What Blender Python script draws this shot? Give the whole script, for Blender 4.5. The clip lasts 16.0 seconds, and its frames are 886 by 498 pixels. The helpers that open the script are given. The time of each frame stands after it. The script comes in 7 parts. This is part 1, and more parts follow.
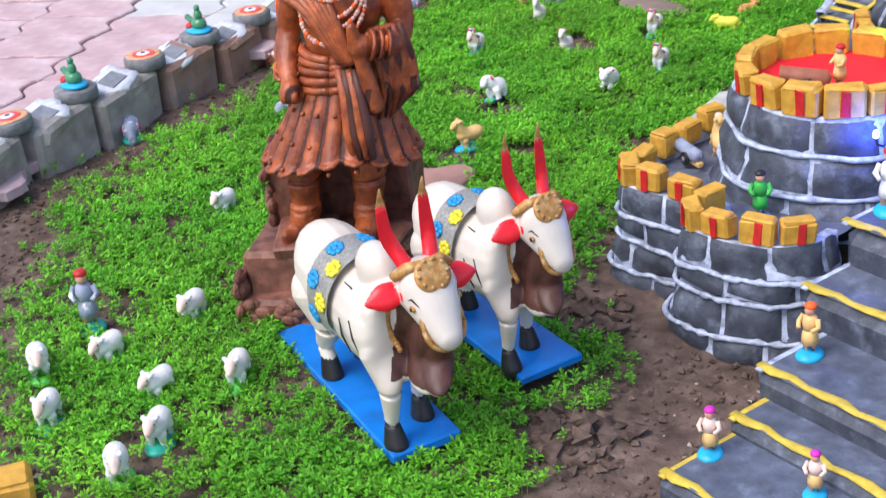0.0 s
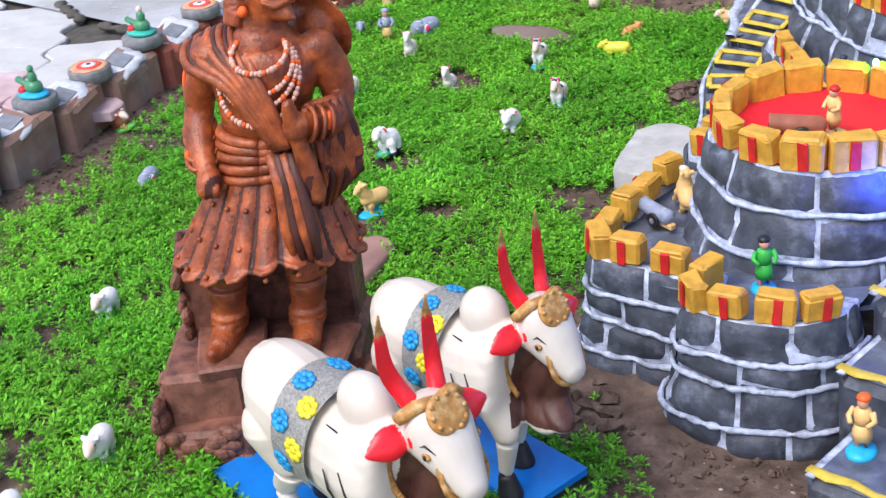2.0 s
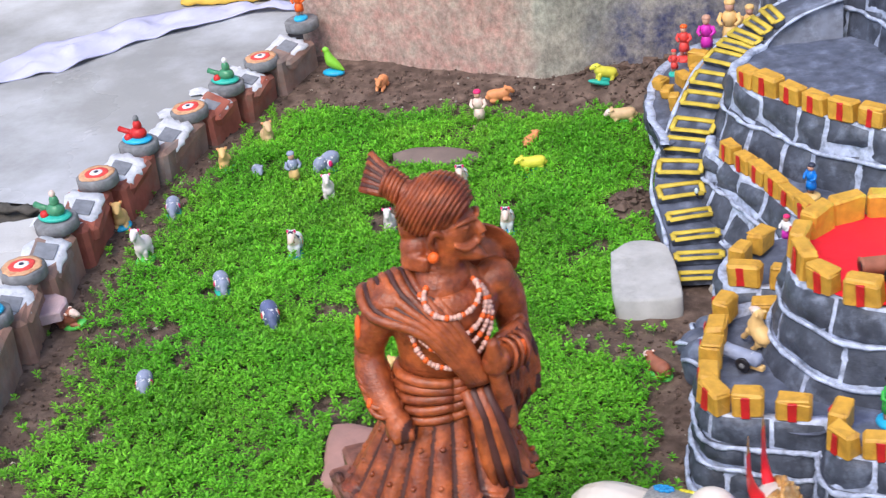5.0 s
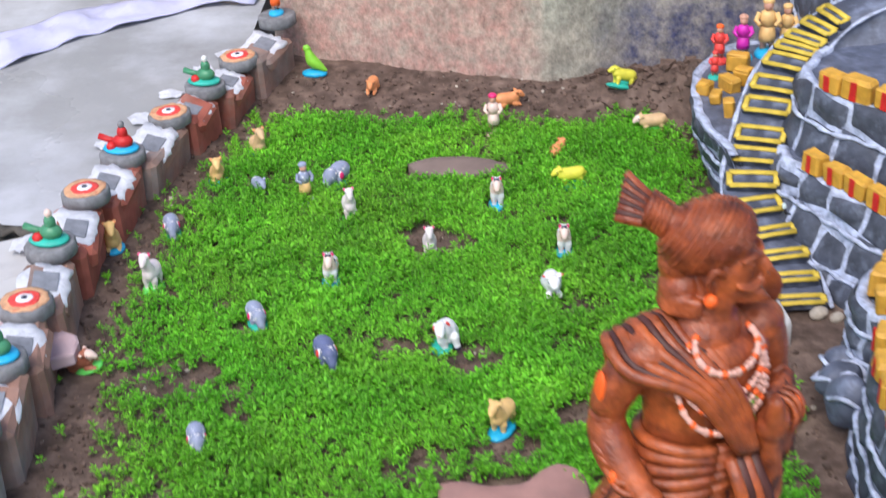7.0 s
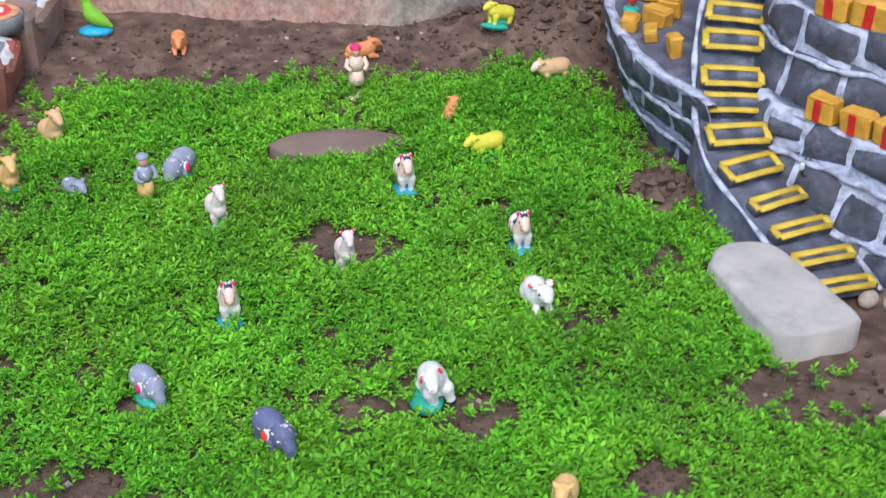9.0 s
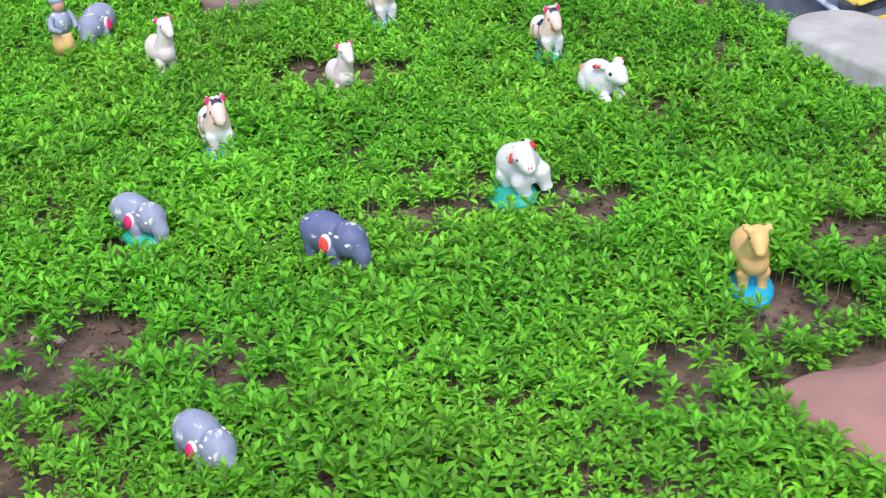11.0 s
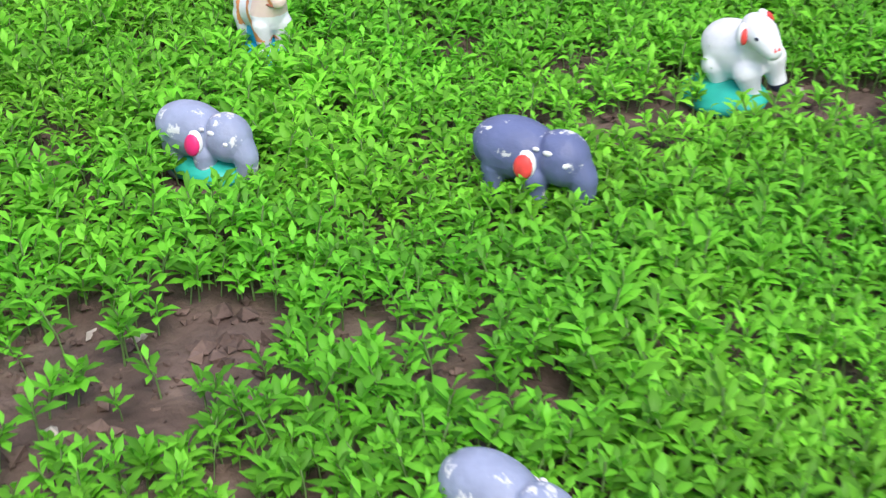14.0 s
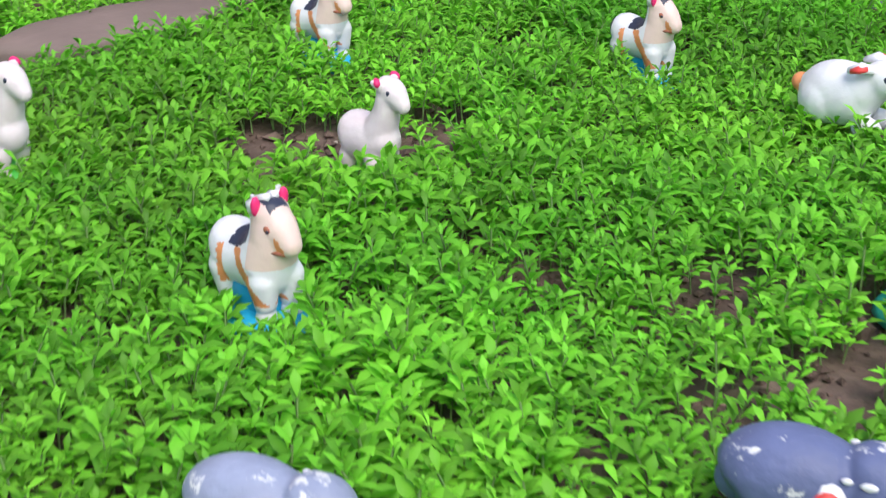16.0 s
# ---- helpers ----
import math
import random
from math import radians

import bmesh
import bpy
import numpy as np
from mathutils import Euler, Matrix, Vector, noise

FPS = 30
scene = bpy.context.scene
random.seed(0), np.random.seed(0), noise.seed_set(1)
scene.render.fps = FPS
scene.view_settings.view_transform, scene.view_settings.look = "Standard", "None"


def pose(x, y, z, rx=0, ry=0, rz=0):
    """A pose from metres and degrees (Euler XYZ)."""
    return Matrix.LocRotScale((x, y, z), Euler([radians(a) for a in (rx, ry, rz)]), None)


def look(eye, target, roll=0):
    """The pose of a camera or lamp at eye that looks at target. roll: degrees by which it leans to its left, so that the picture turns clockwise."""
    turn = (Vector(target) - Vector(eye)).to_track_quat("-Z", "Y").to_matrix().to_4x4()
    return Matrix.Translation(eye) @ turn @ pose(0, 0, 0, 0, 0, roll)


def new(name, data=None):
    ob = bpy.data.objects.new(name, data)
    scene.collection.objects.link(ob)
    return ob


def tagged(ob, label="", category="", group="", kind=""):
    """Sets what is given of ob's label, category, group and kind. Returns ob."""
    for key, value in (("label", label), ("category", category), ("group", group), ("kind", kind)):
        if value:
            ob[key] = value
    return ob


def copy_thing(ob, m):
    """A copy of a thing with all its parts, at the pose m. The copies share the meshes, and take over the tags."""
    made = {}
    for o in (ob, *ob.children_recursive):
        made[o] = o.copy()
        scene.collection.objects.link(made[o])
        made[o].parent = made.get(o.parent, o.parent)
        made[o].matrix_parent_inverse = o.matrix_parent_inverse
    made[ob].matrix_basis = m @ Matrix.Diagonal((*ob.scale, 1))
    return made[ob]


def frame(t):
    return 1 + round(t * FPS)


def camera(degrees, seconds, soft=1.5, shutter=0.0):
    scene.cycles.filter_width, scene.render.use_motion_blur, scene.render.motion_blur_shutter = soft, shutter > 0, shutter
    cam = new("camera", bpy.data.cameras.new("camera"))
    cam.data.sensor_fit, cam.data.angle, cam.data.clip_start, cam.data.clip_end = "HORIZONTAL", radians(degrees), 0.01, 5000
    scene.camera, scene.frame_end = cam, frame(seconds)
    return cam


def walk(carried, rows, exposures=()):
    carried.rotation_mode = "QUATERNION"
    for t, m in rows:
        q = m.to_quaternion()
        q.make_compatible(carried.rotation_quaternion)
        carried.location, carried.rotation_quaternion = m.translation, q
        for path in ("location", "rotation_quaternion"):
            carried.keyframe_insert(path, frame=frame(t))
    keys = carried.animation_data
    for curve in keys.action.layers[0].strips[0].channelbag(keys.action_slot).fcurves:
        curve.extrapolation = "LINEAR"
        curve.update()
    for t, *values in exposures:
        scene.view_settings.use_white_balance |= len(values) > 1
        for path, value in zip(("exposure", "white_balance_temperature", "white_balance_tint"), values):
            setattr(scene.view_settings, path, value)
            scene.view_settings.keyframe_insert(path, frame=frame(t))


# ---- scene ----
cam = camera(34.42, 16.0, soft=1.3, shutter=0.4)
PATH = [
    (0, (1.669, -0.926, 1.037), (0.525, 0.449, 0.141), -6.5),
    (0.5, (1.600, -1.003, 1.073), (0.538, 0.452, 0.206), -6.3),
    (1, (1.547, -0.985, 1.091), (0.522, 0.491, 0.212), -7.5),
    (1.5, (1.446, -0.935, 1.084), (0.486, 0.596, 0.226), -6.8),
    (2, (1.281, -0.779, 1.031), (0.408, 0.764, 0.106), -6.5),
    (2.5, (1.179, -0.793, 1.073), (0.415, 0.828, 0.185), -7.8),
    (3, (1.134, -0.864, 1.139), (0.298, 0.742, 0.288), -8.4),
    (3.2, (1.138, -0.950, 1.216), (0.333, 0.660, 0.348), -8.6),
    (5.3, (0.602, -0.85, 1.318), (0.233, 0.857, 0.343), -7.7),
    (5.5, (0.579, -0.844, 1.321), (0.164, 0.845, 0.334), -7.5),
    (6, (0.494, -0.831, 1.309), (0.144, 0.845, 0.275), -5.4),
    (6.5, (0.325, -0.816, 1.313), (0.134, 0.891, 0.289), -4.3),
    (7, (0.182, -0.628, 1.239), (0.072, 1.109, 0.252), -3.9),
    (7.5, (0.087, -0.534, 1.244), (0.016, 1.214, 0.274), -2.9),
    (8, (0.004, -0.404, 1.235), (0.021, 1.32, 0.221), -1.7),
    (8.5, (-0.118, -0.16, 1.125), (0.108, 1.542, 0.1), -0.6),
    (9, (-0.234, 0.002, 1.006), (0.176, 1.643, -0.062), 0.1),
    (9.5, (-0.281, 0.076, 0.871), (0.174, 1.728, -0.159), -0.6),
    (10, (-0.293, 0.266, 0.627), (0.277, 1.91, -0.358), -0.5),
    (10.2, (-0.326, 0.224, 0.607), (0.265, 1.86, -0.381), -1.4),
    (12.3, (-0.477, 0.401, 0.474), (0.344, 1.993, -0.414), -2.4),
    (12.5, (-0.487, 0.423, 0.487), (0.34, 2.006, -0.413), -2.3),
    (13, (-0.51, 0.496, 0.483), (0.363, 2.047, -0.429), -2.8),
    (13.5, (-0.531, 0.585, 0.428), (0.414, 2.076, -0.511), -1.7),
    (14, (-0.509, 0.676, 0.356), (0.442, 2.12, -0.649), -0.3),
    (14.5, (-0.48, 0.776, 0.332), (0.501, 2.233, -0.623), -1.5),
    (15, (-0.493, 0.836, 0.332), (0.595, 2.263, -0.55), -1.6),
    (15.5, (-0.485, 0.927, 0.304), (0.716, 2.274, -0.558), -0.8),
    (16, (-0.459, 1.004, 0.297), (0.806, 2.29, -0.566), -1.3),
]
walk(cam, [(t, look(eye, target, roll)) for t, eye, target, roll in PATH], [(0, 0.84), (2.5, 0.86), (5.5, 0.72), (7, 0.70), (8, 0.68), (8.5, 0.58), (9, 0.56), (9.5, 0.66), (10, 0.76), (12.5, 0.78), (13.5, 0.82), (14.5, 0.98), (15.5, 0.92), (16, 0.70)])

# ---- world, sun ----
world = bpy.data.worlds.new("overcast_sky")
scene.world = world
world.use_nodes = True
wn = world.node_tree
sky = wn.nodes.new("ShaderNodeTexSky")
sky.sky_type = "NISHITA"
sky.sun_disc = False
sky.sun_elevation, sky.sun_rotation = radians(58), radians(200)
sky.air_density, sky.dust_density = 1.0, 2.2
wn.links.new(sky.outputs["Color"], wn.nodes["Background"].inputs["Color"])
wn.nodes["Background"].inputs["Strength"].default_value = 0.15
sun_data = bpy.data.lights.new("sun", "SUN")
sun_data.energy, sun_data.angle, sun_data.color = 1.3, radians(40), (1.0, 0.97, 0.95)
sun = new("sun", sun_data)
sun.matrix_world = look((-0.8, -1.6, 4.0), (0.2, 1.0, 0.0))


# ---- materials ----
def mat(name, base, rough=0.6, vary=0.18, scale=35.0, bump=0.25, bscale=160.0, metal=0.0, other=None, mix=(0.5, 0.65), mscale=12.0, island=0.0, spec=0.4):
    """A painted or natural surface: two scales of tone, grain relief, and patches of another colour."""
    m = bpy.data.materials.new(name)
    m.use_nodes = True
    t = m.node_tree
    n, l = t.nodes, t.links
    p = n["Principled BSDF"]
    p.inputs["Roughness"].default_value, p.inputs["Metallic"].default_value = rough, metal
    p.inputs["Specular IOR Level"].default_value = spec
    co = n.new("ShaderNodeTexCoord")
    a = n.new("ShaderNodeTexNoise")
    a.inputs["Scale"].default_value, a.inputs["Detail"].default_value = scale, 6
    b = n.new("ShaderNodeTexNoise")
    b.inputs["Scale"].default_value, b.inputs["Detail"].default_value = bscale, 4
    for tex in (a, b):
        l.new(co.outputs["Object"], tex.inputs["Vector"])
    ramp = n.new("ShaderNodeMapRange")
    ramp.inputs["From Min"].default_value, ramp.inputs["From Max"].default_value = 0.3, 0.7
    ramp.inputs["To Min"].default_value, ramp.inputs["To Max"].default_value = 1 - vary, 1 + vary
    l.new(a.outputs["Fac"], ramp.inputs["Value"])
    col = n.new("ShaderNodeMix")
    col.data_type = "RGBA"
    col.inputs["A"].default_value = (*base, 1)
    col.inputs["B"].default_value = (*(other or base), 1)
    if other:
        c = n.new("ShaderNodeTexNoise")
        c.inputs["Scale"].default_value, c.inputs["Detail"].default_value = mscale, 8
        c.inputs["Roughness"].default_value = 0.65
        l.new(co.outputs["Object"], c.inputs["Vector"])
        r2 = n.new("ShaderNodeMapRange")
        r2.inputs["From Min"].default_value, r2.inputs["From Max"].default_value = mix
        l.new(c.outputs["Fac"], r2.inputs["Value"])
        l.new(r2.outputs["Result"], col.inputs["Factor"])
    else:
        col.inputs["Factor"].default_value = 0.0
    value = n.new("ShaderNodeVectorMath")
    value.operation = "SCALE"
    l.new(col.outputs["Result"], value.inputs[0])
    last = ramp.outputs["Result"]
    if island:
        g = n.new("ShaderNodeNewGeometry")
        k = n.new("ShaderNodeMapRange")
        k.inputs["To Min"].default_value, k.inputs["To Max"].default_value = 1 - island, 1 + island
        l.new(g.outputs["Random Per Island"], k.inputs["Value"])
        mul = n.new("ShaderNodeMath")
        mul.operation = "MULTIPLY"
        l.new(last, mul.inputs[0])
        l.new(k.outputs["Result"], mul.inputs[1])
        last = mul.outputs["Value"]
    l.new(last, value.inputs["Scale"])
    l.new(value.outputs["Vector"], p.inputs["Base Color"])
    if bump:
        bp = n.new("ShaderNodeBump")
        bp.inputs["Strength"].default_value, bp.inputs["Distance"].default_value = bump, 0.002
        l.new(b.outputs["Fac"], bp.inputs["Height"])
        l.new(bp.outputs["Normal"], p.inputs["Normal"])
    return m


M = {}
M["soil"] = mat("dark_moist_soil", (0.115, 0.079, 0.064), 0.95, 0.4, 30, 1.0, 220, other=(0.20, 0.142, 0.115), mix=(0.45, 0.7), mscale=25, spec=0.15)
M["clod"] = mat("soil_clod", (0.135, 0.092, 0.074), 0.95, 0.4, 60, 1.0, 300, island=0.35, spec=0.15)
M["leaf"] = mat("cress_leaf", (0.138, 0.47, 0.028), 0.5, 0.2, 5, 0.1, 300, other=(0.235, 0.58, 0.042), mix=(0.4, 0.65), mscale=4, island=0.45, spec=0.3)
def let_light_through(m, share):
    """Thin leaves pass part of the light on."""
    t = m.node_tree
    n, l = t.nodes, t.links
    p = n["Principled BSDF"]
    tr = n.new("ShaderNodeBsdfTranslucent")
    l.new(p.inputs["Base Color"].links[0].from_socket, tr.inputs["Color"])
    mx = n.new("ShaderNodeMixShader")
    mx.inputs[0].default_value = share
    l.new(p.outputs[0], mx.inputs[1])
    l.new(tr.outputs[0], mx.inputs[2])
    l.new(mx.outputs[0], n["Material Output"].inputs["Surface"])


let_light_through(M["leaf"], 0.35)
M["stem"] = mat("cress_stem", (0.16, 0.27, 0.08), 0.6, 0.2, 60, 0, 100)
M["grey"] = mat("dark_grey_paint", (0.062, 0.070, 0.096), 0.55, 0.4, 40, 0.9, 110, other=(0.17, 0.195, 0.26), mix=(0.5, 0.72), mscale=28)
M["greytop"] = mat("blue_grey_paint", (0.10, 0.115, 0.165), 0.55, 0.35, 35, 0.7, 120, other=(0.20, 0.23, 0.32), mix=(0.5, 0.7), mscale=22)
M["mortar"] = mat("pale_blue_white_lines", (0.47, 0.52, 0.67), 0.6, 0.3, 60, 0.7, 200, other=(0.19, 0.215, 0.29), mix=(0.47, 0.68), mscale=55)
M["ochre"] = mat("ochre_yellow_paint", (0.62, 0.33, 0.045), 0.5, 0.2, 60, 0.45, 170, other=(0.42, 0.17, 0.02), mix=(0.56, 0.74), mscale=45)
M["yellow"] = mat("yellow_line_paint", (0.62, 0.45, 0.06), 0.5, 0.2, 70, 0.3, 200, other=(0.40, 0.27, 0.05), mix=(0.6, 0.8), mscale=60)
M["redpaint"] = mat("red_paint", (0.55, 0.02, 0.02), 0.45, 0.2, 70, 0.2, 200)
M["redcloth"] = mat("bright_red_felt", (0.80, 0.012, 0.03), 0.85, 0.12, 40, 0.4, 600)
M["brown"] = mat("bronze_brown_glaze", (0.19, 0.040, 0.016), 0.36, 0.45, 55, 0.7, 230, other=(0.44, 0.105, 0.028), mix=(0.38, 0.66), mscale=22, spec=0.5)
# dark brown for the statue's undersides and creases; stands for shade and patina
M["browndark"] = mat("dark_brown_patina_shade", (0.075, 0.024, 0.018), 0.5, 0.3, 40, 0.5, 200)
M["brownrock"] = mat("reddish_brown_rock", (0.20, 0.08, 0.055), 0.55, 0.4, 40, 1.0, 90, other=(0.08, 0.03, 0.02), mix=(0.5, 0.7), mscale=50)
M["orange"] = mat("orange_paint", (0.85, 0.13, 0.02), 0.45, 0.1, 60, 0, 100)
M["bead"] = mat("pinkish_beads", (0.70, 0.40, 0.32), 0.45, 0.2, 200, 0, 100)
M["cream"] = mat("cream_white_enamel", (0.71, 0.64, 0.57), 0.3, 0.06, 14, 0.1, 120, other=(0.64, 0.53, 0.45), mix=(0.45, 0.75), mscale=9, spec=0.5)
M["dewlap"] = mat("dark_brown_dewlap", (0.085, 0.032, 0.024), 0.45, 0.35, 60, 0.3, 120)
M["bullred"] = mat("glossy_red_enamel", (0.86, 0.016, 0.030), 0.3, 0.1, 60, 0.1, 100, spec=0.5)
M["gold"] = mat("dull_gold_paint", (0.45, 0.22, 0.06), 0.4, 0.3, 120, 0.5, 300, other=(0.62, 0.42, 0.2), mix=(0.45, 0.7), mscale=90)
M["silver"] = mat("beaded_silver_cloth", (0.36, 0.35, 0.33), 0.45, 0.3, 250, 1.0, 500, metal=0.3)
M["gemblue"] = mat("blue_foil_flower", (0.02, 0.28, 0.60), 0.25, 0.3, 200, 0.5, 300)
M["gemyellow"] = mat("yellow_foil_flower", (0.75, 0.65, 0.04), 0.25, 0.3, 200, 0.5, 300)
M["black"] = mat("black_paint", (0.02, 0.018, 0.022), 0.4, 0.2, 60, 0, 100)
M["board"] = mat("blue_painted_board", (0.006, 0.19, 0.66), 0.35, 0.18, 20, 0.25, 90, other=(0.02, 0.13, 0.45), mix=(0.55, 0.8), mscale=14)
M["white"] = mat("white_toy_paint", (0.80, 0.79, 0.80), 0.4, 0.06, 60, 0.2, 200, other=(0.66, 0.65, 0.68), mix=(0.5, 0.75), mscale=50)
M["offwhite"] = mat("pinkish_white_toy_paint", (0.80, 0.60, 0.52), 0.4, 0.08, 60, 0.2, 200)
M["ele"] = mat("slate_grey_toy_paint", (0.13, 0.155, 0.29), 0.5, 0.2, 40, 0.4, 160, other=(0.75, 0.75, 0.75), mix=(0.60, 0.63), mscale=60)
M["elelight"] = mat("light_grey_toy_paint", (0.30, 0.335, 0.46), 0.5, 0.2, 40, 0.4, 160, other=(0.75, 0.75, 0.75), mix=(0.57, 0.61), mscale=55)
M["palepink"] = mat("pale_pinkish_toy_paint", (0.80, 0.70, 0.70), 0.4, 0.08, 60, 0.2, 200, other=(0.72, 0.58, 0.58), mix=(0.5, 0.75), mscale=50)
M["pink"] = mat("hot_pink_paint", (0.80, 0.03, 0.17), 0.45, 0.1, 90, 0.1, 100)
M["coral"] = mat("coral_red_paint", (0.78, 0.07, 0.06), 0.45, 0.2, 160, 0.2, 100)
M["teal"] = mat("teal_green_paint", (0.03, 0.42, 0.33), 0.4, 0.15, 60, 0.2, 200)
M["lime"] = mat("light_green_paint", (0.13, 0.62, 0.12), 0.4, 0.15, 60, 0.2, 200)
M["cyan"] = mat("cyan_blue_paint", (0.02, 0.40, 0.68), 0.4, 0.15, 60, 0.2, 200)
M["navy"] = mat("bluish_black_paint", (0.035, 0.04, 0.07), 0.4, 0.2, 60, 0.2, 200)
M["peach"] = mat("peach_orange_paint", (0.78, 0.30, 0.12), 0.45, 0.15, 60, 0.2, 200)
M["tan"] = mat("tan_yellow_paint", (0.78, 0.50, 0.20), 0.45, 0.12, 60, 0.2, 200)
M["buff"] = mat("buff_animal_paint", (0.68, 0.45, 0.25), 0.45, 0.15, 60, 0.2, 200)
M["lemon"] = mat("lemon_yellow_paint", (0.72, 0.66, 0.07), 0.45, 0.12, 60, 0.2, 200)
M["apple"] = mat("apple_green_paint", (0.25, 0.62, 0.05), 0.45, 0.12, 60, 0.2, 200)
M["olive"] = mat("dark_green_glaze", (0.07, 0.27, 0.14), 0.2, 0.2, 60, 0.2, 200)
M["skin"] = mat("pink_beige_paint", (0.62, 0.33, 0.24), 0.45, 0.15, 80, 0.1, 200)
M["rust"] = mat("rust_brown_paint", (0.35, 0.12, 0.07), 0.5, 0.25, 60, 0.2, 200)
M["magenta"] = mat("magenta_paint", (0.62, 0.03, 0.42), 0.45, 0.15, 80, 0.1, 200)
M["green"] = mat("bright_green_paint", (0.04, 0.42, 0.06), 0.45, 0.15, 80, 0.1, 200)
M["puck"] = mat("grey_clay_disc", (0.20, 0.20, 0.21), 0.8, 0.3, 60, 0.6, 200)
M["ring"] = mat("orange_rim_paint", (0.65, 0.36, 0.20), 0.6, 0.2, 90, 0.2, 200, other=(0.5, 0.12, 0.06), mix=(0.55, 0.7), mscale=60)
M["kerbclay"] = mat("pinkish_clay_block", (0.30, 0.17, 0.13), 0.9, 0.25, 25, 0.7, 120, other=(0.24, 0.21, 0.20), mix=(0.45, 0.7), mscale=9)
M["kerbgrey"] = mat("weathered_cement_block", (0.35, 0.32, 0.30), 0.9, 0.25, 25, 0.7, 120, other=(0.19, 0.15, 0.13), mix=(0.5, 0.75), mscale=9)
M["kerbred"] = mat("red_brick_block", (0.34, 0.10, 0.07), 0.9, 0.25, 25, 0.7, 120, other=(0.30, 0.19, 0.15), mix=(0.5, 0.75), mscale=9)
M["slab"] = mat("pink_sandstone_slab", (0.37, 0.20, 0.17), 0.85, 0.2, 14, 0.4, 120, other=(0.24, 0.16, 0.14), mix=(0.5, 0.75), mscale=8)
M["flatstone"] = mat("brown_flat_stone", (0.21, 0.155, 0.135), 0.85, 0.2, 14, 0.4, 120)
M["whitestone"] = mat("pale_grey_stone", (0.47, 0.46, 0.45), 0.8, 0.18, 20, 0.9, 70, other=(0.33, 0.32, 0.31), mix=(0.52, 0.72), mscale=16)
M["concrete"] = mat("wet_worn_concrete", (0.33, 0.33, 0.335), 0.42, 0.18, 3, 0.3, 60, other=(0.56, 0.57, 0.61), mix=(0.42, 0.66), mscale=2.2)
M["pavepink"] = mat("pink_paver", (0.52, 0.35, 0.37), 0.75, 0.15, 12, 0.4, 150, other=(0.58, 0.46, 0.48), mix=(0.45, 0.7), mscale=6)
M["pavegrey"] = mat("grey_paver", (0.54, 0.53, 0.53), 0.75, 0.15, 12, 0.4, 150, other=(0.42, 0.42, 0.42), mix=(0.5, 0.75), mscale=6)
M["sand"] = mat("dark_joint_sand", (0.09, 0.08, 0.07), 0.95, 0.3, 50, 0.6, 200)
M["sack"] = mat("white_woven_sack", (0.70, 0.74, 0.74), 0.55, 0.08, 30, 0.3, 400)
M["sheet"] = mat("lavender_white_sheet", (0.55, 0.55, 0.75), 0.7, 0.1, 10, 0.3, 60)
M["wood"] = mat("old_brown_wood", (0.35, 0.22, 0.12), 0.7, 0.3, 60, 0.4, 200)
M["twig"] = mat("dry_straw", (0.42, 0.34, 0.2), 0.8, 0.3, 60, 0.2, 200)
M["foil"] = mat("crumpled_white_paint", (0.66, 0.67, 0.72), 0.4, 0.15, 60, 0.8, 90, other=(0.42, 0.43, 0.47), mix=(0.55, 0.7), mscale=45)
M["window"] = mat("grey_painted_window", (0.22, 0.23, 0.26), 0.6, 0.2, 60, 0.3, 200)
M["plaster"] = mat("plain_cement_plaster", (0.30, 0.29, 0.26), 0.9, 0.2, 10, 0.6, 50)
M["pebble"] = mat("pale_pebble", (0.42, 0.37, 0.31), 0.8, 0.25, 60, 0.4, 200, island=0.35)


def glow(name, colour, strength):
    m = bpy.data.materials.new(name)
    m.use_nodes = True
    p = m.node_tree.nodes["Principled BSDF"]
    p.inputs["Base Color"].default_value = (*colour, 1)
    p.inputs["Emission Color"].default_value = (*colour, 1)
    p.inputs["Emission Strength"].default_value = strength
    return m


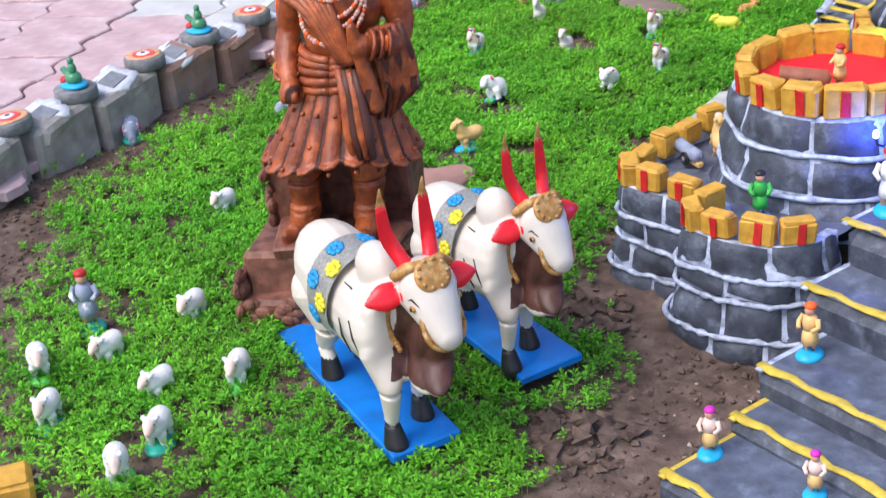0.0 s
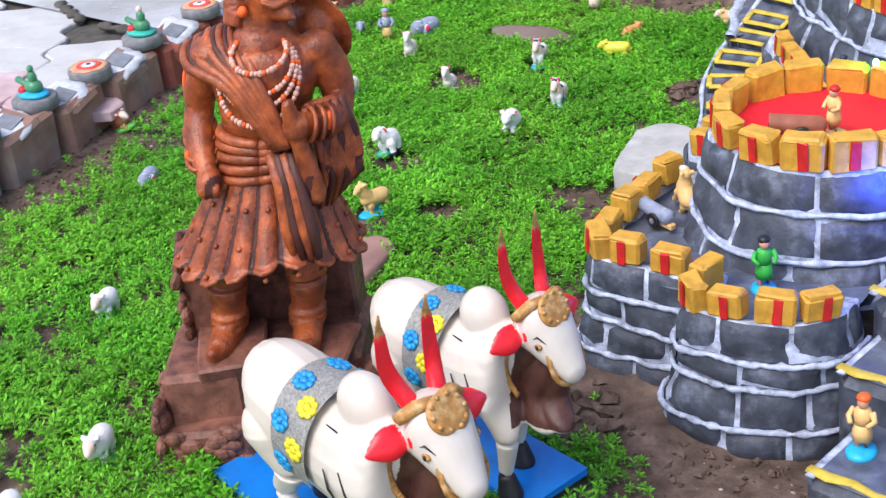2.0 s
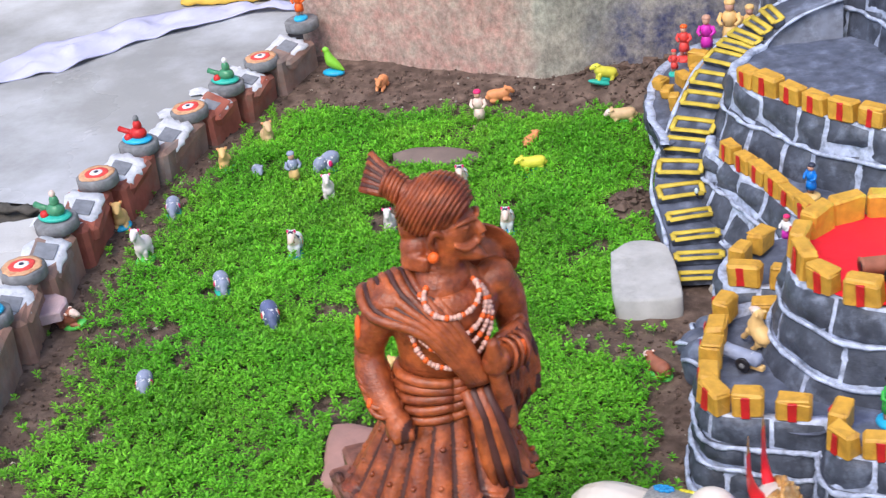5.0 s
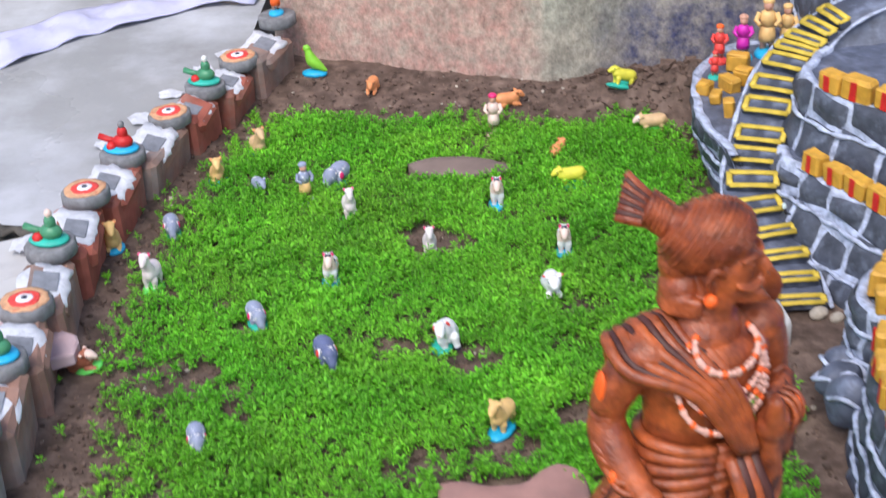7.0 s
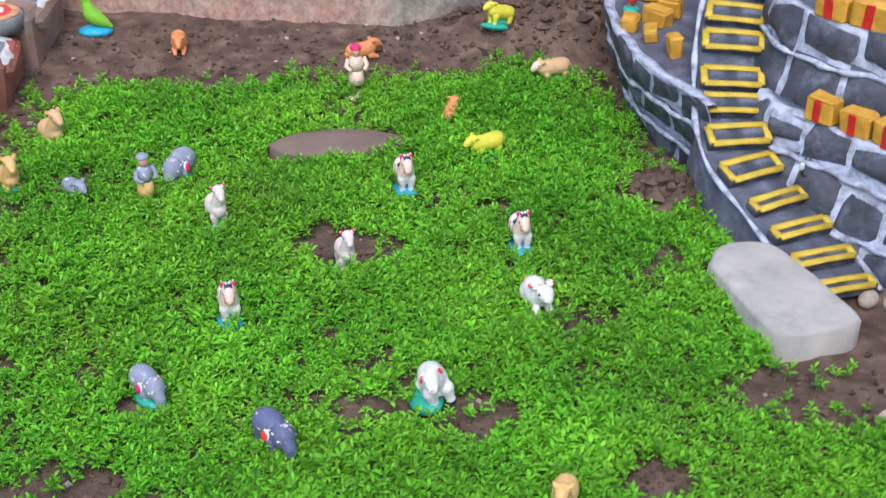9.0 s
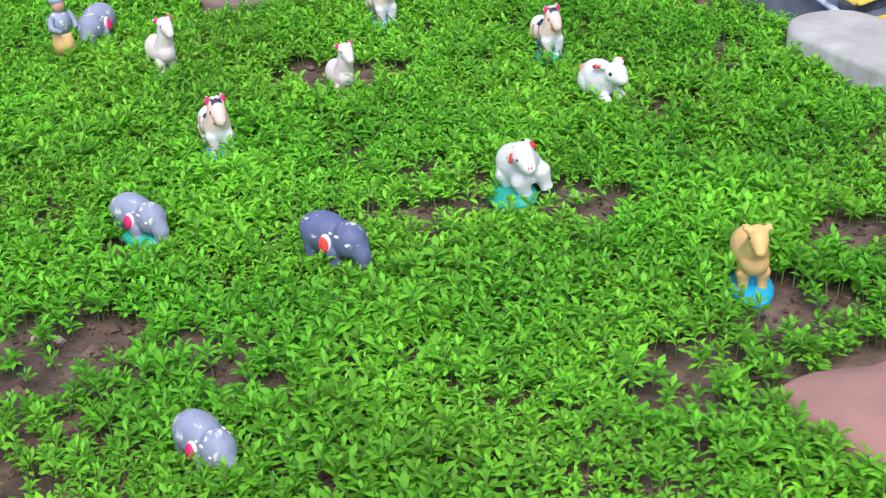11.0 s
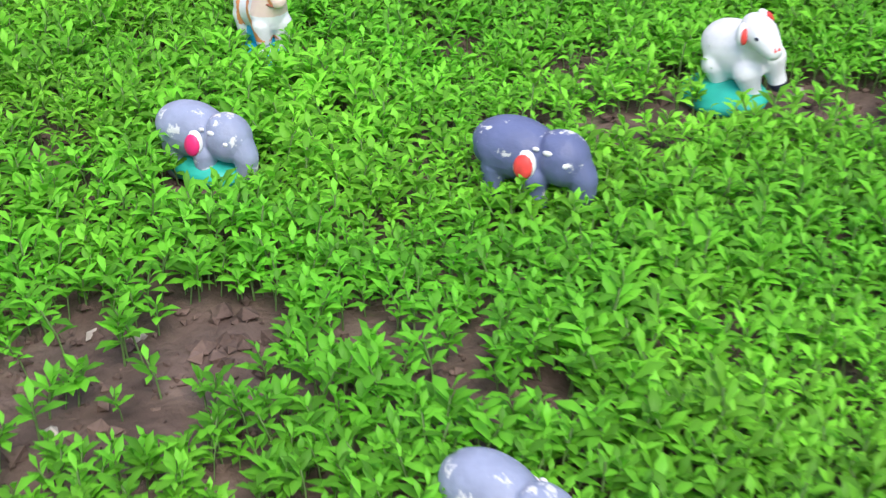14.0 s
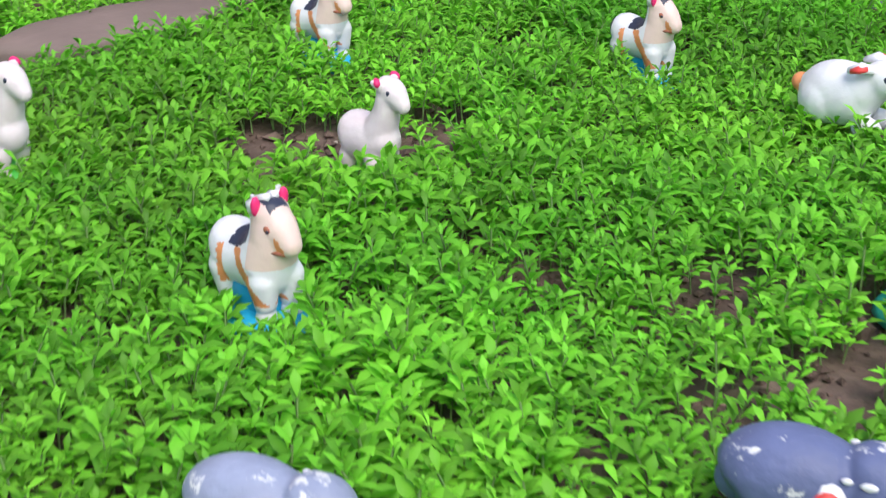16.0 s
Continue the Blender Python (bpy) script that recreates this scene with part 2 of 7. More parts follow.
def wall_material():
    """Old plastered wall: bare grey-green cement, a faded pink coat on one stretch, dark blue on another."""
    m = mat("old_painted_plaster", (0.46, 0.41, 0.34), 0.9, 0.3, 16, 1.0, 110, other=(0.31, 0.30, 0.25), mix=(0.45, 0.65), mscale=7)
    t = m.node_tree
    n, l = t.nodes, t.links
    p = n["Principled BSDF"]
    old = p.inputs["Base Color"].links[0].from_socket
    co = n.new("ShaderNodeTexCoord")
    sep = n.new("ShaderNodeSeparateXYZ")
    l.new(co.outputs["Object"], sep.inputs["Vector"])
    wob = n.new("ShaderNodeTexNoise")
    wob.inputs["Scale"].default_value, wob.inputs["Detail"].default_value = 14, 8
    l.new(co.outputs["Object"], wob.inputs["Vector"])

    def band(axis, lo, hi, soft, wobble):
        shift = n.new("ShaderNodeMath")
        shift.operation = "MULTIPLY_ADD"
        l.new(wob.outputs["Fac"], shift.inputs[0])
        shift.inputs[1].default_value = wobble
        l.new(sep.outputs[axis], shift.inputs[2])
        out = None
        for edge, sign in ((lo, 1), (hi, -1)):
            r = n.new("ShaderNodeMapRange")
            r.inputs["From Min"].default_value, r.inputs["From Max"].default_value = (edge - soft, edge + soft) if sign > 0 else (edge + soft, edge - soft)
            l.new(shift.outputs[0], r.inputs["Value"])
            if out is None:
                out = r.outputs["Result"]
            else:
                mm = n.new("ShaderNodeMath")
                mm.operation = "MULTIPLY"
                l.new(out, mm.inputs[0])
                l.new(r.outputs["Result"], mm.inputs[1])
                out = mm.outputs[0]
        return out

    speck = n.new("ShaderNodeTexNoise")
    speck.inputs["Scale"].default_value, speck.inputs["Detail"].default_value = 26, 10
    speck.inputs["Roughness"].default_value = 0.72
    l.new(co.outputs["Object"], speck.inputs["Vector"])
    rs = n.new("ShaderNodeMapRange")
    rs.inputs["From Min"].default_value, rs.inputs["From Max"].default_value = 0.26, 0.64
    l.new(speck.outputs["Fac"], rs.inputs["Value"])
    for colour, (lo, hi, soft, wobble) in (((0.55, 0.31, 0.26), (-0.34, 0.27, 0.03, 0.10)), ((0.055, 0.063, 0.15), (0.45, 3.0, 0.05, 0.12))):
        mixn = n.new("ShaderNodeMix")
        mixn.data_type = "RGBA"
        mm = n.new("ShaderNodeMath")
        mm.operation = "MULTIPLY"
        where = band("X", lo, hi, soft, wobble)
        if lo > 0.4:
            low = n.new("ShaderNodeMath")
            low.operation = "MULTIPLY"
            l.new(where, low.inputs[0])
            l.new(band("Z", -9.0, 0.24, 0.05, 0.16), low.inputs[1])
            where = low.outputs[0]
        l.new(where, mm.inputs[0])
        l.new(rs.outputs["Result"], mm.inputs[1])
        l.new(mm.outputs[0], mixn.inputs["Factor"])
        l.new(old, mixn.inputs["A"])
        mixn.inputs["B"].default_value = (*colour, 1)
        old = mixn.outputs["Result"]
    pit = n.new("ShaderNodeTexNoise")
    pit.inputs["Scale"].default_value, pit.inputs["Detail"].default_value, pit.inputs["Roughness"].default_value = 70, 12, 0.8
    run = n.new("ShaderNodeMapping")
    run.inputs["Scale"].default_value = (1.0, 1.0, 0.8)
    l.new(co.outputs["Object"], run.inputs["Vector"])
    l.new(run.outputs["Vector"], pit.inputs["Vector"])
    tone = n.new("ShaderNodeMapRange")
    tone.inputs["From Min"].default_value, tone.inputs["From Max"].default_value = 0.36, 0.64
    tone.inputs["To Min"].default_value, tone.inputs["To Max"].default_value = 0.55, 1.34
    l.new(pit.outputs["Fac"], tone.inputs["Value"])
    mul = n.new("ShaderNodeVectorMath")
    mul.operation = "SCALE"
    l.new(old, mul.inputs[0])
    l.new(tone.outputs["Result"], mul.inputs["Scale"])
    l.new(mul.outputs["Vector"], p.inputs["Base Color"])
    return m


M["wall"] = wall_material()
M["yellowcloth"] = mat("mustard_yellow_cloth", (0.72, 0.46, 0.08), 0.8, 0.2, 12, 0.4, 300, other=(0.70, 0.30, 0.05), mix=(0.55, 0.7), mscale=5)


def wet(m, dry, damp, size):
    """Puddled patches of a surface shine more than the dry ones."""
    t = m.node_tree
    n, l = t.nodes, t.links
    tex = n.new("ShaderNodeTexNoise")
    tex.inputs["Scale"].default_value, tex.inputs["Detail"].default_value = size, 5
    co = n.new("ShaderNodeTexCoord")
    l.new(co.outputs["Object"], tex.inputs["Vector"])
    r = n.new("ShaderNodeMapRange")
    r.inputs["From Min"].default_value, r.inputs["From Max"].default_value = 0.42, 0.62
    r.inputs["To Min"].default_value, r.inputs["To Max"].default_value = dry, damp
    l.new(tex.outputs["Fac"], r.inputs["Value"])
    l.new(r.outputs["Result"], n["Principled BSDF"].inputs["Roughness"])


wet(M["concrete"], 0.62, 0.16, 1.8)


# ---- mesh tools ----
class Builder:
    """Gathers shapes, each with its material, into one mesh."""

    def __init__(self, soft=False):
        self.v, self.f, self.m, self.names = [], [], [], []
        self.soft = soft

    def slot(self, name):
        if name not in self.names:
            self.names.append(name)
        return self.names.index(name)

    def add(self, verts, faces, material):
        k, s = len(self.v), self.slot(material)
        self.v += [tuple(p) for p in verts]
        self.f += [tuple(i + k for i in f) for f in faces]
        self.m += [s] * len(faces)
        return self

    def ball(self, c, r, material, turn=None, seg=14, rings=9):
        r = (r, r, r) if isinstance(r, (int, float)) else r
        if self.soft:
            seg, rings = max(seg, 24), max(rings, 16)
        vs = [Vector((0, 0, r[2]))]
        for i in range(1, rings):
            a = math.pi * i / rings
            for j in range(seg):
                b = math.tau * j / seg
                vs.append(Vector((r[0] * math.sin(a) * math.cos(b), r[1] * math.sin(a) * math.sin(b), r[2] * math.cos(a))))
        vs.append(Vector((0, 0, -r[2])))
        fs = [(0, 1 + j, 1 + (j + 1) % seg) for j in range(seg)]
        for i in range(rings - 2):
            o = 1 + i * seg
            fs += [(o + j, o + seg + j, o + seg + (j + 1) % seg, o + (j + 1) % seg) for j in range(seg)]
        o, e = 1 + (rings - 2) * seg, len(vs) - 1
        fs += [(o + j, e, o + (j + 1) % seg) for j in range(seg)]
        q = (turn or Matrix.Identity(3)).to_3x3()
        return self.add([q @ p + Vector(c) for p in vs], fs, material)

    def tube(self, path, radii, material, seg=10, flat=1.0, up=(0, 0, 1)):
        """A closed limb along a path; radii one a point; flat squeezes it along up."""
        path = [Vector(p) for p in path]
        if self.soft and len(path) < 9:
            fine = curve2([(*p, r) for p, r in zip(path, radii)], 6 * (len(path) - 1))
            if flat == 1.0:
                for p, r in ((path[0], radii[0]), (path[-1], radii[-1])):
                    self.ball(p, r * 0.96, material)
            path, radii, seg = [Vector([float(q) for q in p[:3]]) for p in fine], [max(float(p[3]), 0.0005) for p in fine], max(seg, 20)
        vs, fs = [], []
        for i, p in enumerate(path):
            d = (path[min(i + 1, len(path) - 1)] - path[max(i - 1, 0)]).normalized()
            side = d.cross(Vector(up))
            side = side.normalized() if side.length > 1e-4 else d.orthogonal().normalized()
            over = side.cross(d).normalized()
            for j in range(seg):
                b = math.tau * j / seg
                vs.append(p + radii[i] * (math.cos(b) * side + flat * math.sin(b) * over))
        for i in range(len(path) - 1):
            o = i * seg
            fs += [(o + j, o + (j + 1) % seg, o + seg + (j + 1) % seg, o + seg + j) for j in range(seg)]
        fs += [tuple(reversed(range(seg))), tuple(range((len(path) - 1) * seg, len(path) * seg))]
        return self.add(vs, fs, material)

    def block(self, c, size, material, turn=None, soft=0.12, rough=0.0):
        """A box with cut edges and slightly uneven corners."""
        q = (turn or Matrix.Identity(3)).to_3x3()
        hx, hy, hz = (s / 2 for s in size)
        e = soft * min(size) / 2 * 2
        vs, ids = [], {}
        for sx in (-1, 1):
            for sy in (-1, 1):
                for sz in (-1, 1):
                    jit = Vector([random.uniform(-rough, rough) for _ in range(3)])
                    for ax in range(3):
                        p = Vector((sx * hx, sy * hy, sz * hz))
                        for k, s in enumerate((sx, sy, sz)):
                            if k != ax:
                                p[k] -= s * e
                        ids[sx, sy, sz, ax] = len(vs)
                        vs.append(q @ (p + jit) + Vector(c))
        fs = []
        for ax in range(3):
            o = [k for k in range(3) if k != ax]
            for s in (-1, 1):
                ring = []
                for a, b in ((-1, -1), (1, -1), (1, 1), (-1, 1)):
                    key = [0, 0, 0]
                    key[ax], key[o[0]], key[o[1]] = s, a, b
                    ring.append(ids[(*key, ax)])
                fs.append(tuple(ring))
        for ax in range(3):
            o = [k for k in range(3) if k != ax]
            for a in (-1, 1):
                for b in (-1, 1):
                    k1, k2 = [0, 0, 0], [0, 0, 0]
                    k1[o[0]], k1[o[1]], k2[o[0]], k2[o[1]] = a, b, a, b
                    k1[ax], k2[ax] = -1, 1
                    fs.append((ids[(*k1, o[0])], ids[(*k2, o[0])], ids[(*k2, o[1])], ids[(*k1, o[1])]))
        for sx in (-1, 1):
            for sy in (-1, 1):
                for sz in (-1, 1):
                    fs.append(tuple(ids[sx, sy, sz, ax] for ax in range(3)))
        return self.add(vs, fs, material)

    def disc(self, c, r, h, material, seg=24, turn=None, soft=0.15, wob=0.0):
        q = (turn or Matrix.Identity(3)).to_3x3()
        prof = [(r * (1 - soft), 0), (r, h * soft), (r, h * (1 - soft)), (r * (1 - soft * 0.8), h)]
        k = [1 + random.uniform(-wob, wob) for _ in range(seg)]
        vs = [q @ Vector((a * k[j] * math.cos(math.tau * j / seg), a * k[j] * math.sin(math.tau * j / seg), z)) + Vector(c) for a, z in prof for j in range(seg)]
        fs = [(i * seg + j, i * seg + (j + 1) % seg, (i + 1) * seg + (j + 1) % seg, (i + 1) * seg + j) for i in range(3) for j in range(seg)]
        fs += [tuple(reversed(range(seg))), tuple(range(3 * seg, 4 * seg))]
        return self.add(vs, fs, material)

    def mesh(self, name, smooth=True):
        me = bpy.data.meshes.new(name)
        me.from_pydata(self.v, [], self.f)
        for s in self.names:
            me.materials.append(M[s])
        me.polygons.foreach_set("material_index", self.m)
        me.validate()
        bm = bmesh.new()
        bm.from_mesh(me)
        bmesh.ops.recalc_face_normals(bm, faces=bm.faces)
        bm.to_mesh(me)
        bm.free()
        me.polygons.foreach_set("use_smooth", [smooth] * len(me.polygons))
        me.update()
        return me

    def thing(self, name, smooth=True, parent=None):
        ob = new(name, self.mesh(name, smooth))
        if parent:
            ob.parent = parent
        return ob


def fused(builder, name, voxel, paint=None, relax=3):
    """The builder's overlapping shapes melted into one skin, as cast clay is; paint(p, normal) names each face's colour."""
    rough = new("rough", builder.mesh(name))
    r = rough.modifiers.new("r", "REMESH")
    r.mode, r.voxel_size = "VOXEL", voxel
    s = rough.modifiers.new("s", "SMOOTH")
    s.factor, s.iterations = 0.5, relax
    me = bpy.data.meshes.new_from_object(rough.evaluated_get(bpy.context.evaluated_depsgraph_get()))
    bpy.data.objects.remove(rough)
    out = Builder()
    out.v = [tuple(v.co) for v in me.vertices]
    out.f = [tuple(p.vertices) for p in me.polygons]
    if paint:
        out.m = [out.slot(paint(p.center, p.normal)) for p in me.polygons]
    else:
        out.m = [out.slot(builder.names[0])] * len(out.f)
    return out


def empty(name, m=None):
    ob = new(name)
    ob.empty_display_size = 0.02
    if m is not None:
        ob.matrix_world = m
    return ob


def gh(x, y):
    """Height of the garden bed, which falls gently towards the fort and the back wall."""
    return 0.022 - 0.036 * x - 0.012 * y


def curve2(points, n):
    """A smooth line through points, as n + 1 places with even spacing."""
    pts = [np.array(p, float) for p in points]
    pts = [2 * pts[0] - pts[1]] + pts + [2 * pts[-1] - pts[-2]]
    fine = []
    for i in range(1, len(pts) - 2):
        a, b, c, d = pts[i - 1 : i + 3]
        for k in range(20):
            t = k / 20
            fine.append(0.5 * (2 * b + (c - a) * t + (2 * a - 5 * b + 4 * c - d) * t * t + (3 * b - 3 * c + d - a) * t**3))
    fine.append(pts[-2])
    fine = np.array(fine)
    s = np.r_[0, np.cumsum(np.linalg.norm(np.diff(fine, axis=0), axis=1))]
    return np.stack([np.interp(np.linspace(0, s[-1], n + 1), s, fine[:, k]) for k in range(fine.shape[1])], 1)


# ---- ground, pavement, walls ----
def sheet(name, x0, x1, y0, y1, nx, ny, height, material):
    xs, ys = np.linspace(x0, x1, nx + 1), np.linspace(y0, y1, ny + 1)
    b = Builder()
    vs = [(x, y, height(x, y)) for y in ys for x in xs]
    fs = [(j * (nx + 1) + i, j * (nx + 1) + i + 1, (j + 1) * (nx + 1) + i + 1, (j + 1) * (nx + 1) + i) for j in range(ny) for i in range(nx)]
    return b.add(vs, fs, material).thing(name)


MOUNDS = ((0.494, 1.635, 0.055, 0.035), (0.56, 2.17, 0.13, 0.075), (0.40, 2.22, 0.10, 0.03), (0.815, 0.315, 0.06, 0.022), (0.66, 0.60, 0.06, 0.012), (0.026, 1.560, 0.040, -0.018))


def soil_height(x, y):
    z = gh(x, y) - 0.004
    z += 0.008 * noise.noise((x * 9, y * 9, 0)) + 0.005 * noise.noise((x * 30, y * 30, 3)) + 0.003 * noise.noise((x * 80, y * 80, 7))
    for mx, my, r, h in MOUNDS:
        d = math.hypot(x - mx, y - my) / r
        z += h * math.exp(-d * d * 1.4) * (1 + 0.45 * noise.noise((x * 35, y * 35, 1)))
    if y > 2.1:
        z += 0.03 * min(1, (y - 2.1) / 0.25)
    return z


ground = sheet("ground", -60, 60, -60, 60, 12, 12, lambda x, y: -0.16, "soil")
tagged(ground, "dark earth reaching out past the garden bed", "ground", kind="structure")
bed = sheet("soil_bed", -0.62, 2.2, -0.75, 2.5, 200, 230, soil_height, "soil")
tagged(bed, "bare dark moist soil of the raised garden bed", "soil bed", kind="structure")

# back wall, in plan a line with a slight bend
WALL = [(-0.36, 2.43), (0.25, 2.27), (0.62, 2.33), (2.6, 2.33)]


def upright(name, line, z0, z1, thick, material, nz=14, step=0.05):
    pts = curve2(line, int(sum(math.dist(a, b) for a, b in zip(line, line[1:])) / step)) if len(line) > 2 else np.array(line, float)
    b = Builder()
    front, back = [], []
    for i, p in enumerate(pts):
        d = pts[min(i + 1, len(pts) - 1)] - pts[max(i - 1, 0)]
        nrm = np.array([d[1], -d[0]]) / np.linalg.norm(d)
        for k in range(nz + 1):
            z = z0 + (z1 - z0) * k / nz
            w = 0.006 * noise.noise((p[0] * 14, p[1] * 14, z * 14))
            front.append((p[0] + nrm[0] * w, p[1] + nrm[1] * w, z))
            back.append((p[0] - nrm[0] * thick, p[1] - nrm[1] * thick, z))
    n, r = len(pts), nz + 1
    fs = [(i * r + k, (i + 1) * r + k, (i + 1) * r + k + 1, i * r + k + 1) for i in range(n - 1) for k in range(nz)]
    fs += [tuple(q + n * r for q in reversed(f)) for f in fs]
    fs += [(i * r + nz, (i + 1) * r + nz, n * r + (i + 1) * r + nz, n * r + i * r + nz) for i in range(n - 1)]
    for i in (0, n - 1):
        fs += [(i * r + k, i * r + k + 1, n * r + i * r + k + 1, n * r + i * r + k) for k in range(nz)]
    return b.add(front + back, fs, material).thing(name)


tagged(upright("wall_back", WALL, -0.1, 0.95, 0.12, "wall"), "old rough plaster wall with faded pink and dark blue paint", "wall", kind="structure")
tagged(upright("wall_side", [(-4.2, 2.95), (-0.42, 2.95)], -0.1, 1.1, 0.12, "plaster", nz=4), "plain grey cement plaster wall behind the concrete apron", "wall", kind="structure")

PAVE_Z = 0.065
apron = sheet("concrete_apron", -4.0, -0.42, 0.0, 1.0, 60, 30, lambda x, y: 0.0, "concrete")
for v in apron.data.vertices:
    x, f = v.co.x, v.co.y
    y0 = 1.545 + max(0.0, -0.60 - x) * 0.23
    y = y0 + (2.95 - y0) * f
    v.co.x = min(x, float(np.interp(y, [1.5, 1.75, 1.95, 2.2, 2.4, 2.96], [-0.60, -0.57, -0.52, -0.43, -0.38, -0.38])))
    v.co.y, v.co.z = y, PAVE_Z + 0.004 + 0.004 * noise.noise((x * 3, y * 3, 0))
tagged(apron, "wet patchy grey concrete apron beside the kerb", "concrete", kind="structure")
bedding = sheet("pavement", -4.0, -0.56, -1.6, 1.9, 8, 8, lambda x, y: PAVE_Z - 0.012, "sand")
tagged(bedding, "interlocking pink and grey concrete pavers with dark joints", "pavement", kind="structure")

# ---- kerb of clay blocks along the bed ----
KERB = curve2([(-0.45, 0.18), (-0.50, 0.42), (-0.528, 0.62), (-0.550, 0.80), (-0.565, 1.0), (-0.577, 1.2), (-0.588, 1.38), (-0.58, 1.555), (-0.555, 1.75), (-0.505, 1.95), (-0.46, 2.08), (-0.41, 2.21), (-0.34, 2.38)], 240)
KERB_Y = KERB[:, 1]


def kerb_at(y):
    i = int(np.clip(np.searchsorted(KERB_Y, y), 1, len(KERB) - 1))
    d = KERB[i] - KERB[i - 1]
    d = d / np.linalg.norm(d)
    return np.array([np.interp(y, KERB_Y, KERB[:, 0]), y]), math.atan2(d[1], d[0])


def kerb_top(y):
    return float(np.interp(y, [0.3, 0.8, 1.0, 1.2, 1.55, 1.95, 2.2, 2.4], [0.135, 0.122, 0.115, 0.106, 0.106, 0.082, 0.086, 0.125]))


POSTS = [0.19, 0.34, 0.50, 0.675, 0.872, 1.04, 1.207, 1.39, 1.58, 1.755, 1.95, 2.085, 2.215, 2.375]
kerb = empty("kerb_edging")
tagged(kerb, "uneven edging of tilted clay and cement blocks round the bed", "kerb", kind="structure")
for i, (ya, yb) in enumerate(zip(POSTS, POSTS[1:])):
    (pa, _), (pb, _) = kerb_at(ya), kerb_at(yb)
    mid, az = (pa + pb) / 2, math.atan2(pb[1] - pa[1], pb[0] - pa[0])
    length = math.dist(pa, pb) - 0.012
    top, low = kerb_top((ya + yb) / 2), -0.06
    tone = "kerbgrey" if yb < 0.9 else "kerbclay" if yb < 1.5 else "kerbred" if i % 3 else "kerbclay"
    b = Builder()
    turn = pose(0, 0, 0, 0, 0, math.degrees(az) + (6 if i % 2 else 3))
    b.block((mid[0], mid[1], (top + low) / 2), (length, 0.085, top - low), tone, turn, 0.1, 0.006)
    # the sloping shoulder that carries the painted window
    b.block((mid[0] + 0.010, mid[1] - 0.012, top - 0.010), (length * 0.60, 0.08, 0.034), tone, turn @ pose(0, 0, 0, 14, -9, 0), 0.25, 0.006)
    blk = b.thing("kerb_block", smooth=False, parent=kerb)
    # ragged white daub with a grey square on the shoulder
    q = turn @ pose(0, 0, 0, 14, -9, 0)
    hw, hd = length * 0.30, 0.040
    rim = []
    for k in range(28):
        t = math.tau * k / 28
        ex, ey = math.cos(t), math.sin(t)
        f = 1 / max(abs(ex), abs(ey)) ** 0.75 * random.uniform(0.86, 1.12)
        rim.append((ex * f * hw, ey * f * hd))
    vs = [q @ Vector((x * s2, y * s2, z)) + Vector((mid[0] + 0.010, mid[1] - 0.012, top + 0.006)) for s2, z in ((1.0, -0.004), (0.97, 0.0022), (0.6, 0.0035), (0.0, 0.0035)) for x, y in rim]
    fs = [(r * 28 + k, r * 28 + (k + 1) % 28, r * 28 + 28 + (k + 1) % 28, r * 28 + 28 + k) for r in range(3) for k in range(28)]
    daub = Builder().add(vs, fs, "foil").thing("white_daub", parent=blk)
    p = Builder()
    c2 = q @ Vector((random.uniform(-0.008, 0.008), random.uniform(-0.004, 0.004), 0.0042)) + Vector((mid[0] + 0.010, mid[1] - 0.012, top + 0.006))
    p.block(c2, (length * 0.26, 0.038, 0.0022), "window", q, 0.2, 0.0016)
    p.thing("painted_window", smooth=False, parent=daub)


def puck_top(y):
    """A clay disc on the kerb; gives the centre of its upper face."""
    p, az = kerb_at(y)
    z = kerb_top(y) + 0.002
    ob = Builder().disc((0, 0, 0), 0.042, 0.026, "puck", 28, None, 0.12, 0.02).thing("clay_disc")
    ob.matrix_world = pose(p[0], p[1], z, random.uniform(-3, 3), random.uniform(-3, 3), random.uniform(0, 360))
    tagged(ob, "grey round clay disc standing on a kerb block", "clay disc", "clay discs along the kerb")
    return ob, Vector((p[0], p[1], z + 0.026))


TARGETS = (0.50, 0.872, 1.207, 1.58, 1.95, 2.215)
for y in POSTS:
    ob, c = puck_top(y)
    if y in TARGETS:
        for r, h, mt, nm in ((0.037, 0.0022, "ring", "painted_rim"), (0.024, 0.0036, "coral", "red_ring"), (0.0135, 0.0050, "white", "white_centre"), (0.005, 0.0062, "navy", "dark_dot")):
            part_ob = Builder().disc((0, 0, 0.0258), r, h, mt, 24, None, 0.2, 0.06).thing(nm, parent=ob)
        tagged(ob, "round clay disc painted with orange, red and white rings", "clay disc", "clay discs along the kerb")


# ---- fort of painted plaster ----
def frames2(path):
    out = []
    for i in range(len(path)):
        d = path[min(i + 1, len(path) - 1)] - path[max(i - 1, 0)]
        d = d / (np.linalg.norm(d) + 1e-9)
        out.append((d, np.array([d[1], -d[0]])))
    return out


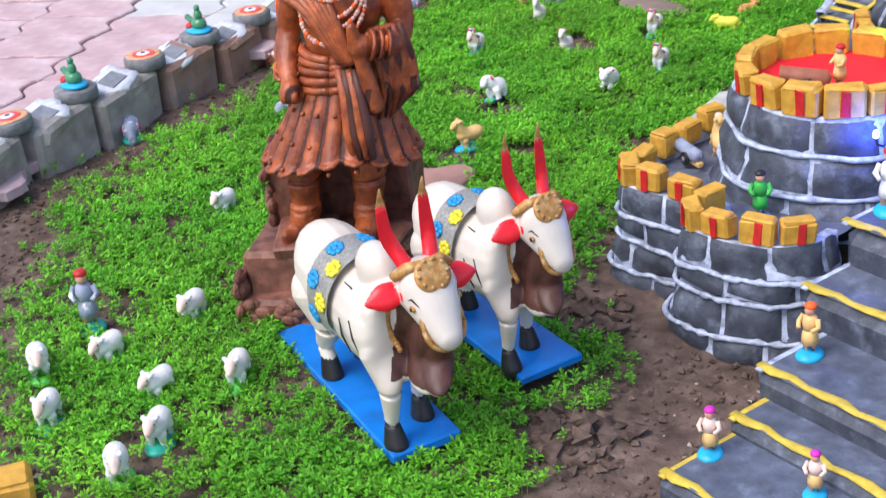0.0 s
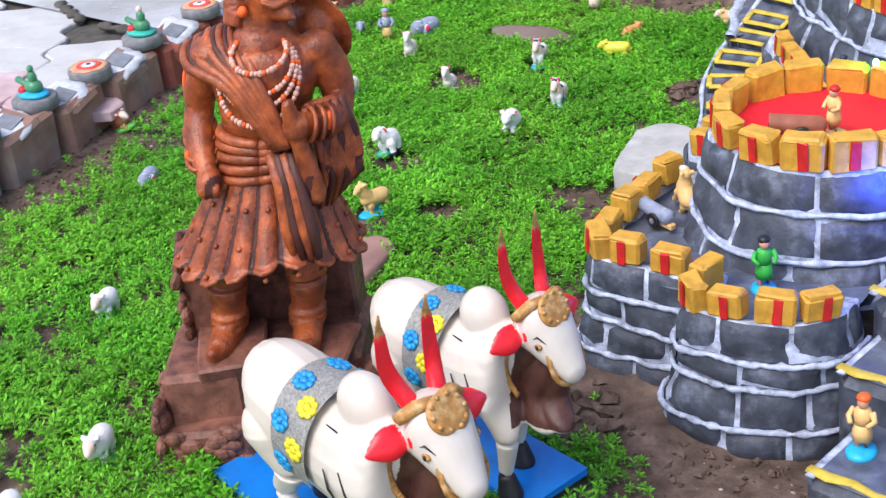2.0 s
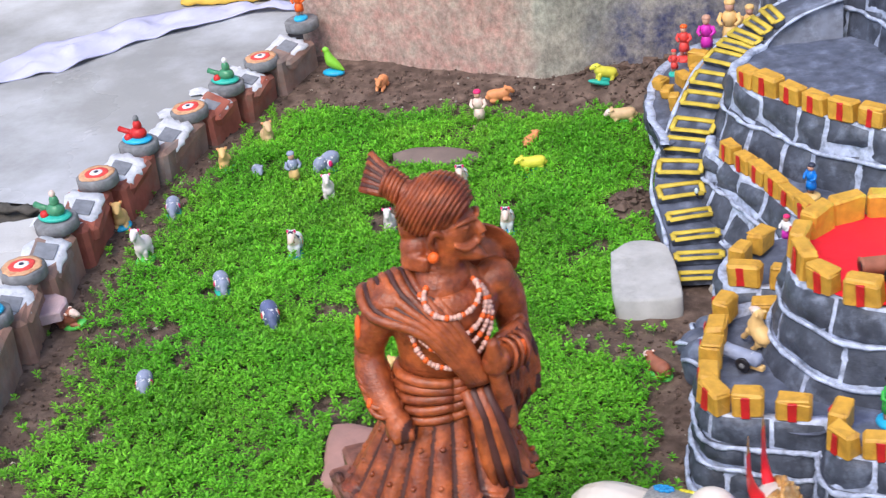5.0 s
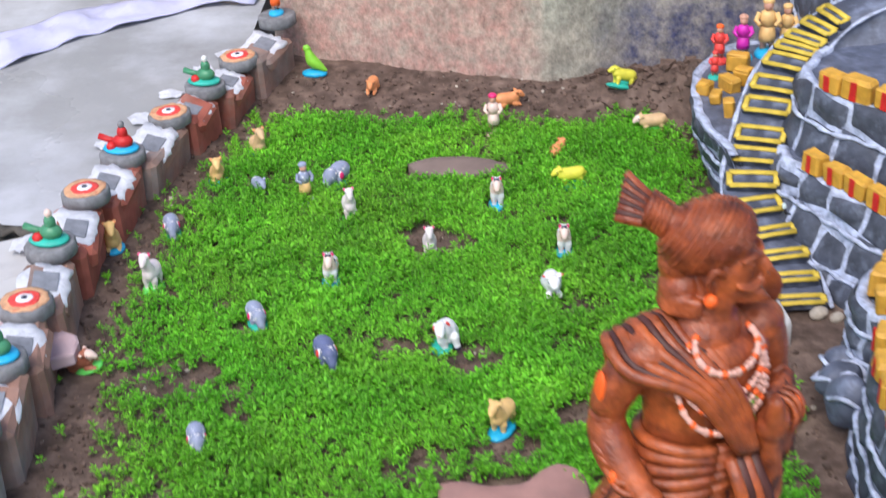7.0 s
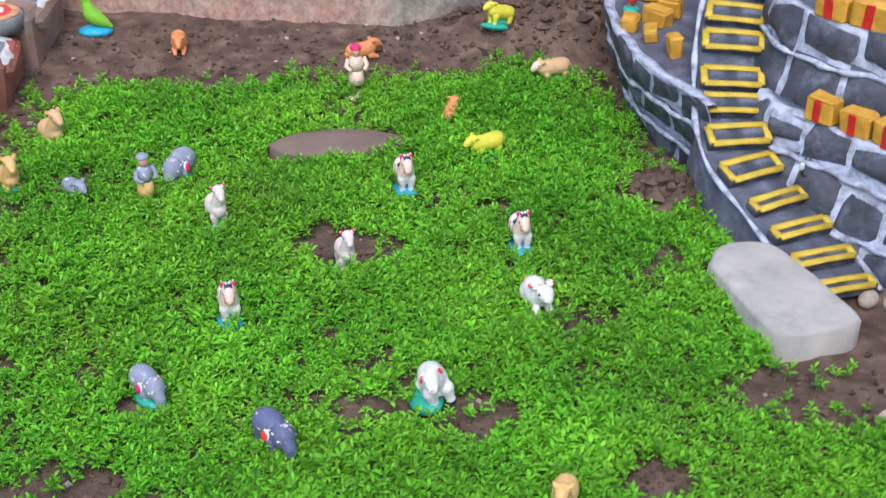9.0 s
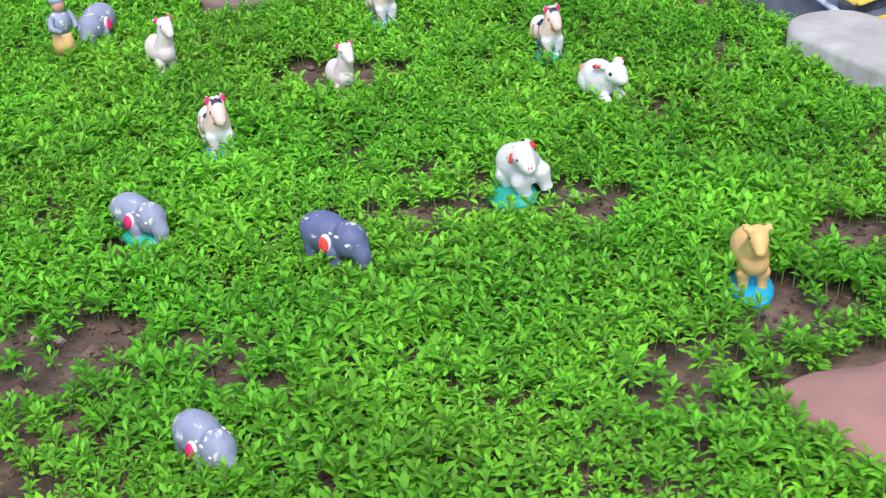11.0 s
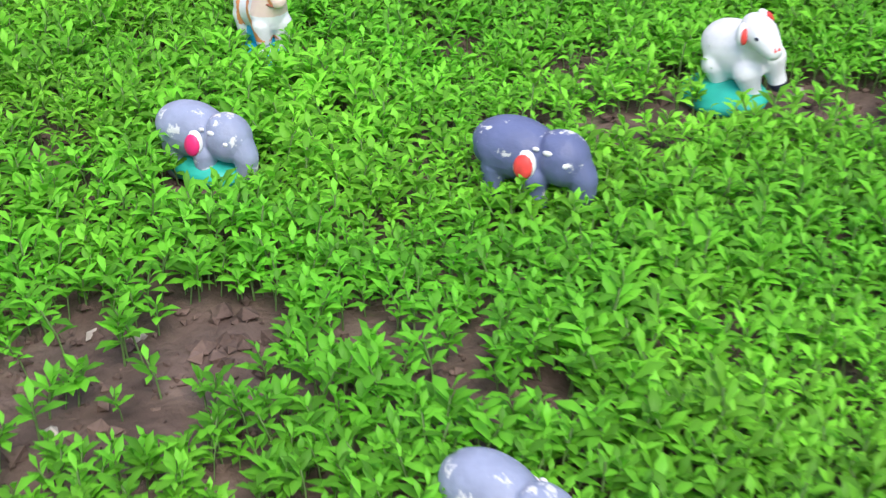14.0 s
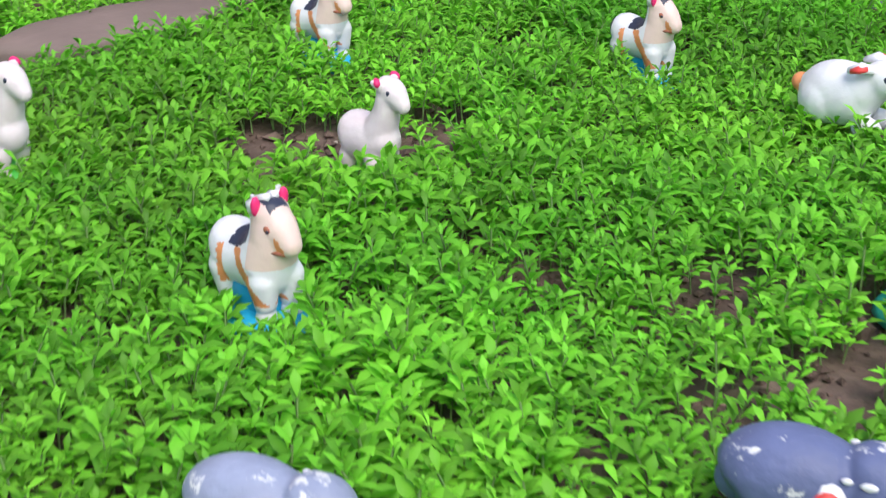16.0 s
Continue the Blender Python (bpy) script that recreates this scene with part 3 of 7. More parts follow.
def block_wall(parent, line, z0, z1, courses, flare=0.02, size=(0.07, 0.11), gap=0.006, tone="grey", seed=1, ragged=0.0):
    """Painted stone courses over a pale core. The line runs so that the outside lies on its right."""
    rnd = random.Random(seed)
    path = curve2(line, 90) if len(line) > 2 else np.linspace(line[0], line[1], 91)
    fr = frames2(path)
    total = sum(np.linalg.norm(np.diff(path, axis=0), axis=1))
    step = total / 90

    def at(s, z, off):
        u = min(max(s / step, 0), 89.999)
        i, w = int(u), u - int(u)
        p = path[i] * (1 - w) + path[i + 1] * w
        nrm = fr[i][1] * (1 - w) + fr[i + 1][1] * w
        k = (z1 - z) / max(z1 - z0, 1e-6)
        o = off + flare * k**1.3 + 0.008 * noise.noise((p[0] * 20, p[1] * 20, z * 28)) + 0.006 * noise.noise((p[0] * 9, p[1] * 9, z * 55))
        return (p[0] + nrm[0] * o, p[1] + nrm[1] * o, z)

    b = Builder()
    nz = 8
    vs = [at(total * i / 60, z0 + (z1 - z0) * k / nz, 0) for i in range(61) for k in range(nz + 1)]
    vs += [at(total * i / 60, z1 - 0.002, -0.016) for i in range(61)] + [at(total * i / 60, z0, -0.016) for i in range(61)]
    r, o = nz + 1, 61 * (nz + 1)
    fs = [(i * r + k, (i + 1) * r + k, (i + 1) * r + k + 1, i * r + k + 1) for i in range(60) for k in range(nz)]
    fs += [(i * r + nz, (i + 1) * r + nz, o + i + 1, o + i) for i in range(60)]
    fs += [(o + i, o + i + 1, o + 62 + i, o + 61 + i) for i in range(60)]
    core = b.add(vs, fs, "mortar").thing("wall_core", parent=parent)
    heights = [z0 + (z1 - z0) * (k + (rnd.uniform(-0.15, 0.15) if 0 < k < courses else 0)) / courses for k in range(courses + 1)]
    for k in range(1, courses):
        b = Builder()
        line = [at(total * i / 60, heights[k] + 0.0032 * noise.noise((i * 0.35, k * 5.0, seed)), 0.0055 + 0.0015 * noise.noise((i * 0.7, k, seed))) for i in range(61)]
        b.tube(line, [max(0.0012, 0.0040 + 0.0034 * noise.noise((i * 0.55, k * 3.0, seed + 7))) for i in range(61)], "mortar", 6)
        b.thing("pale_joint", parent=parent)
    for k in range(courses):
        s = -rnd.uniform(0, size[0])
        while s < total - 0.012:
            w = rnd.uniform(*size)
            a, e = max(s, 0) + gap / 2, min(s + w, total) - gap / 2
            lo, hi = heights[k] + gap / 2, heights[k + 1] - gap / 2
            s += w
            if e - a < 0.012:
                continue
            tilt = [rnd.uniform(-ragged, ragged) for _ in range(4)]
            cols, vs = 5, []
            for row, (fz, off) in enumerate(((0, 0.0005), (0.16, 0.0055), (0.5, 0.007), (0.84, 0.0055), (1, 0.0005))):
                for c in range(cols + 1):
                    fx = (0, 0.12, 0.37, 0.63, 0.88, 1)[c]
                    edge = 0.0005 if c in (0, cols) else off
                    zz = lo + (hi - lo) * fz + (tilt[0] * (1 - fx) + tilt[1] * fx) * (1 - fz) + (tilt[2] * (1 - fx) + tilt[3] * fx) * fz
                    vs.append(at(a + (e - a) * fx, min(max(zz, z0), z1), edge + (rnd.uniform(-0.0012, 0.0012) if edge > 0.001 else 0)))
            fs = [(q * 6 + c, q * 6 + c + 1, (q + 1) * 6 + c + 1, (q + 1) * 6 + c) for q in range(4) for c in range(cols)]
            Builder().add(vs, fs, tone).thing("stone_block", parent=parent)
    return path, fr


def floor_fill(parent, line, z, material, name="floor", rough=0.003):
    path = curve2(line, 60)
    c = path.mean(axis=0)
    b = Builder()
    rings = 6
    vs = [(c[0], c[1], z)]
    for k in range(1, rings + 1):
        for p in path:
            q = c + (p - c) * k / rings
            vs.append((q[0], q[1], z + rough * noise.noise((q[0] * 40, q[1] * 40, 0))))
    n = len(path)
    fs = [(0, 1 + i, 1 + (i + 1) % n) for i in range(n)]
    for k in range(rings - 1):
        o = 1 + k * n
        fs += [(o + i, o + n + i, o + n + (i + 1) % n, o + (i + 1) % n) for i in range(n)]
    return b.add(vs, fs, material).thing(name, parent=parent)


def merlon(parent, x, y, z, az, size=(0.046, 0.026, 0.036), stripe=True, seed=0):
    """An ochre battlement with a red stripe on its outer face; az points outwards."""
    random.seed(int(x * 9973 + y * 7919 * 3))
    turn = pose(0, 0, 0, random.uniform(-4, 4), random.uniform(-4, 4), math.degrees(az) - 90)
    s = [k * random.uniform(0.9, 1.12) for k in size]
    b = Builder()
    b.block((0, 0, s[2] / 2), s, "ochre", None, 0.13, 0.0022)
    b.block((0, 0, s[2] * 0.97), (s[0] * 0.92, s[1] * 0.9, s[2] * 0.16), "ochre", None, 0.4, 0.002)
    ob = b.thing("merlon", smooth=False, parent=parent)
    ob.matrix_world = Matrix.Translation((x, y, z)) @ turn
    if stripe:
        st = Builder().block((random.uniform(-0.003, 0.003), s[1] / 2 + 0.0012, s[2] * 0.52), (s[0] * 0.24, 0.003, s[2] * 0.86), "redpaint", None, 0.2, 0.0012).thing("red_stripe", smooth=False, parent=ob)
    return ob


def merlon_row(parent, line, z, count, start=0.0, end=1.0, inset=0.012, stripe=True, size=(0.046, 0.026, 0.036)):
    path = curve2(line, 200)
    fr = frames2(path)
    for k in range(count):
        u = start + (end - start) * (k + 0.5) / count
        i = int(u * 200)
        p, (d, nrm) = path[i], fr[i]
        zz = z(u) if callable(z) else z
        merlon(parent, p[0] - nrm[0] * inset, p[1] - nrm[1] * inset, zz - 0.002, math.atan2(nrm[1], nrm[0]), size, stripe)


TOY = "toy fort"
# left low turret
left_turret = empty("fort_turret")
tagged(left_turret, "low dark grey fort turret with pale joints and ochre battlements", TOY, "fort turrets")
L2 = [(0.77, 1.035), (0.690, 1.030), (0.650, 0.985), (0.634, 0.90), (0.626, 0.80), (0.640, 0.745), (0.71, 0.730), (0.795, 0.720)]
block_wall(left_turret, L2, -0.03, 0.140, 4, 0.02, (0.075, 0.105), seed=3, ragged=0.008)
floor_fill(left_turret, [*L2, (0.84, 0.85), (0.83, 1.0), L2[0]], 0.126, "greytop")
merlon_row(left_turret, L2, 0.140, 7, 0.20, 0.97, size=(0.042, 0.028, 0.034))
# front turret
front_turret = empty("fort_turret")
tagged(front_turret, "dark grey four-course fort turret with red-striped ochre battlements", TOY, "fort turrets")
L1 = [(0.808, 0.740), (0.792, 0.690), (0.794, 0.652), (0.82, 0.636), (0.875, 0.630), (0.935, 0.640), (0.975, 0.672), (0.988, 0.72)]
block_wall(front_turret, L1, -0.03, 0.146, 4, 0.030, (0.065, 0.095), seed=8, ragged=0.008)
floor_fill(front_turret, [*L1, (0.98, 0.80), (0.85, 0.80), L1[0]], 0.134, "greytop")
merlon_row(front_turret, L1, 0.146, 5, 0.03, 0.88, size=(0.042, 0.026, 0.034))
# small turret behind the left one, with two loose painted stones at its foot
middle_turret = empty("fort_turret")
tagged(middle_turret, "small grey fort turret with ochre battlements below the terrace", TOY, "fort turrets")
L3 = [(0.715, 1.215), (0.672, 1.165), (0.655, 1.110), (0.672, 1.072), (0.72, 1.056), (0.80, 1.048), (0.88, 1.05)]
block_wall(middle_turret, L3, -0.03, 0.146, 4, 0.022, (0.055, 0.085), seed=14, ragged=0.012, gap=0.008)
floor_fill(middle_turret, [*L3, (0.90, 1.15), (0.82, 1.24), L3[0]], 0.136, "greytop")
merlon_row(middle_turret, L3, 0.146, 3, 0.42, 0.92, size=(0.050, 0.028, 0.034))
merlon(middle_turret, 0.690, 1.132, 0.142, 2.7, (0.040, 0.028, 0.036), False)
merlon(middle_turret, 0.722, 1.186, 0.142, 2.5, (0.044, 0.030, 0.034), False)
merlon(middle_turret, 0.735, 1.010, 0.126, 1.57, (0.066, 0.026, 0.030), False)
for x, y, z, r in ((0.624, 1.055, 0.045, (0.036, 0.024, 0.030)), (0.622, 1.000, 0.050, (0.024, 0.034, 0.042)), (0.640, 1.110, 0.030, (0.030, 0.030, 0.034))):
    st = Builder().ball((x, y, z), r, "greytop", pose(0, 0, 0, 10, 12, 30), 16, 11)
    st.v = [(a + 0.007 * noise.noise((a * 40, b_ * 40, c * 40)), b_ + 0.007 * noise.noise((a * 40, b_ * 40, c * 40 + 9)), c) for a, b_, c in st.v]
    rock_ob = st.thing("painted_stone", parent=middle_turret)
    pts = [(x + r[0] * 1.03 * math.cos(t), y + r[1] * 1.03 * math.sin(t), z + r[2] * (0.25 + 0.3 * math.sin(2 * t + x * 90))) for t in [math.tau * k / 20 for k in range(21)]]
    Builder().tube(pts, [0.0036] * 21, "mortar", 6).thing("pale_joint", parent=rock_ob)
# great round tower
tower = empty("fort_tower")
tagged(tower, "round grey fort tower with red floor ringed by ochre battlements", "toy fort")
TC, TR = (0.898, 0.925), (0.146, 0.138)
ring = [(TC[0] + TR[0] * math.cos(a), TC[1] + TR[1] * math.sin(a)) for a in [radians(-205 + 360 * k / 24) for k in range(25)]]
block_wall(tower, ring, 0.10, 0.272, 3, 0.038, (0.085, 0.12), seed=5, ragged=0.005)
floor_fill(tower, [(TC[0] + (x - TC[0]) * 0.93, TC[1] + (y - TC[1]) * 0.93) for x, y in ring], 0.274, "redcloth", "red_floor")
merlon_row(tower, ring, 0.272, 14, 0.0, 1.0, 0.014, size=(0.050, 0.026, 0.040))

# wide steps in front of the gate
stairs = empty("fort_staircase")
tagged(stairs, "wide grey fort steps with yellow painted edges", TOY)
SD = Vector((0.955, -0.297, 0))
SN = Vector((-0.297, -0.955, 0))


def step_slab(corner, depth, z0, z1, length=0.62):
    """A tread whose left front corner is given; it runs along the stairs and back from its front edge."""
    turn = pose(0, 0, 0, 0, 0, math.degrees(math.atan2(SD.y, SD.x)))
    c = Vector((corner[0], corner[1], 0)) + SD * length / 2 - SN * depth / 2
    ob = Builder().block((c.x, c.y, (z0 + z1) / 2), (length, depth, z1 - z0), "grey", turn, 0.12, 0.003).thing("step", smooth=False, parent=stairs)
    t = Builder().block((c.x, c.y, z1 + 0.0015), (length - 0.02, depth - 0.014, 0.004), "greytop", turn, 0.2, 0.001).thing("tread", smooth=False, parent=ob)
    e = Vector((corner[0], corner[1], 0)) - SN * 0.012
    pts = [e + SD * (length * k / 24) + SN * 0.003 * math.sin(k * 2.3) for k in range(25)]
    Builder().tube([(q.x, q.y, z1 + 0.003) for q in pts], [0.0075 + 0.002 * math.sin(k * 1.7) for k in range(25)], "yellow", 6, 0.35).thing("yellow_edge", parent=ob)
    e2 = Vector((corner[0], corner[1], 0)) - SN * (depth - 0.012)
    pts = [e2 + SD * (length * k / 24) + SN * 0.004 * math.sin(k * 1.9) for k in range(25)]
    Builder().tube([(q.x, q.y, z1 + 0.003) for q in pts], [0.006 + 0.002 * math.sin(k * 2.1) for k in range(25)], "yellow", 6, 0.35).thing("yellow_edge", parent=ob)
    s = [Vector((corner[0], corner[1], 0)) + SD * 0.008 - SN * (depth * k / 8) for k in range(9)]
    Builder().tube([(q.x, q.y, z1 + 0.002) for q in s], [0.006] * 9, "mortar" if z1 > 0.05 else "yellow", 6, 0.4).thing("painted_end", parent=ob)


step_slab((0.950, 0.285), 0.19, -0.06, 0.008)
step_slab((0.980, 0.408), 0.14, -0.06, 0.026)
step_slab((0.984, 0.474), 0.19, -0.06, 0.062)
step_slab((0.986, 0.602), 0.13, -0.04, 0.115)
step_slab((1.002, 0.690), 0.20, -0.02, 0.172)

# curved stair path up the side of the hill
ramp = empty("fort_stair_path")
tagged(ramp, "winding grey stair path with yellow outlined treads", TOY)
RP = curve2([(0.622, 1.335, -0.012), (0.620, 1.40, 0.0), (0.614, 1.45, 0.012), (0.603, 1.505, 0.028), (0.586, 1.565, 0.052), (0.588, 1.615, 0.078), (0.600, 1.66, 0.098), (0.614, 1.70, 0.118), (0.632, 1.745, 0.148), (0.652, 1.785, 0.175), (0.682, 1.83, 0.203), (0.73, 1.875, 0.235), (0.80, 1.90, 0.275), (0.90, 1.91, 0.31)], 120)
TREADS = (1.345, 1.395, 1.447, 1.50, 1.56, 1.61, 1.658, 1.70, 1.745, 1.785, 1.825, 1.85, 1.868, 1.882, 1.893)
b = Builder()
vs, fs = [], []
for i, p in enumerate(RP):
    d = RP[min(i + 1, 120)] - RP[max(i - 1, 0)]
    d2 = np.array([d[0], d[1]]) / np.hypot(d[0], d[1])
    n2 = np.array([-d2[1], d2[0]])
    w = 0.047
    for side, drop in ((w + 0.005, None), (w, 0.0), (-w, 0.0), (-w - 0.01, None)):
        q = p[:2] + n2 * side
        vs.append((q[0], q[1], -0.05 if drop is None else p[2] + 0.003 * noise.noise((q[0] * 40, q[1] * 40, 2))))
    if i:
        fs += [(i * 4 - 4 + k, i * 4 + k, i * 4 + k + 1, i * 4 - 3 + k) for k in range(3)]
b.add(vs, fs, "greytop").thing("ramp_body", parent=ramp)
for k, ty in enumerate(TREADS):
    i = int(np.argmin(np.abs(RP[:, 1] - ty)))
    p, d = RP[i], RP[min(i + 2, 120)] - RP[max(i - 2, 0)]
    az = math.degrees(math.atan2(d[1], d[0]))
    slope = math.degrees(math.atan2(d[2], math.hypot(d[0], d[1])))
    long = 0.009 if k < 4 or k > 10 else 0.0155
    m = pose(p[0], p[1], p[2] + 0.006, 0, -slope * 0.7, az)
    tr = Builder().block((0, 0, 0), (long * 2 + 0.004, 0.090, 0.014), "grey", None, 0.15, 0.001).thing("tread", smooth=False, parent=ramp)
    tr.matrix_world = m
    loop = [(-long, -0.040, 0.008), (long * 0.95, -0.041, 0.008), (long, 0.040, 0.008), (-long * 1.05, 0.039, 0.008), (-long, -0.040, 0.008)]
    fb = Builder()
    for a, c in zip(loop, loop[1:]):
        fb.tube([a, ((a[0] + c[0]) / 2 + 0.001, (a[1] + c[1]) / 2, a[2]), c], [0.0062, 0.0056, 0.0064], "yellow", 6, 0.4)
    fb.thing("yellow_outline", parent=tr)
for side, name in ((0.053, "pale_edge"), (-0.053, "pale_edge")):
    pts = []
    for i in range(0, 121, 3):
        d = RP[min(i + 1, 120)] - RP[max(i - 1, 0)]
        d2 = np.array([d[0], d[1]]) / np.hypot(d[0], d[1])
        q = RP[i][:2] + np.array([-d2[1], d2[0]]) * side
        pts.append((q[0], q[1], RP[i][2] + 0.001))
    Builder().tube(pts, [0.004 + 0.0015 * math.sin(k * 1.3) for k in range(len(pts))], "mortar", 6, 0.6).thing(name, parent=ramp)

# platform beside the upper treads
platform = empty("fort_platform")
tagged(platform, "grey fort platform edge with pale cracks and ochre battlements", TOY)
PL = [(0.74, 2.16), (0.64, 2.17), (0.565, 2.08), (0.525, 1.95), (0.514, 1.86), (0.522, 1.78), (0.540, 1.70), (0.556, 1.64)]
block_wall(platform, PL, -0.04, 0.118, 3, -0.042, (0.05, 0.09), seed=12, ragged=0.012, gap=0.009)
floor_fill(platform, [*PL, (0.60, 1.70), (0.63, 1.80), (0.74, 1.92), PL[0]], 0.112, "greytop")
for x, y, az, size in ((0.545, 1.925, 2.6, (0.032, 0.024, 0.026)), (0.560, 1.880, 2.8, (0.028, 0.022, 0.024)), (0.576, 1.820, 3.0, (0.028, 0.022, 0.034)), (0.594, 1.935, 0.4, (0.046, 0.028, 0.026)), (0.625, 1.960, 0.9, (0.036, 0.028, 0.034)), (0.622, 2.030, 1.2, (0.042, 0.030, 0.040))):
    merlon(platform, x, y, 0.110, az, size, False)

# terraces of the hill
terrace = empty("fort_terrace")
tagged(terrace, "curved grey fort terrace with crazy pale joints and battlements", TOY, "fort terraces")
W1 = [(0.648, 1.66), (0.66, 1.60), (0.688, 1.535), (0.735, 1.45), (0.79, 1.345), (0.85, 1.24), (0.95, 1.16)]
W1 = [(x - 0.012, y) for x, y in W1]
block_wall(terrace, W1, -0.04, 0.124, 3, 0.075, (0.05, 0.095), seed=21, ragged=0.014, gap=0.010)
floor_fill(terrace, [*W1, (1.2, 1.2), (1.1, 1.7), W1[0]], 0.118, "greytop")
merlon_row(terrace, W1, 0.124, 8, 0.16, 0.86, size=(0.05, 0.026, 0.034))
upper = empty("fort_terrace")
tagged(upper, "upper grey fort terrace with ochre battlements", TOY, "fort terraces")
W2 = [(0.745, 1.83), (0.712, 1.785), (0.688, 1.735), (0.688, 1.675), (0.715, 1.61), (0.765, 1.555), (0.84, 1.475), (0.94, 1.41), (1.06, 1.37)]
block_wall(upper, W2, 0.10, 0.238, 2, 0.035, (0.06, 0.10), seed=23, ragged=0.016, gap=0.009)
floor_fill(upper, [*W2, (1.3, 1.5), (1.1, 1.85), W2[0]], 0.23, "greytop")
merlon_row(upper, W2, 0.238, 8, 0.30, 0.98, size=(0.05, 0.028, 0.036))
crown = empty("fort_terrace")
tagged(crown, "highest grey fort terrace beside the stair path", TOY, "fort terraces")
W3 = [(0.785, 2.27), (0.78, 2.10), (0.80, 2.00), (0.86, 1.955), (0.95, 1.86), (1.02, 1.72), (1.15, 1.64)]
block_wall(crown, W3, 0.09, 0.36, 3, 0.03, (0.07, 0.11), seed=25, ragged=0.016, gap=0.006)
floor_fill(crown, [*W3, (1.3, 1.8), (1.1, 2.15), W3[0]], 0.355, "greytop")
merlon_row(crown, W3, 0.36, 5, 0.30, 0.95, size=(0.05, 0.03, 0.04))


# ---- the large figure ----
def big_statue():
    """A standing robed figure cast in brown clay on a stepped rock base; x is ahead, base on z = 0."""
    s = "brown"
    # stacked rock base
    R = Builder()
    for c, size, turn in (
        ((-0.010, 0.0, 0.055), (0.17, 0.20, 0.13), (0, 0, 3)),
        ((0.030, -0.095, 0.050), (0.15, 0.10, 0.12), (0, -3, 6)),
        ((0.080, -0.085, 0.020), (0.10, 0.12, 0.080), (2, 3, -6)),
        ((-0.020, -0.090, 0.170), (0.075, 0.060, 0.15), (3, 3, 8)),
        ((0.045, -0.055, 0.112), (0.10, 0.085, 0.040), (0, 3, 10)),
        ((0.050, 0.055, 0.108), (0.09, 0.085, 0.040), (2, 2, -8)),
        ((0.070, 0.075, 0.050), (0.10, 0.09, 0.080), (0, 4, -14)),
        ((-0.060, -0.040, 0.150), (0.060, 0.13, 0.20), (0, 0, 0)),
        ((-0.055, 0.050, 0.150), (0.060, 0.09, 0.17), (0, 0, 0)),
    ):
        R.block(c, size, "brownrock", pose(0, 0, 0, *turn), 0.08, 0.006)
    rr = random.Random(8)
    for k in range(90):
        z = rr.uniform(-0.005, 0.10) if k % 3 else rr.uniform(0.12, 0.24)
        x = rr.uniform(-0.05, 0.13) if z < 0.11 else rr.uniform(-0.05, 0.02)
        y = -0.146 if z < 0.11 else -0.121
        q = rr.uniform(0.007, 0.013)
        R.ball((x, y + rr.uniform(-0.004, 0.006), z), (q * 1.5, q * 0.7, q), "brownrock", pose(0, 0, 0, rr.uniform(-30, 30), rr.uniform(-30, 30), 0), 8, 6)
    for k in range(40):
        q = rr.uniform(0.006, 0.011)
        R.ball((0.130 + rr.uniform(-0.004, 0.004), rr.uniform(-0.14, -0.03), rr.uniform(0.0, 0.055)), (q * 0.7, q * 1.4, q), "brownrock", None, 8, 6)
    rock = R
    B = Builder(True)
    # legs and shoes
    for y, x in ((-0.048, 0.036), (0.050, 0.030)):
        B.tube([(x - 0.016, y * 0.9, 0.29), (x - 0.004, y, 0.22), (x - 0.008, y, 0.165), (x - 0.004, y, 0.137)], [0.030, 0.027, 0.020, 0.019], s, 16)
        for z in (0.148, 0.156, 0.164):
            B.tube([(x - 0.007 + 0.021 * math.cos(a), y + 0.021 * math.sin(a), z) for a in [math.tau * j / 16 for j in range(17)]], [0.004] * 17, s, 6)
        B.tube([(x - 0.020, y, 0.137), (x + 0.012, y * 1.06, 0.137), (x + 0.040, y * 1.16, 0.134), (x + 0.055, y * 1.2, 0.143)], [0.018, 0.019, 0.015, 0.006], s, 14)
    # pleated skirt with a waved, rolled hem
    vs, seg, rows = [], 216, 16
    for k in range(rows + 1):
        f = k / rows
        for j in range(seg):
            a = math.tau * j / seg
            lobe = abs(math.sin(a * 9 + 0.5 * f + 0.35 * math.sin(2 * a)))
            pleat = 1 + (0.03 + 0.15 * f) * (lobe**0.8 - 0.55)
            e = f**1.15
            rx, ry = 0.048 + 0.052 * e, 0.055 + 0.056 * e
            z = 0.372 - 0.132 * f + 0.010 * f * f * math.sin(3 * a + 0.6) - 0.006 * f * f * lobe + 0.012 * f * f * math.cos(a - 0.2)
            vs.append((rx * pleat * math.cos(a) - 0.003, ry * pleat * math.sin(a), z))
    fs = [(k * seg + j, k * seg + (j + 1) % seg, (k + 1) * seg + (j + 1) % seg, (k + 1) * seg + j) for k in range(rows) for j in range(seg)]
    fs += [tuple(reversed(range(seg))), tuple(range(rows * seg, (rows + 1) * seg))]
    B.add(vs, fs, s)
    hem = vs[rows * seg :]
    B.tube([(p[0] * 1.005, p[1] * 1.005, p[2] + 0.002) for p in hem[::3]] + [hem[0]], [0.0042] * 73, s, 6)
    # trunk and chest
    B.tube([(0, 0, 0.34), (0, 0, 0.38), (0.003, 0, 0.43), (0.002, 0, 0.472), (-0.004, 0, 0.498), (-0.004, 0, 0.520)], [0.052, 0.050, 0.060, 0.068, 0.050, 0.028], s, 28, 0.74, (1, 0, 0))
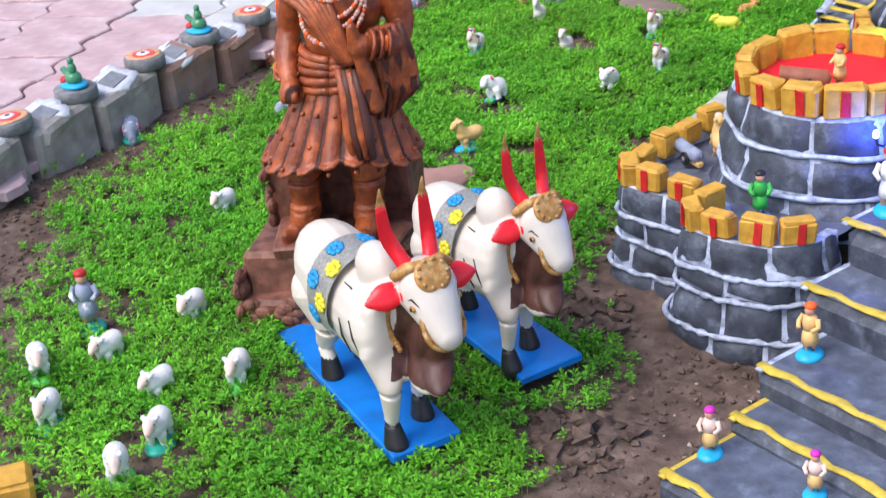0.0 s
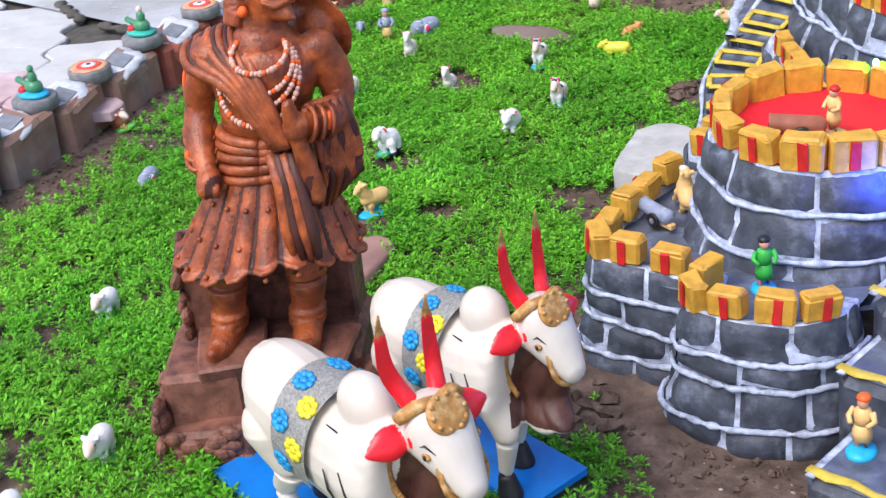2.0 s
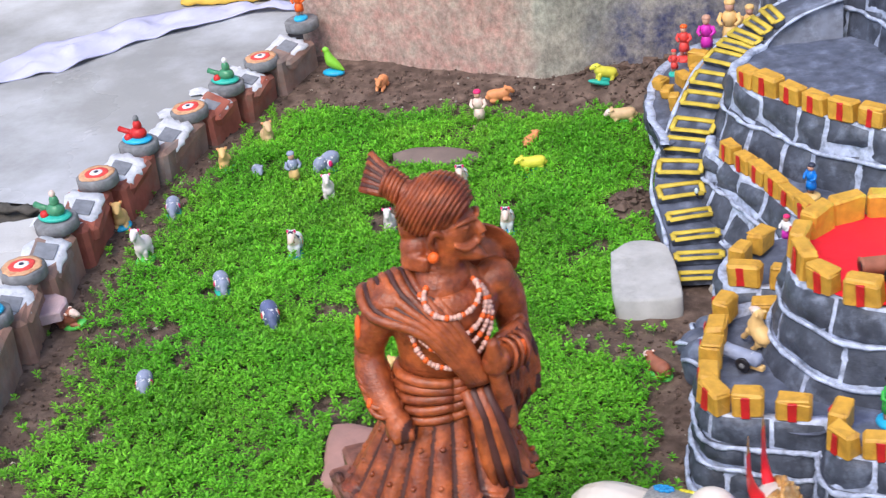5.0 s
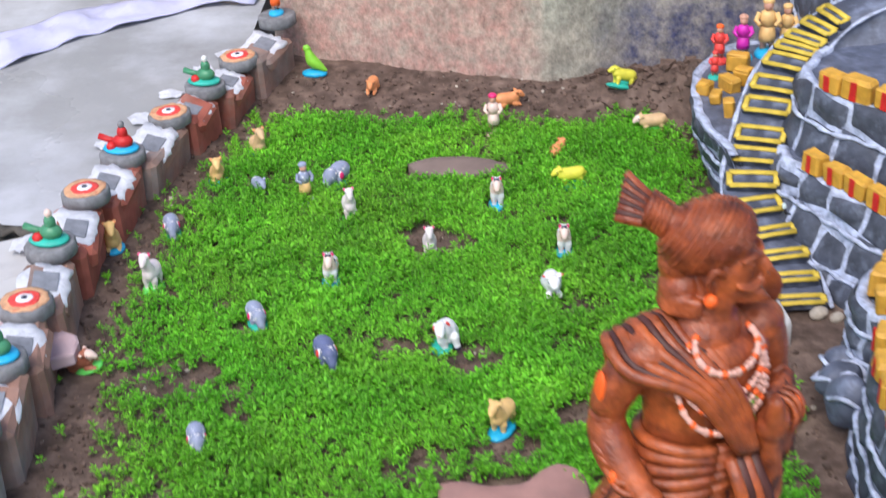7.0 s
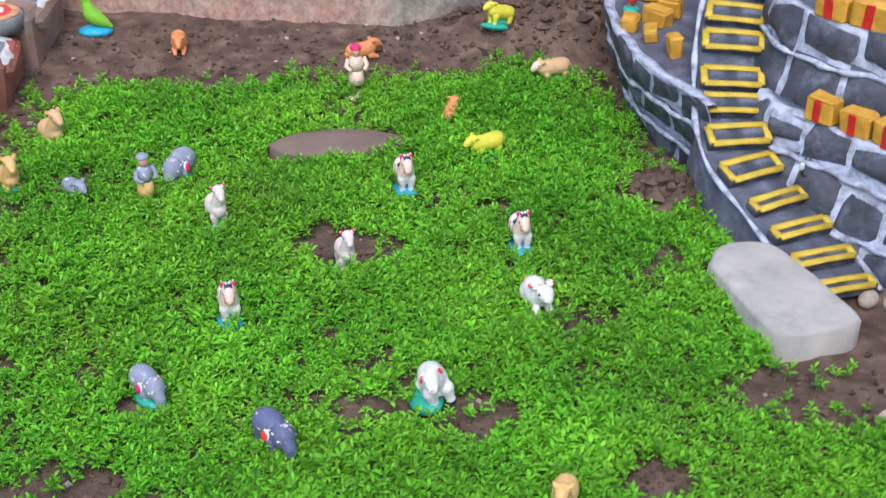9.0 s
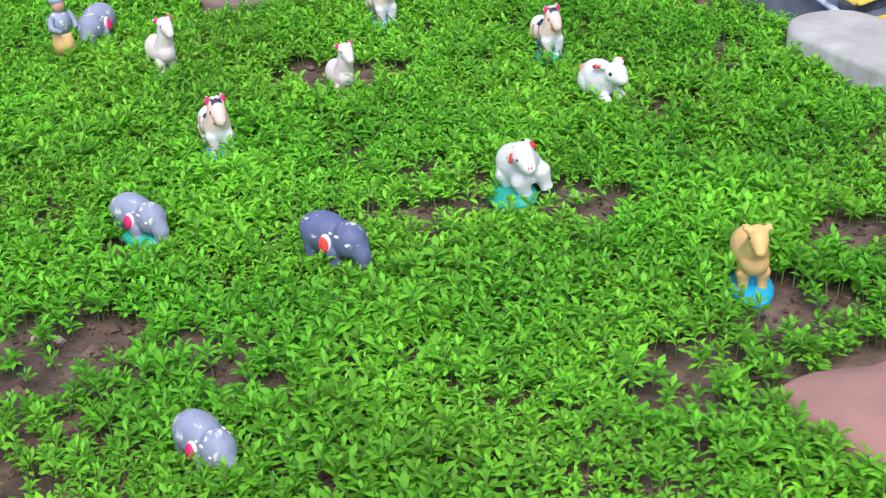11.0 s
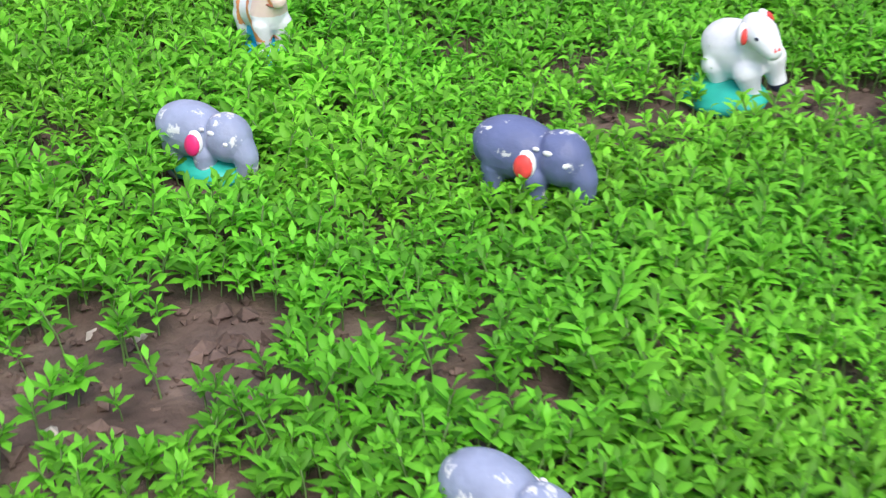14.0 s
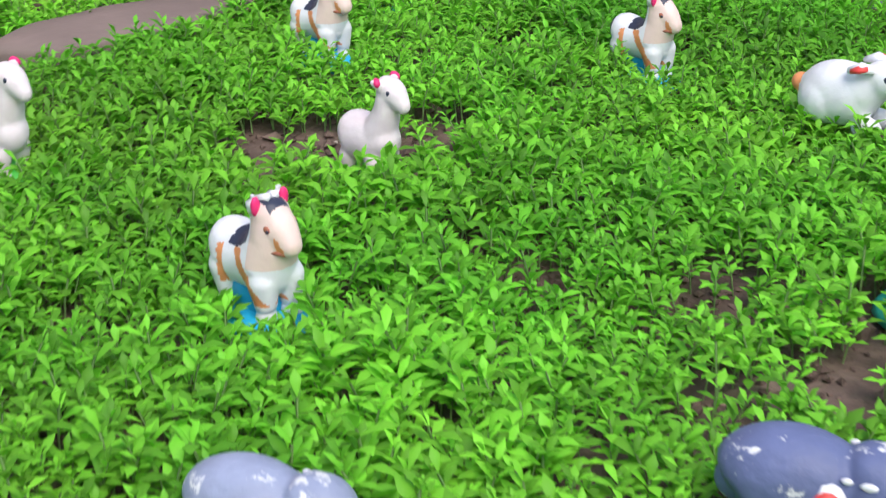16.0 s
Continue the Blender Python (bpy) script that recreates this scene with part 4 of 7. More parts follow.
    for y in (-1, 1):
        B.ball((0.026, 0.028 * y, 0.463), (0.022, 0.030, 0.024), s)
        B.ball((-0.004, 0.064 * y, 0.490), (0.026, 0.026, 0.023), s)
    # right arm with the fist at the hip, left arm bent to the hilt
    B.tube([(-0.004, -0.066, 0.488), (-0.014, -0.084, 0.455), (-0.018, -0.091, 0.418), (0.004, -0.084, 0.388), (0.034, -0.068, 0.362)], [0.025, 0.024, 0.020, 0.019, 0.014], s, 16)
    B.ball((0.043, -0.062, 0.350), (0.020, 0.016, 0.018), s)
    for k in range(4):
        B.tube([(0.047 + 0.002 * k, -0.073 + 0.007 * k, 0.352 - 0.001 * k), (0.059, -0.069 + 0.006 * k, 0.346), (0.057, -0.067 + 0.006 * k, 0.338)], [0.005, 0.005, 0.004], s, 7)
    B.tube([(-0.004, 0.066, 0.488), (-0.012, 0.084, 0.455), (-0.006, 0.092, 0.422), (0.028, 0.086, 0.412), (0.058, 0.060, 0.420)], [0.024, 0.023, 0.020, 0.018, 0.015], s, 16)
    B.ball((0.068, 0.050, 0.422), (0.018, 0.018, 0.017), s)
    B.tube([(0.080, 0.042, 0.452), (0.074, 0.046, 0.430), (0.062, 0.054, 0.392), (0.052, 0.066, 0.330)], [0.008, 0.011, 0.011, 0.014], s, 12)
    # cloth over the left forearm
    for k in range(6):
        y = 0.064 + 0.0072 * k
        B.tube([(0.040 - 0.005 * k, y - 0.004, 0.432), (0.040 - 0.006 * k, y + 0.008, 0.395), (0.030 - 0.004 * k, y + 0.010, 0.345), (0.026 - 0.004 * k, y, 0.285 + 0.008 * k)], [0.009, 0.008, 0.008, 0.005], s, 8)
    # shield on the back
    q = Vector((-0.80, 0.38, 0.36)).to_track_quat("Z", "Y").to_matrix()
    B.disc((-0.048, 0.052, 0.496), 0.056, 0.012, s, 40, q, 0.4)
    B.ball((-0.052, 0.056, 0.498), (0.038, 0.038, 0.028), s, q, 20, 12)
    B.ball((-0.006, -0.066, 0.494), (0.036, 0.032, 0.022), s)

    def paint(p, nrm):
        # shade put into the colour of faces that look down
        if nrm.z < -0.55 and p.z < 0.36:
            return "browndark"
        # pleat grooves darkened: crease shade and patina in one colour
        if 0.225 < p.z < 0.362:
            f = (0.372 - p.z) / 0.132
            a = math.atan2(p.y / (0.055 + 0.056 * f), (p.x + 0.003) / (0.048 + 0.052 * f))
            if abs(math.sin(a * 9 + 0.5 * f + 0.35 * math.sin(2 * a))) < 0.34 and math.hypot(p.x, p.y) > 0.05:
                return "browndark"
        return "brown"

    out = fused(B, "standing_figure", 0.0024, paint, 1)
    # folds of the shawl; every other strand is dark, painting in the shaded gaps
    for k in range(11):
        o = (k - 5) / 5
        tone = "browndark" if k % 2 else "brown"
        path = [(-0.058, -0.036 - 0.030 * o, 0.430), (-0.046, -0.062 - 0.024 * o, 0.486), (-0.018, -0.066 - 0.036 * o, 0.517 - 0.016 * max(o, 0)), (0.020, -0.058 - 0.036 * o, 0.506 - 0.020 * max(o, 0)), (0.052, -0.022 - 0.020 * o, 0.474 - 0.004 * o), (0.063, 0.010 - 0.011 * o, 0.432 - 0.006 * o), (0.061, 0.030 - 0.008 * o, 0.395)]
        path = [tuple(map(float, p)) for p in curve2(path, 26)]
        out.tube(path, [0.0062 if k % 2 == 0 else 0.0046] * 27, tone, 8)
    # belt
    for k in range(5):
        z = 0.352 + 0.0115 * k
        out.tube([(0.047 * math.cos(a) + 0.004, 0.058 * math.sin(a), z + 0.003 * math.sin(a * 2 + k)) for a in [math.tau * j / 36 for j in range(37)]], [0.0064] * 37, "brown", 8)
    # ridges of the hanging cloth, alternately darkened to paint in crease shade
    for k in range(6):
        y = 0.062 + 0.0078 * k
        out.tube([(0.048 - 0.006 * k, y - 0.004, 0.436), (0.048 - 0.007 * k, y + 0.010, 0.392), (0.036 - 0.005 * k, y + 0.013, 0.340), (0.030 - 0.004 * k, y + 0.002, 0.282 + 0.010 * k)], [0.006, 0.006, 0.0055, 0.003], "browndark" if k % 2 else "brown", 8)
    # folds below the belt knot; every other fold has crease shade in its colour
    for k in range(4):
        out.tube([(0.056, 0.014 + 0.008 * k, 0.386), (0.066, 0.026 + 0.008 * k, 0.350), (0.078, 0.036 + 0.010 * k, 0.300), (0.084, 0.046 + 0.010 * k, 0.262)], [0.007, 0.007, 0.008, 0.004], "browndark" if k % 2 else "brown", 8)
    # studs down the pleats
    for ring, f in ((0, 0.38), (1, 0.68), (2, 0.93)):
        for j in range(18):
            a = (j + 0.5) * math.pi / 9 - 0.5 * f / 9
            e = f**1.15
            p = Vector(((0.048 + 0.052 * e) * math.cos(a) * (1.02 + 0.05 * f), (0.055 + 0.056 * e) * math.sin(a) * (1.02 + 0.05 * f), 0.372 - 0.136 * f))
            out.ball(p, 0.0036, "brown", None, 7, 5)
    # bead necklaces
    for r, drop in ((0.034, 0.036), (0.042, 0.062), (0.046, 0.078), (0.050, 0.098)):
        n = int(24 + drop * 160)
        for j in range(n):
            a = -2.1 + 4.2 * j / (n - 1)
            f = (1 + math.cos(a)) / 2
            out.ball((0.012 + 0.046 * f**0.8 + 0.05 * (drop - 0.03) * f, r * math.sin(a), 0.520 - drop * f), 0.0034 if j % 3 else 0.0042, "bead" if j % 4 else "orange", None, 7, 5)
    # armlet, bracelets
    out.ball((-0.014, -0.106, 0.456), (0.011, 0.004, 0.018), "orange", None, 12, 7)
    for z, x in ((0.400, -0.006), (0.392, 0.001), (0.380, 0.014), (0.372, 0.022)):
        out.tube([(x + 0.019 * math.cos(a), -0.087 + 0.019 * math.sin(a) + (0.400 - z) * 0.45, z - 0.008 * math.cos(a)) for a in [math.tau * j / 18 for j in range(19)]], [0.0034] * 19, "brown", 6)
    out.ball((0.022, -0.094, 0.376), (0.007, 0.004, 0.007), "orange", None, 8, 5)
    out.ball((0.050, 0.088, 0.420), (0.008, 0.006, 0.012), "orange", None, 8, 5)
    for k in range(3):
        c, d = Vector((0.040 + 0.008 * k, 0.083 - 0.010 * k, 0.415 + 0.002 * k)), Vector((0.6, -0.78, 0.15)).normalized()
        u, w = d.orthogonal().normalized(), d.cross(d.orthogonal()).normalized()
        out.tube([c + 0.0195 * (math.cos(a) * u + math.sin(a) * w) for a in [math.tau * j / 18 for j in range(19)]], [0.003] * 19, "brown", 6)

    # ---- head, which looks to the figure's left ----
    H = Builder(True)
    H.tube([(-0.006, 0, 0.490), (-0.003, 0, 0.528), (0.002, 0, 0.556)], [0.046, 0.030, 0.028], s, 18)
    H.ball((-0.034, 0, 0.550), (0.026, 0.034, 0.024), s)
    H.ball((0.006, 0, 0.570), (0.036, 0.030, 0.041), s, None, 20, 14)
    H.ball((0.024, 0, 0.552), (0.017, 0.019, 0.017), s)
    H.tube([(0.026, 0, 0.546), (0.044, 0, 0.541), (0.058, 0, 0.538)], [0.016, 0.010, 0.002], s, 14)
    H.tube([(0.038, 0, 0.588), (0.0495, 0, 0.570), (0.043, 0, 0.563)], [0.004, 0.0065, 0.004], s, 10)
    for y in (-1, 1):
        H.tube([(0.046, 0.002 * y, 0.559), (0.038, 0.017 * y, 0.555), (0.026, 0.028 * y, 0.561)], [0.0048, 0.0042, 0.002], s, 8)
        H.tube([(0.042, 0.005 * y, 0.590), (0.037, 0.017 * y, 0.592), (0.026, 0.026 * y, 0.588)], [0.003, 0.0034, 0.002], s, 7)
        H.ball((0.035, 0.012 * y, 0.582), (0.004, 0.006, 0.0034), s, None, 10, 7)
        H.tube([(-0.002, 0.031 * y, 0.556), (-0.006, 0.036 * y, 0.568), (0.000, 0.036 * y, 0.582), (0.008, 0.032 * y, 0.576)], [0.004, 0.0045, 0.004, 0.003], s, 8)
    # turban, knot and the hair below it
    H.ball((-0.014, 0, 0.603), (0.052, 0.043, 0.037), s, pose(0, 0, 0, 0, -24, 0), 24, 16)
    H.ball((-0.040, 0, 0.578), (0.024, 0.030, 0.030), s)
    for k in range(3):
        H.tube([(-0.012, -0.034, 0.532 + 0.005 * k), (-0.040, -0.026, 0.531 + 0.006 * k), (-0.052, 0, 0.531 + 0.006 * k), (-0.040, 0.026, 0.531 + 0.006 * k), (-0.012, 0.034, 0.532 + 0.005 * k)], [0.006, 0.007, 0.007, 0.007, 0.006], s, 8)
    H.tube([(-0.046, 0, 0.612), (-0.062, 0, 0.622), (-0.070, 0, 0.626)], [0.018, 0.016, 0.012], s, 12)
    head = fused(H, "head", 0.0019, None, 1)
    c = Vector((-0.014, 0, 0.603))
    tilt = pose(0, 0, 0, 0, -24, 0).to_3x3()
    nrm = Vector((0.84, 0, -0.54))
    along = Vector((0.54, 0, 0.84))
    for k in range(17):
        d = -0.046 + 0.088 * k / 16
        pts = []
        for j in range(29):
            t = math.tau * j / 28
            ray = along * math.cos(t) + Vector((0, math.sin(t), 0))
            lo, hi = 0.0, 0.09
            for _ in range(18):
                m = (lo + hi) / 2
                p = tilt.transposed() @ (nrm * d + ray * m)
                inside = (p.x / 0.052) ** 2 + (p.y / 0.043) ** 2 + (p.z / 0.037) ** 2 < 1
                lo, hi = (m, hi) if inside else (lo, m)
            pts.append(c + nrm * d + ray * lo)
        if (pts[0] - pts[14]).length > 0.012:
            head.tube(pts, [0.0021 if k % 3 else 0.0029] * 29, "brown", 6)
    # plume blades; every other one coloured dark as the shade between blades
    for k in range(9):
        y = (k - 4) * 0.0040
        head.tube([(-0.062, y * 0.6, 0.620 + y * 0.4), (-0.076, y * 0.6, 0.627 + y * 0.7), (-0.090, y * 0.7, 0.634 + y * 0.95), (-0.104 + y * 0.25, y * 0.8, 0.641 + y * 1.2)], [0.0045, 0.0052, 0.0058, 0.0046], "browndark" if k % 2 else "brown", 7)
    for k in range(5):
        head.tube([(-0.056 - 0.0045 * k + 0.006 * math.cos(t), 0.0185 * math.sin(t), 0.617 + 0.0030 * k + 0.0165 * math.cos(t)) for t in [math.tau * j / 18 for j in range(19)]], [0.0030] * 19, "brown", 6)
    for y in (-1, 1):
        head.ball((0.000, 0.037 * y, 0.549), (0.0075, 0.0065, 0.0075), "orange", None, 12, 8)

    def lean(p, turn, low):
        cs, sn = math.cos(radians(turn)), math.sin(radians(turn))
        k = min(p[2] - 0.58, 0.0) if not low else -0.33
        if turn > -30:
            p = (p[0] * 0.88, p[1] * 0.88, 0.540 + (p[2] - 0.540) * 0.90)
        elif p[2] > 0.36 and not low:
            g = 1 - 0.07 * min((p[2] - 0.36) / 0.06, 1)
            p = (p[0] * g, p[1] * g, p[2])
        return (p[0] * cs - p[1] * sn + 0.125 * k, p[0] * sn + p[1] * cs + 0.05 * k, p[2])

    whole = Builder()
    for piece, turn in ((rock, -68), (out, -68), (head, -14)):
        base = len(whole.v)
        whole.v += [lean(p, turn, piece is rock) for p in piece.v]
        whole.f += [tuple(i + base for i in f) for f in piece.f]
        whole.m += [whole.slot(piece.names[m]) for m in piece.m]
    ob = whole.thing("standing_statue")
    hewn = whole.names.index("brownrock")
    for p in ob.data.polygons:
        if p.material_index == hewn:
            p.use_smooth = False
    return ob


statue = big_statue()
statue.matrix_world = pose(0.362, 0.508, gh(0.34, 0.5) - 0.004)
tagged(statue, "glossy brown clay statue on a rock base in the grass", "statue")


# ---- bulls on blue boards ----
def bull_mesh():
    """A painted toy ox facing +x with its head carried a little to its left, hooves on z = 0."""

    def remap(p):
        """Lengthens the trunk, and sets what lies ahead of the neck to the left."""
        x, y, z = p
        w = min(max((x - 0.060) / 0.045, 0), 1)
        w = w * w * (3 - 2 * w)
        bx, by = x * 1.32, y
        hx, hy = 0.103 + (x - 0.112) * 0.86, 0.028 + y
        low = min(max((z - 0.085) / 0.05, 0), 1)
        w *= low * low * (3 - 2 * low)
        return (bx * (1 - w) + hx * w, by * (1 - w) + hy * w, z)

    B = Builder(True)
    s = "cream"
    B.tube([(-0.135, 0, 0.150), (-0.115, 0, 0.158), (-0.06, 0, 0.152), (0.0, 0, 0.148), (0.05, 0, 0.152), (0.085, 0, 0.165)], [0.026, 0.051, 0.057, 0.057, 0.055, 0.040], s, 20, 1.12)
    B.ball((-0.098, 0, 0.168), (0.046, 0.048, 0.042), s)
    B.ball((0.026, 0, 0.219), (0.031, 0.026, 0.036), s, pose(0, 0, 0, 0, 14, 0))
    B.tube([(0.05, 0, 0.165), (0.09, 0, 0.185), (0.125, 0, 0.205)], [0.048, 0.040, 0.032], s, 16, 1.15)
    B.ball((0.062, 0, 0.135), (0.036, 0.042, 0.05), s)
    # head, long and lowered
    B.tube([(0.108, 0, 0.224), (0.130, 0, 0.220), (0.155, 0, 0.203), (0.178, 0, 0.184), (0.190, 0, 0.174)], [0.028, 0.037, 0.032, 0.023, 0.018], s, 20)
    B.ball((0.184, 0, 0.177), (0.018, 0.020, 0.016), s)
    B.ball((0.128, 0, 0.226), (0.026, 0.033, 0.020), s)
    for y in (-1, 1):
        B.ball((0.150, 0.022 * y, 0.207), (0.018, 0.010, 0.011), s)
    # dewlap
    B.tube([(0.140, 0, 0.186), (0.128, 0, 0.160), (0.112, 0, 0.132), (0.096, 0, 0.112), (0.082, 0, 0.100)], [0.030, 0.038, 0.038, 0.028, 0.012], s, 18, 0.72, (0, 1, 0))
    B.tube([(0.160, 0, 0.166), (0.148, 0, 0.145), (0.132, 0, 0.124), (0.112, 0, 0.104)], [0.014, 0.024, 0.028, 0.012], s, 14, 0.75, (0, 1, 0))
    # legs
    for x, y, kneex in ((0.062, -0.028, 0.066), (0.030, 0.030, 0.034), (-0.098, -0.030, -0.092), (-0.118, 0.030, -0.112)):
        rear = x < 0
        B.tube([(x, y, 0.13), (kneex + (0.010 if rear else 0.004), y, 0.085), (x + (-0.004 if rear else 0.004), y, 0.045), (x + 0.002, y, 0.030), (x + 0.006, y, 0.0)], [0.036 if rear else 0.028, 0.020 if rear else 0.0155, 0.0118 if rear else 0.0100, 0.0112 if rear else 0.0098, 0.0160], s, 16)
    for y in (-1, 1):
        B.tube([(0.116, 0.024 * y, 0.216), (0.113, 0.040 * y, 0.215), (0.111, 0.057 * y, 0.213), (0.110, 0.076 * y, 0.210)], [0.009, 0.018, 0.017, 0.003], s, 14, 0.5, (1, 0, 0.9))
    B.ball((0.118, 0, 0.240), (0.020, 0.026, 0.014), s)

    def paint(p, nrm):
        if p.z < 0.030:
            return "black"
        if p.x > 0.072 and p.z < 0.212 - max(0, p.x - 0.106) * 0.56 and p.x + (0.15 - p.z) * 0.40 > 0.080 and p.z > 0.102 and abs(p.y) < 0.036 and p.x < 0.172:
            return "dewlap"
        if abs(p.y) > 0.036 and p.z > 0.200 and p.x > 0.085 and (nrm.x > 0.0 or nrm.z < -0.2):
            return "bullred"
        return "cream"

    out = fused(B, "ox", 0.0020, paint, 4)
    pieces = []
    # horns
    for y in (-1, 1):
        horn = Builder()
        pieces.append(("horn", horn, None, "tall curved red horn with gold tip"))
        path = [(0.118, 0.013 * y, 0.236), (0.102, 0.021 * y, 0.258), (0.091, 0.027 * y, 0.288), (0.089, 0.028 * y, 0.326)]
        path = [(float(a), float(b), float(c)) for a, b, c in curve2(path, 10)]
        horn.tube(path, [0.0112 - 0.0006 * k for k in range(11)], "bullred", 14)
        tip = path[-1]
        for k in range(4):
            horn.disc((tip[0], tip[1], tip[2] + 0.004 * k - 0.004), 0.0055 - 0.0009 * k, 0.0042, "gold", 10)
        horn.tube([(tip[0], tip[1], tip[2] + 0.010), (tip[0] + 0.002, tip[1], tip[2] + 0.022)], [0.003, 0.001], "gold", 6)
    # saddle cloth with foil flowers
    vs, fs = [], []
    for i in range(9):
        x = -0.055 + 0.052 * i / 8
        for j in range(25):
            a = radians(-112 + 224 * j / 24)
            rr = 0.0625 + 0.0012
            vs.append((x, rr * math.sin(a) * 1.0, 0.151 + rr * 1.14 * math.cos(a)))
    fs = [(i * 25 + j, i * 25 + j + 1, i * 25 + j + 26, i * 25 + j + 25) for i in range(8) for j in range(24)]
    pieces.append(("saddle_cloth", Builder().add(vs, fs, "silver"), None, "beaded silver cloth"))
    for k, (x, a) in enumerate(((-0.040, -20), (-0.016, -38), (-0.042, -62), (-0.018, -78), (-0.04, -100), (-0.04, 20), (-0.016, 38), (-0.042, 62), (-0.018, 78))):
        a = radians(a)
        nv = Vector((0, math.sin(a), math.cos(a)))
        c = Vector((x, 0.064 * math.sin(a), 0.151 + 0.0725 * math.cos(a)))
        q = nv.to_track_quat("Z", "Y").to_matrix()
        tone = "gemyellow" if k in (1, 3, 6, 8) else "gemblue"
        flower = Builder()
        pieces.append(("foil_flower", flower, "saddle_cloth", "blue foil flower" if tone == "gemblue" else "yellow foil flower"))
        for j in range(8):
            w = math.tau * j / 8
            flower.ball(c + q @ Vector((0.0085 * math.cos(w), 0.0085 * math.sin(w), 0.0008)), (0.0050, 0.0050, 0.0024), tone, q, 6, 4)
        flower.ball(c, (0.005, 0.005, 0.0038), tone, q, 8, 5)
    # gold forehead plate, nose rope, neck chain
    plate = Builder()
    pieces.append(("forehead_plate", plate, None, "embossed gold plate"))
    q = Vector((0.75, 0, 0.66)).to_track_quat("Z", "Y").to_matrix()
    plate.disc((0.1535, 0, 0.2415), 0.0235, 0.008, "gold", 24, q, 0.3)
    for j in range(10):
        w = math.tau * j / 10
        plate.ball(Vector((0.1585, 0, 0.2460)) + q @ Vector((0.019 * math.cos(w), 0.019 * math.sin(w), 0.002)), 0.0030, "gold", None, 6, 4)
    for y in (-1, 1):
        for o in (0, 0.008):
            plate.tube([(0.145 - o, 0.004 * y, 0.253), (0.135 - o, 0.022 * y, 0.252 - o * 0.2), (0.121 - o, 0.038 * y, 0.238)], [0.006, 0.0068, 0.005], "gold", 8)
    band = Builder()
    pieces.append(("nose_band", band, None, "gold nose band"))
    for o in (0, 0.007):
        band.tube([(0.172 + o * 0.7 - 0.010 * math.sin(t), 0.0262 * math.cos(t), 0.189 - o + 0.0262 * math.sin(t)) for t in [math.tau * j / 20 for j in range(21)]], [0.0036] * 21, "gold", 6)
    for y in (-1, 1):
        ch = curve2([(0.098, 0.036 * y, 0.205), (0.094, 0.043 * y, 0.18), (0.096, 0.041 * y, 0.155), (0.106, 0.037 * y, 0.135)], 16)
        chain = Builder()
        pieces.append(("neck_chain", chain, None, "gold bead chain"))
        for p in ch:
            chain.ball(tuple(map(float, p)), 0.0042, "gold", None, 6, 4)
        eye = Builder()
        pieces.append(("eye", eye, None, "gold rimmed black eye under a painted brow"))
        eye.ball((0.157, 0.0306 * y, 0.209), (0.008, 0.004, 0.0045), "gold", None, 8, 5)
        eye.ball((0.158, 0.0336 * y, 0.209), (0.0034, 0.002, 0.0032), "black", None, 8, 5)
        eye.tube([(0.168, 0.0256 * y, 0.213), (0.156, 0.0310 * y, 0.221), (0.143, 0.0345 * y, 0.215)], [0.0009, 0.0013, 0.0008], "black", 5)
        pieces.append(("nostril", Builder().ball((0.197, 0.008 * y, 0.178), (0.003, 0.003, 0.003), "black", None, 6, 4), None, ""))
        for path in (((0.012, 0.040 * y, 0.205), (0.030, 0.030 * y, 0.190), (0.052, 0.040 * y, 0.188)), ((0.038, 0.054 * y, 0.17), (0.046, 0.056 * y, 0.15), (0.050, 0.052 * y, 0.13)), ((0.020, 0.058 * y, 0.165), (0.026, 0.060 * y, 0.145), (0.036, 0.056 * y, 0.125))):
            pieces.append(("painted_crease", Builder().tube(path, [0.0008, 0.0016, 0.0008], "black", 5), None, "thin black painted line"))
    tail = Builder()
    pieces.append(("tail", tail, None, ""))
    tail.tube([(-0.142, 0, 0.190), (-0.158, 0, 0.160), (-0.158, 0.004, 0.11), (-0.150, 0.006, 0.08)], [0.007, 0.006, 0.005, 0.004], "cream", 8)
    tail.tube([(-0.151, 0.006, 0.085), (-0.148, 0.007, 0.06), (-0.142, 0.006, 0.035)], [0.006, 0.010, 0.003], "dewlap", 8)
    pieces.append(("mouth", Builder().tube([(0.192, -0.010, 0.166), (0.199, 0, 0.163), (0.192, 0.010, 0.166)], [0.001, 0.0024, 0.001], "bullred", 6), None, "thin red painted mouth"))
    th = empty("toy_bull")
    made = {}
    for name, piece, over, label in [("body", out, None, ""), *pieces]:
        piece.v = [remap(p) for p in piece.v]
        made[name] = piece.thing(name, parent=made[over] if over else th)
        if label:
            tagged(made[name], label)
    return th


ox = bull_mesh()
tagged(ox, "cream painted toy bull with tall red horns and jewelled blanket", "bull figurine", "bulls on blue boards")
BULL_Z = gh(0.5, 0.3) + 0.020
ox.matrix_world = pose(0.578, 0.236, BULL_Z, 0, 0, -26.4) @ Matrix.Diagonal((0.96, 0.98, 1.0, 1))
copy_thing(ox, pose(0.619, 0.432, BULL_Z + 0.004, 0, 0, -20) @ Matrix.Diagonal((0.80, 0.94, 0.96, 1)))
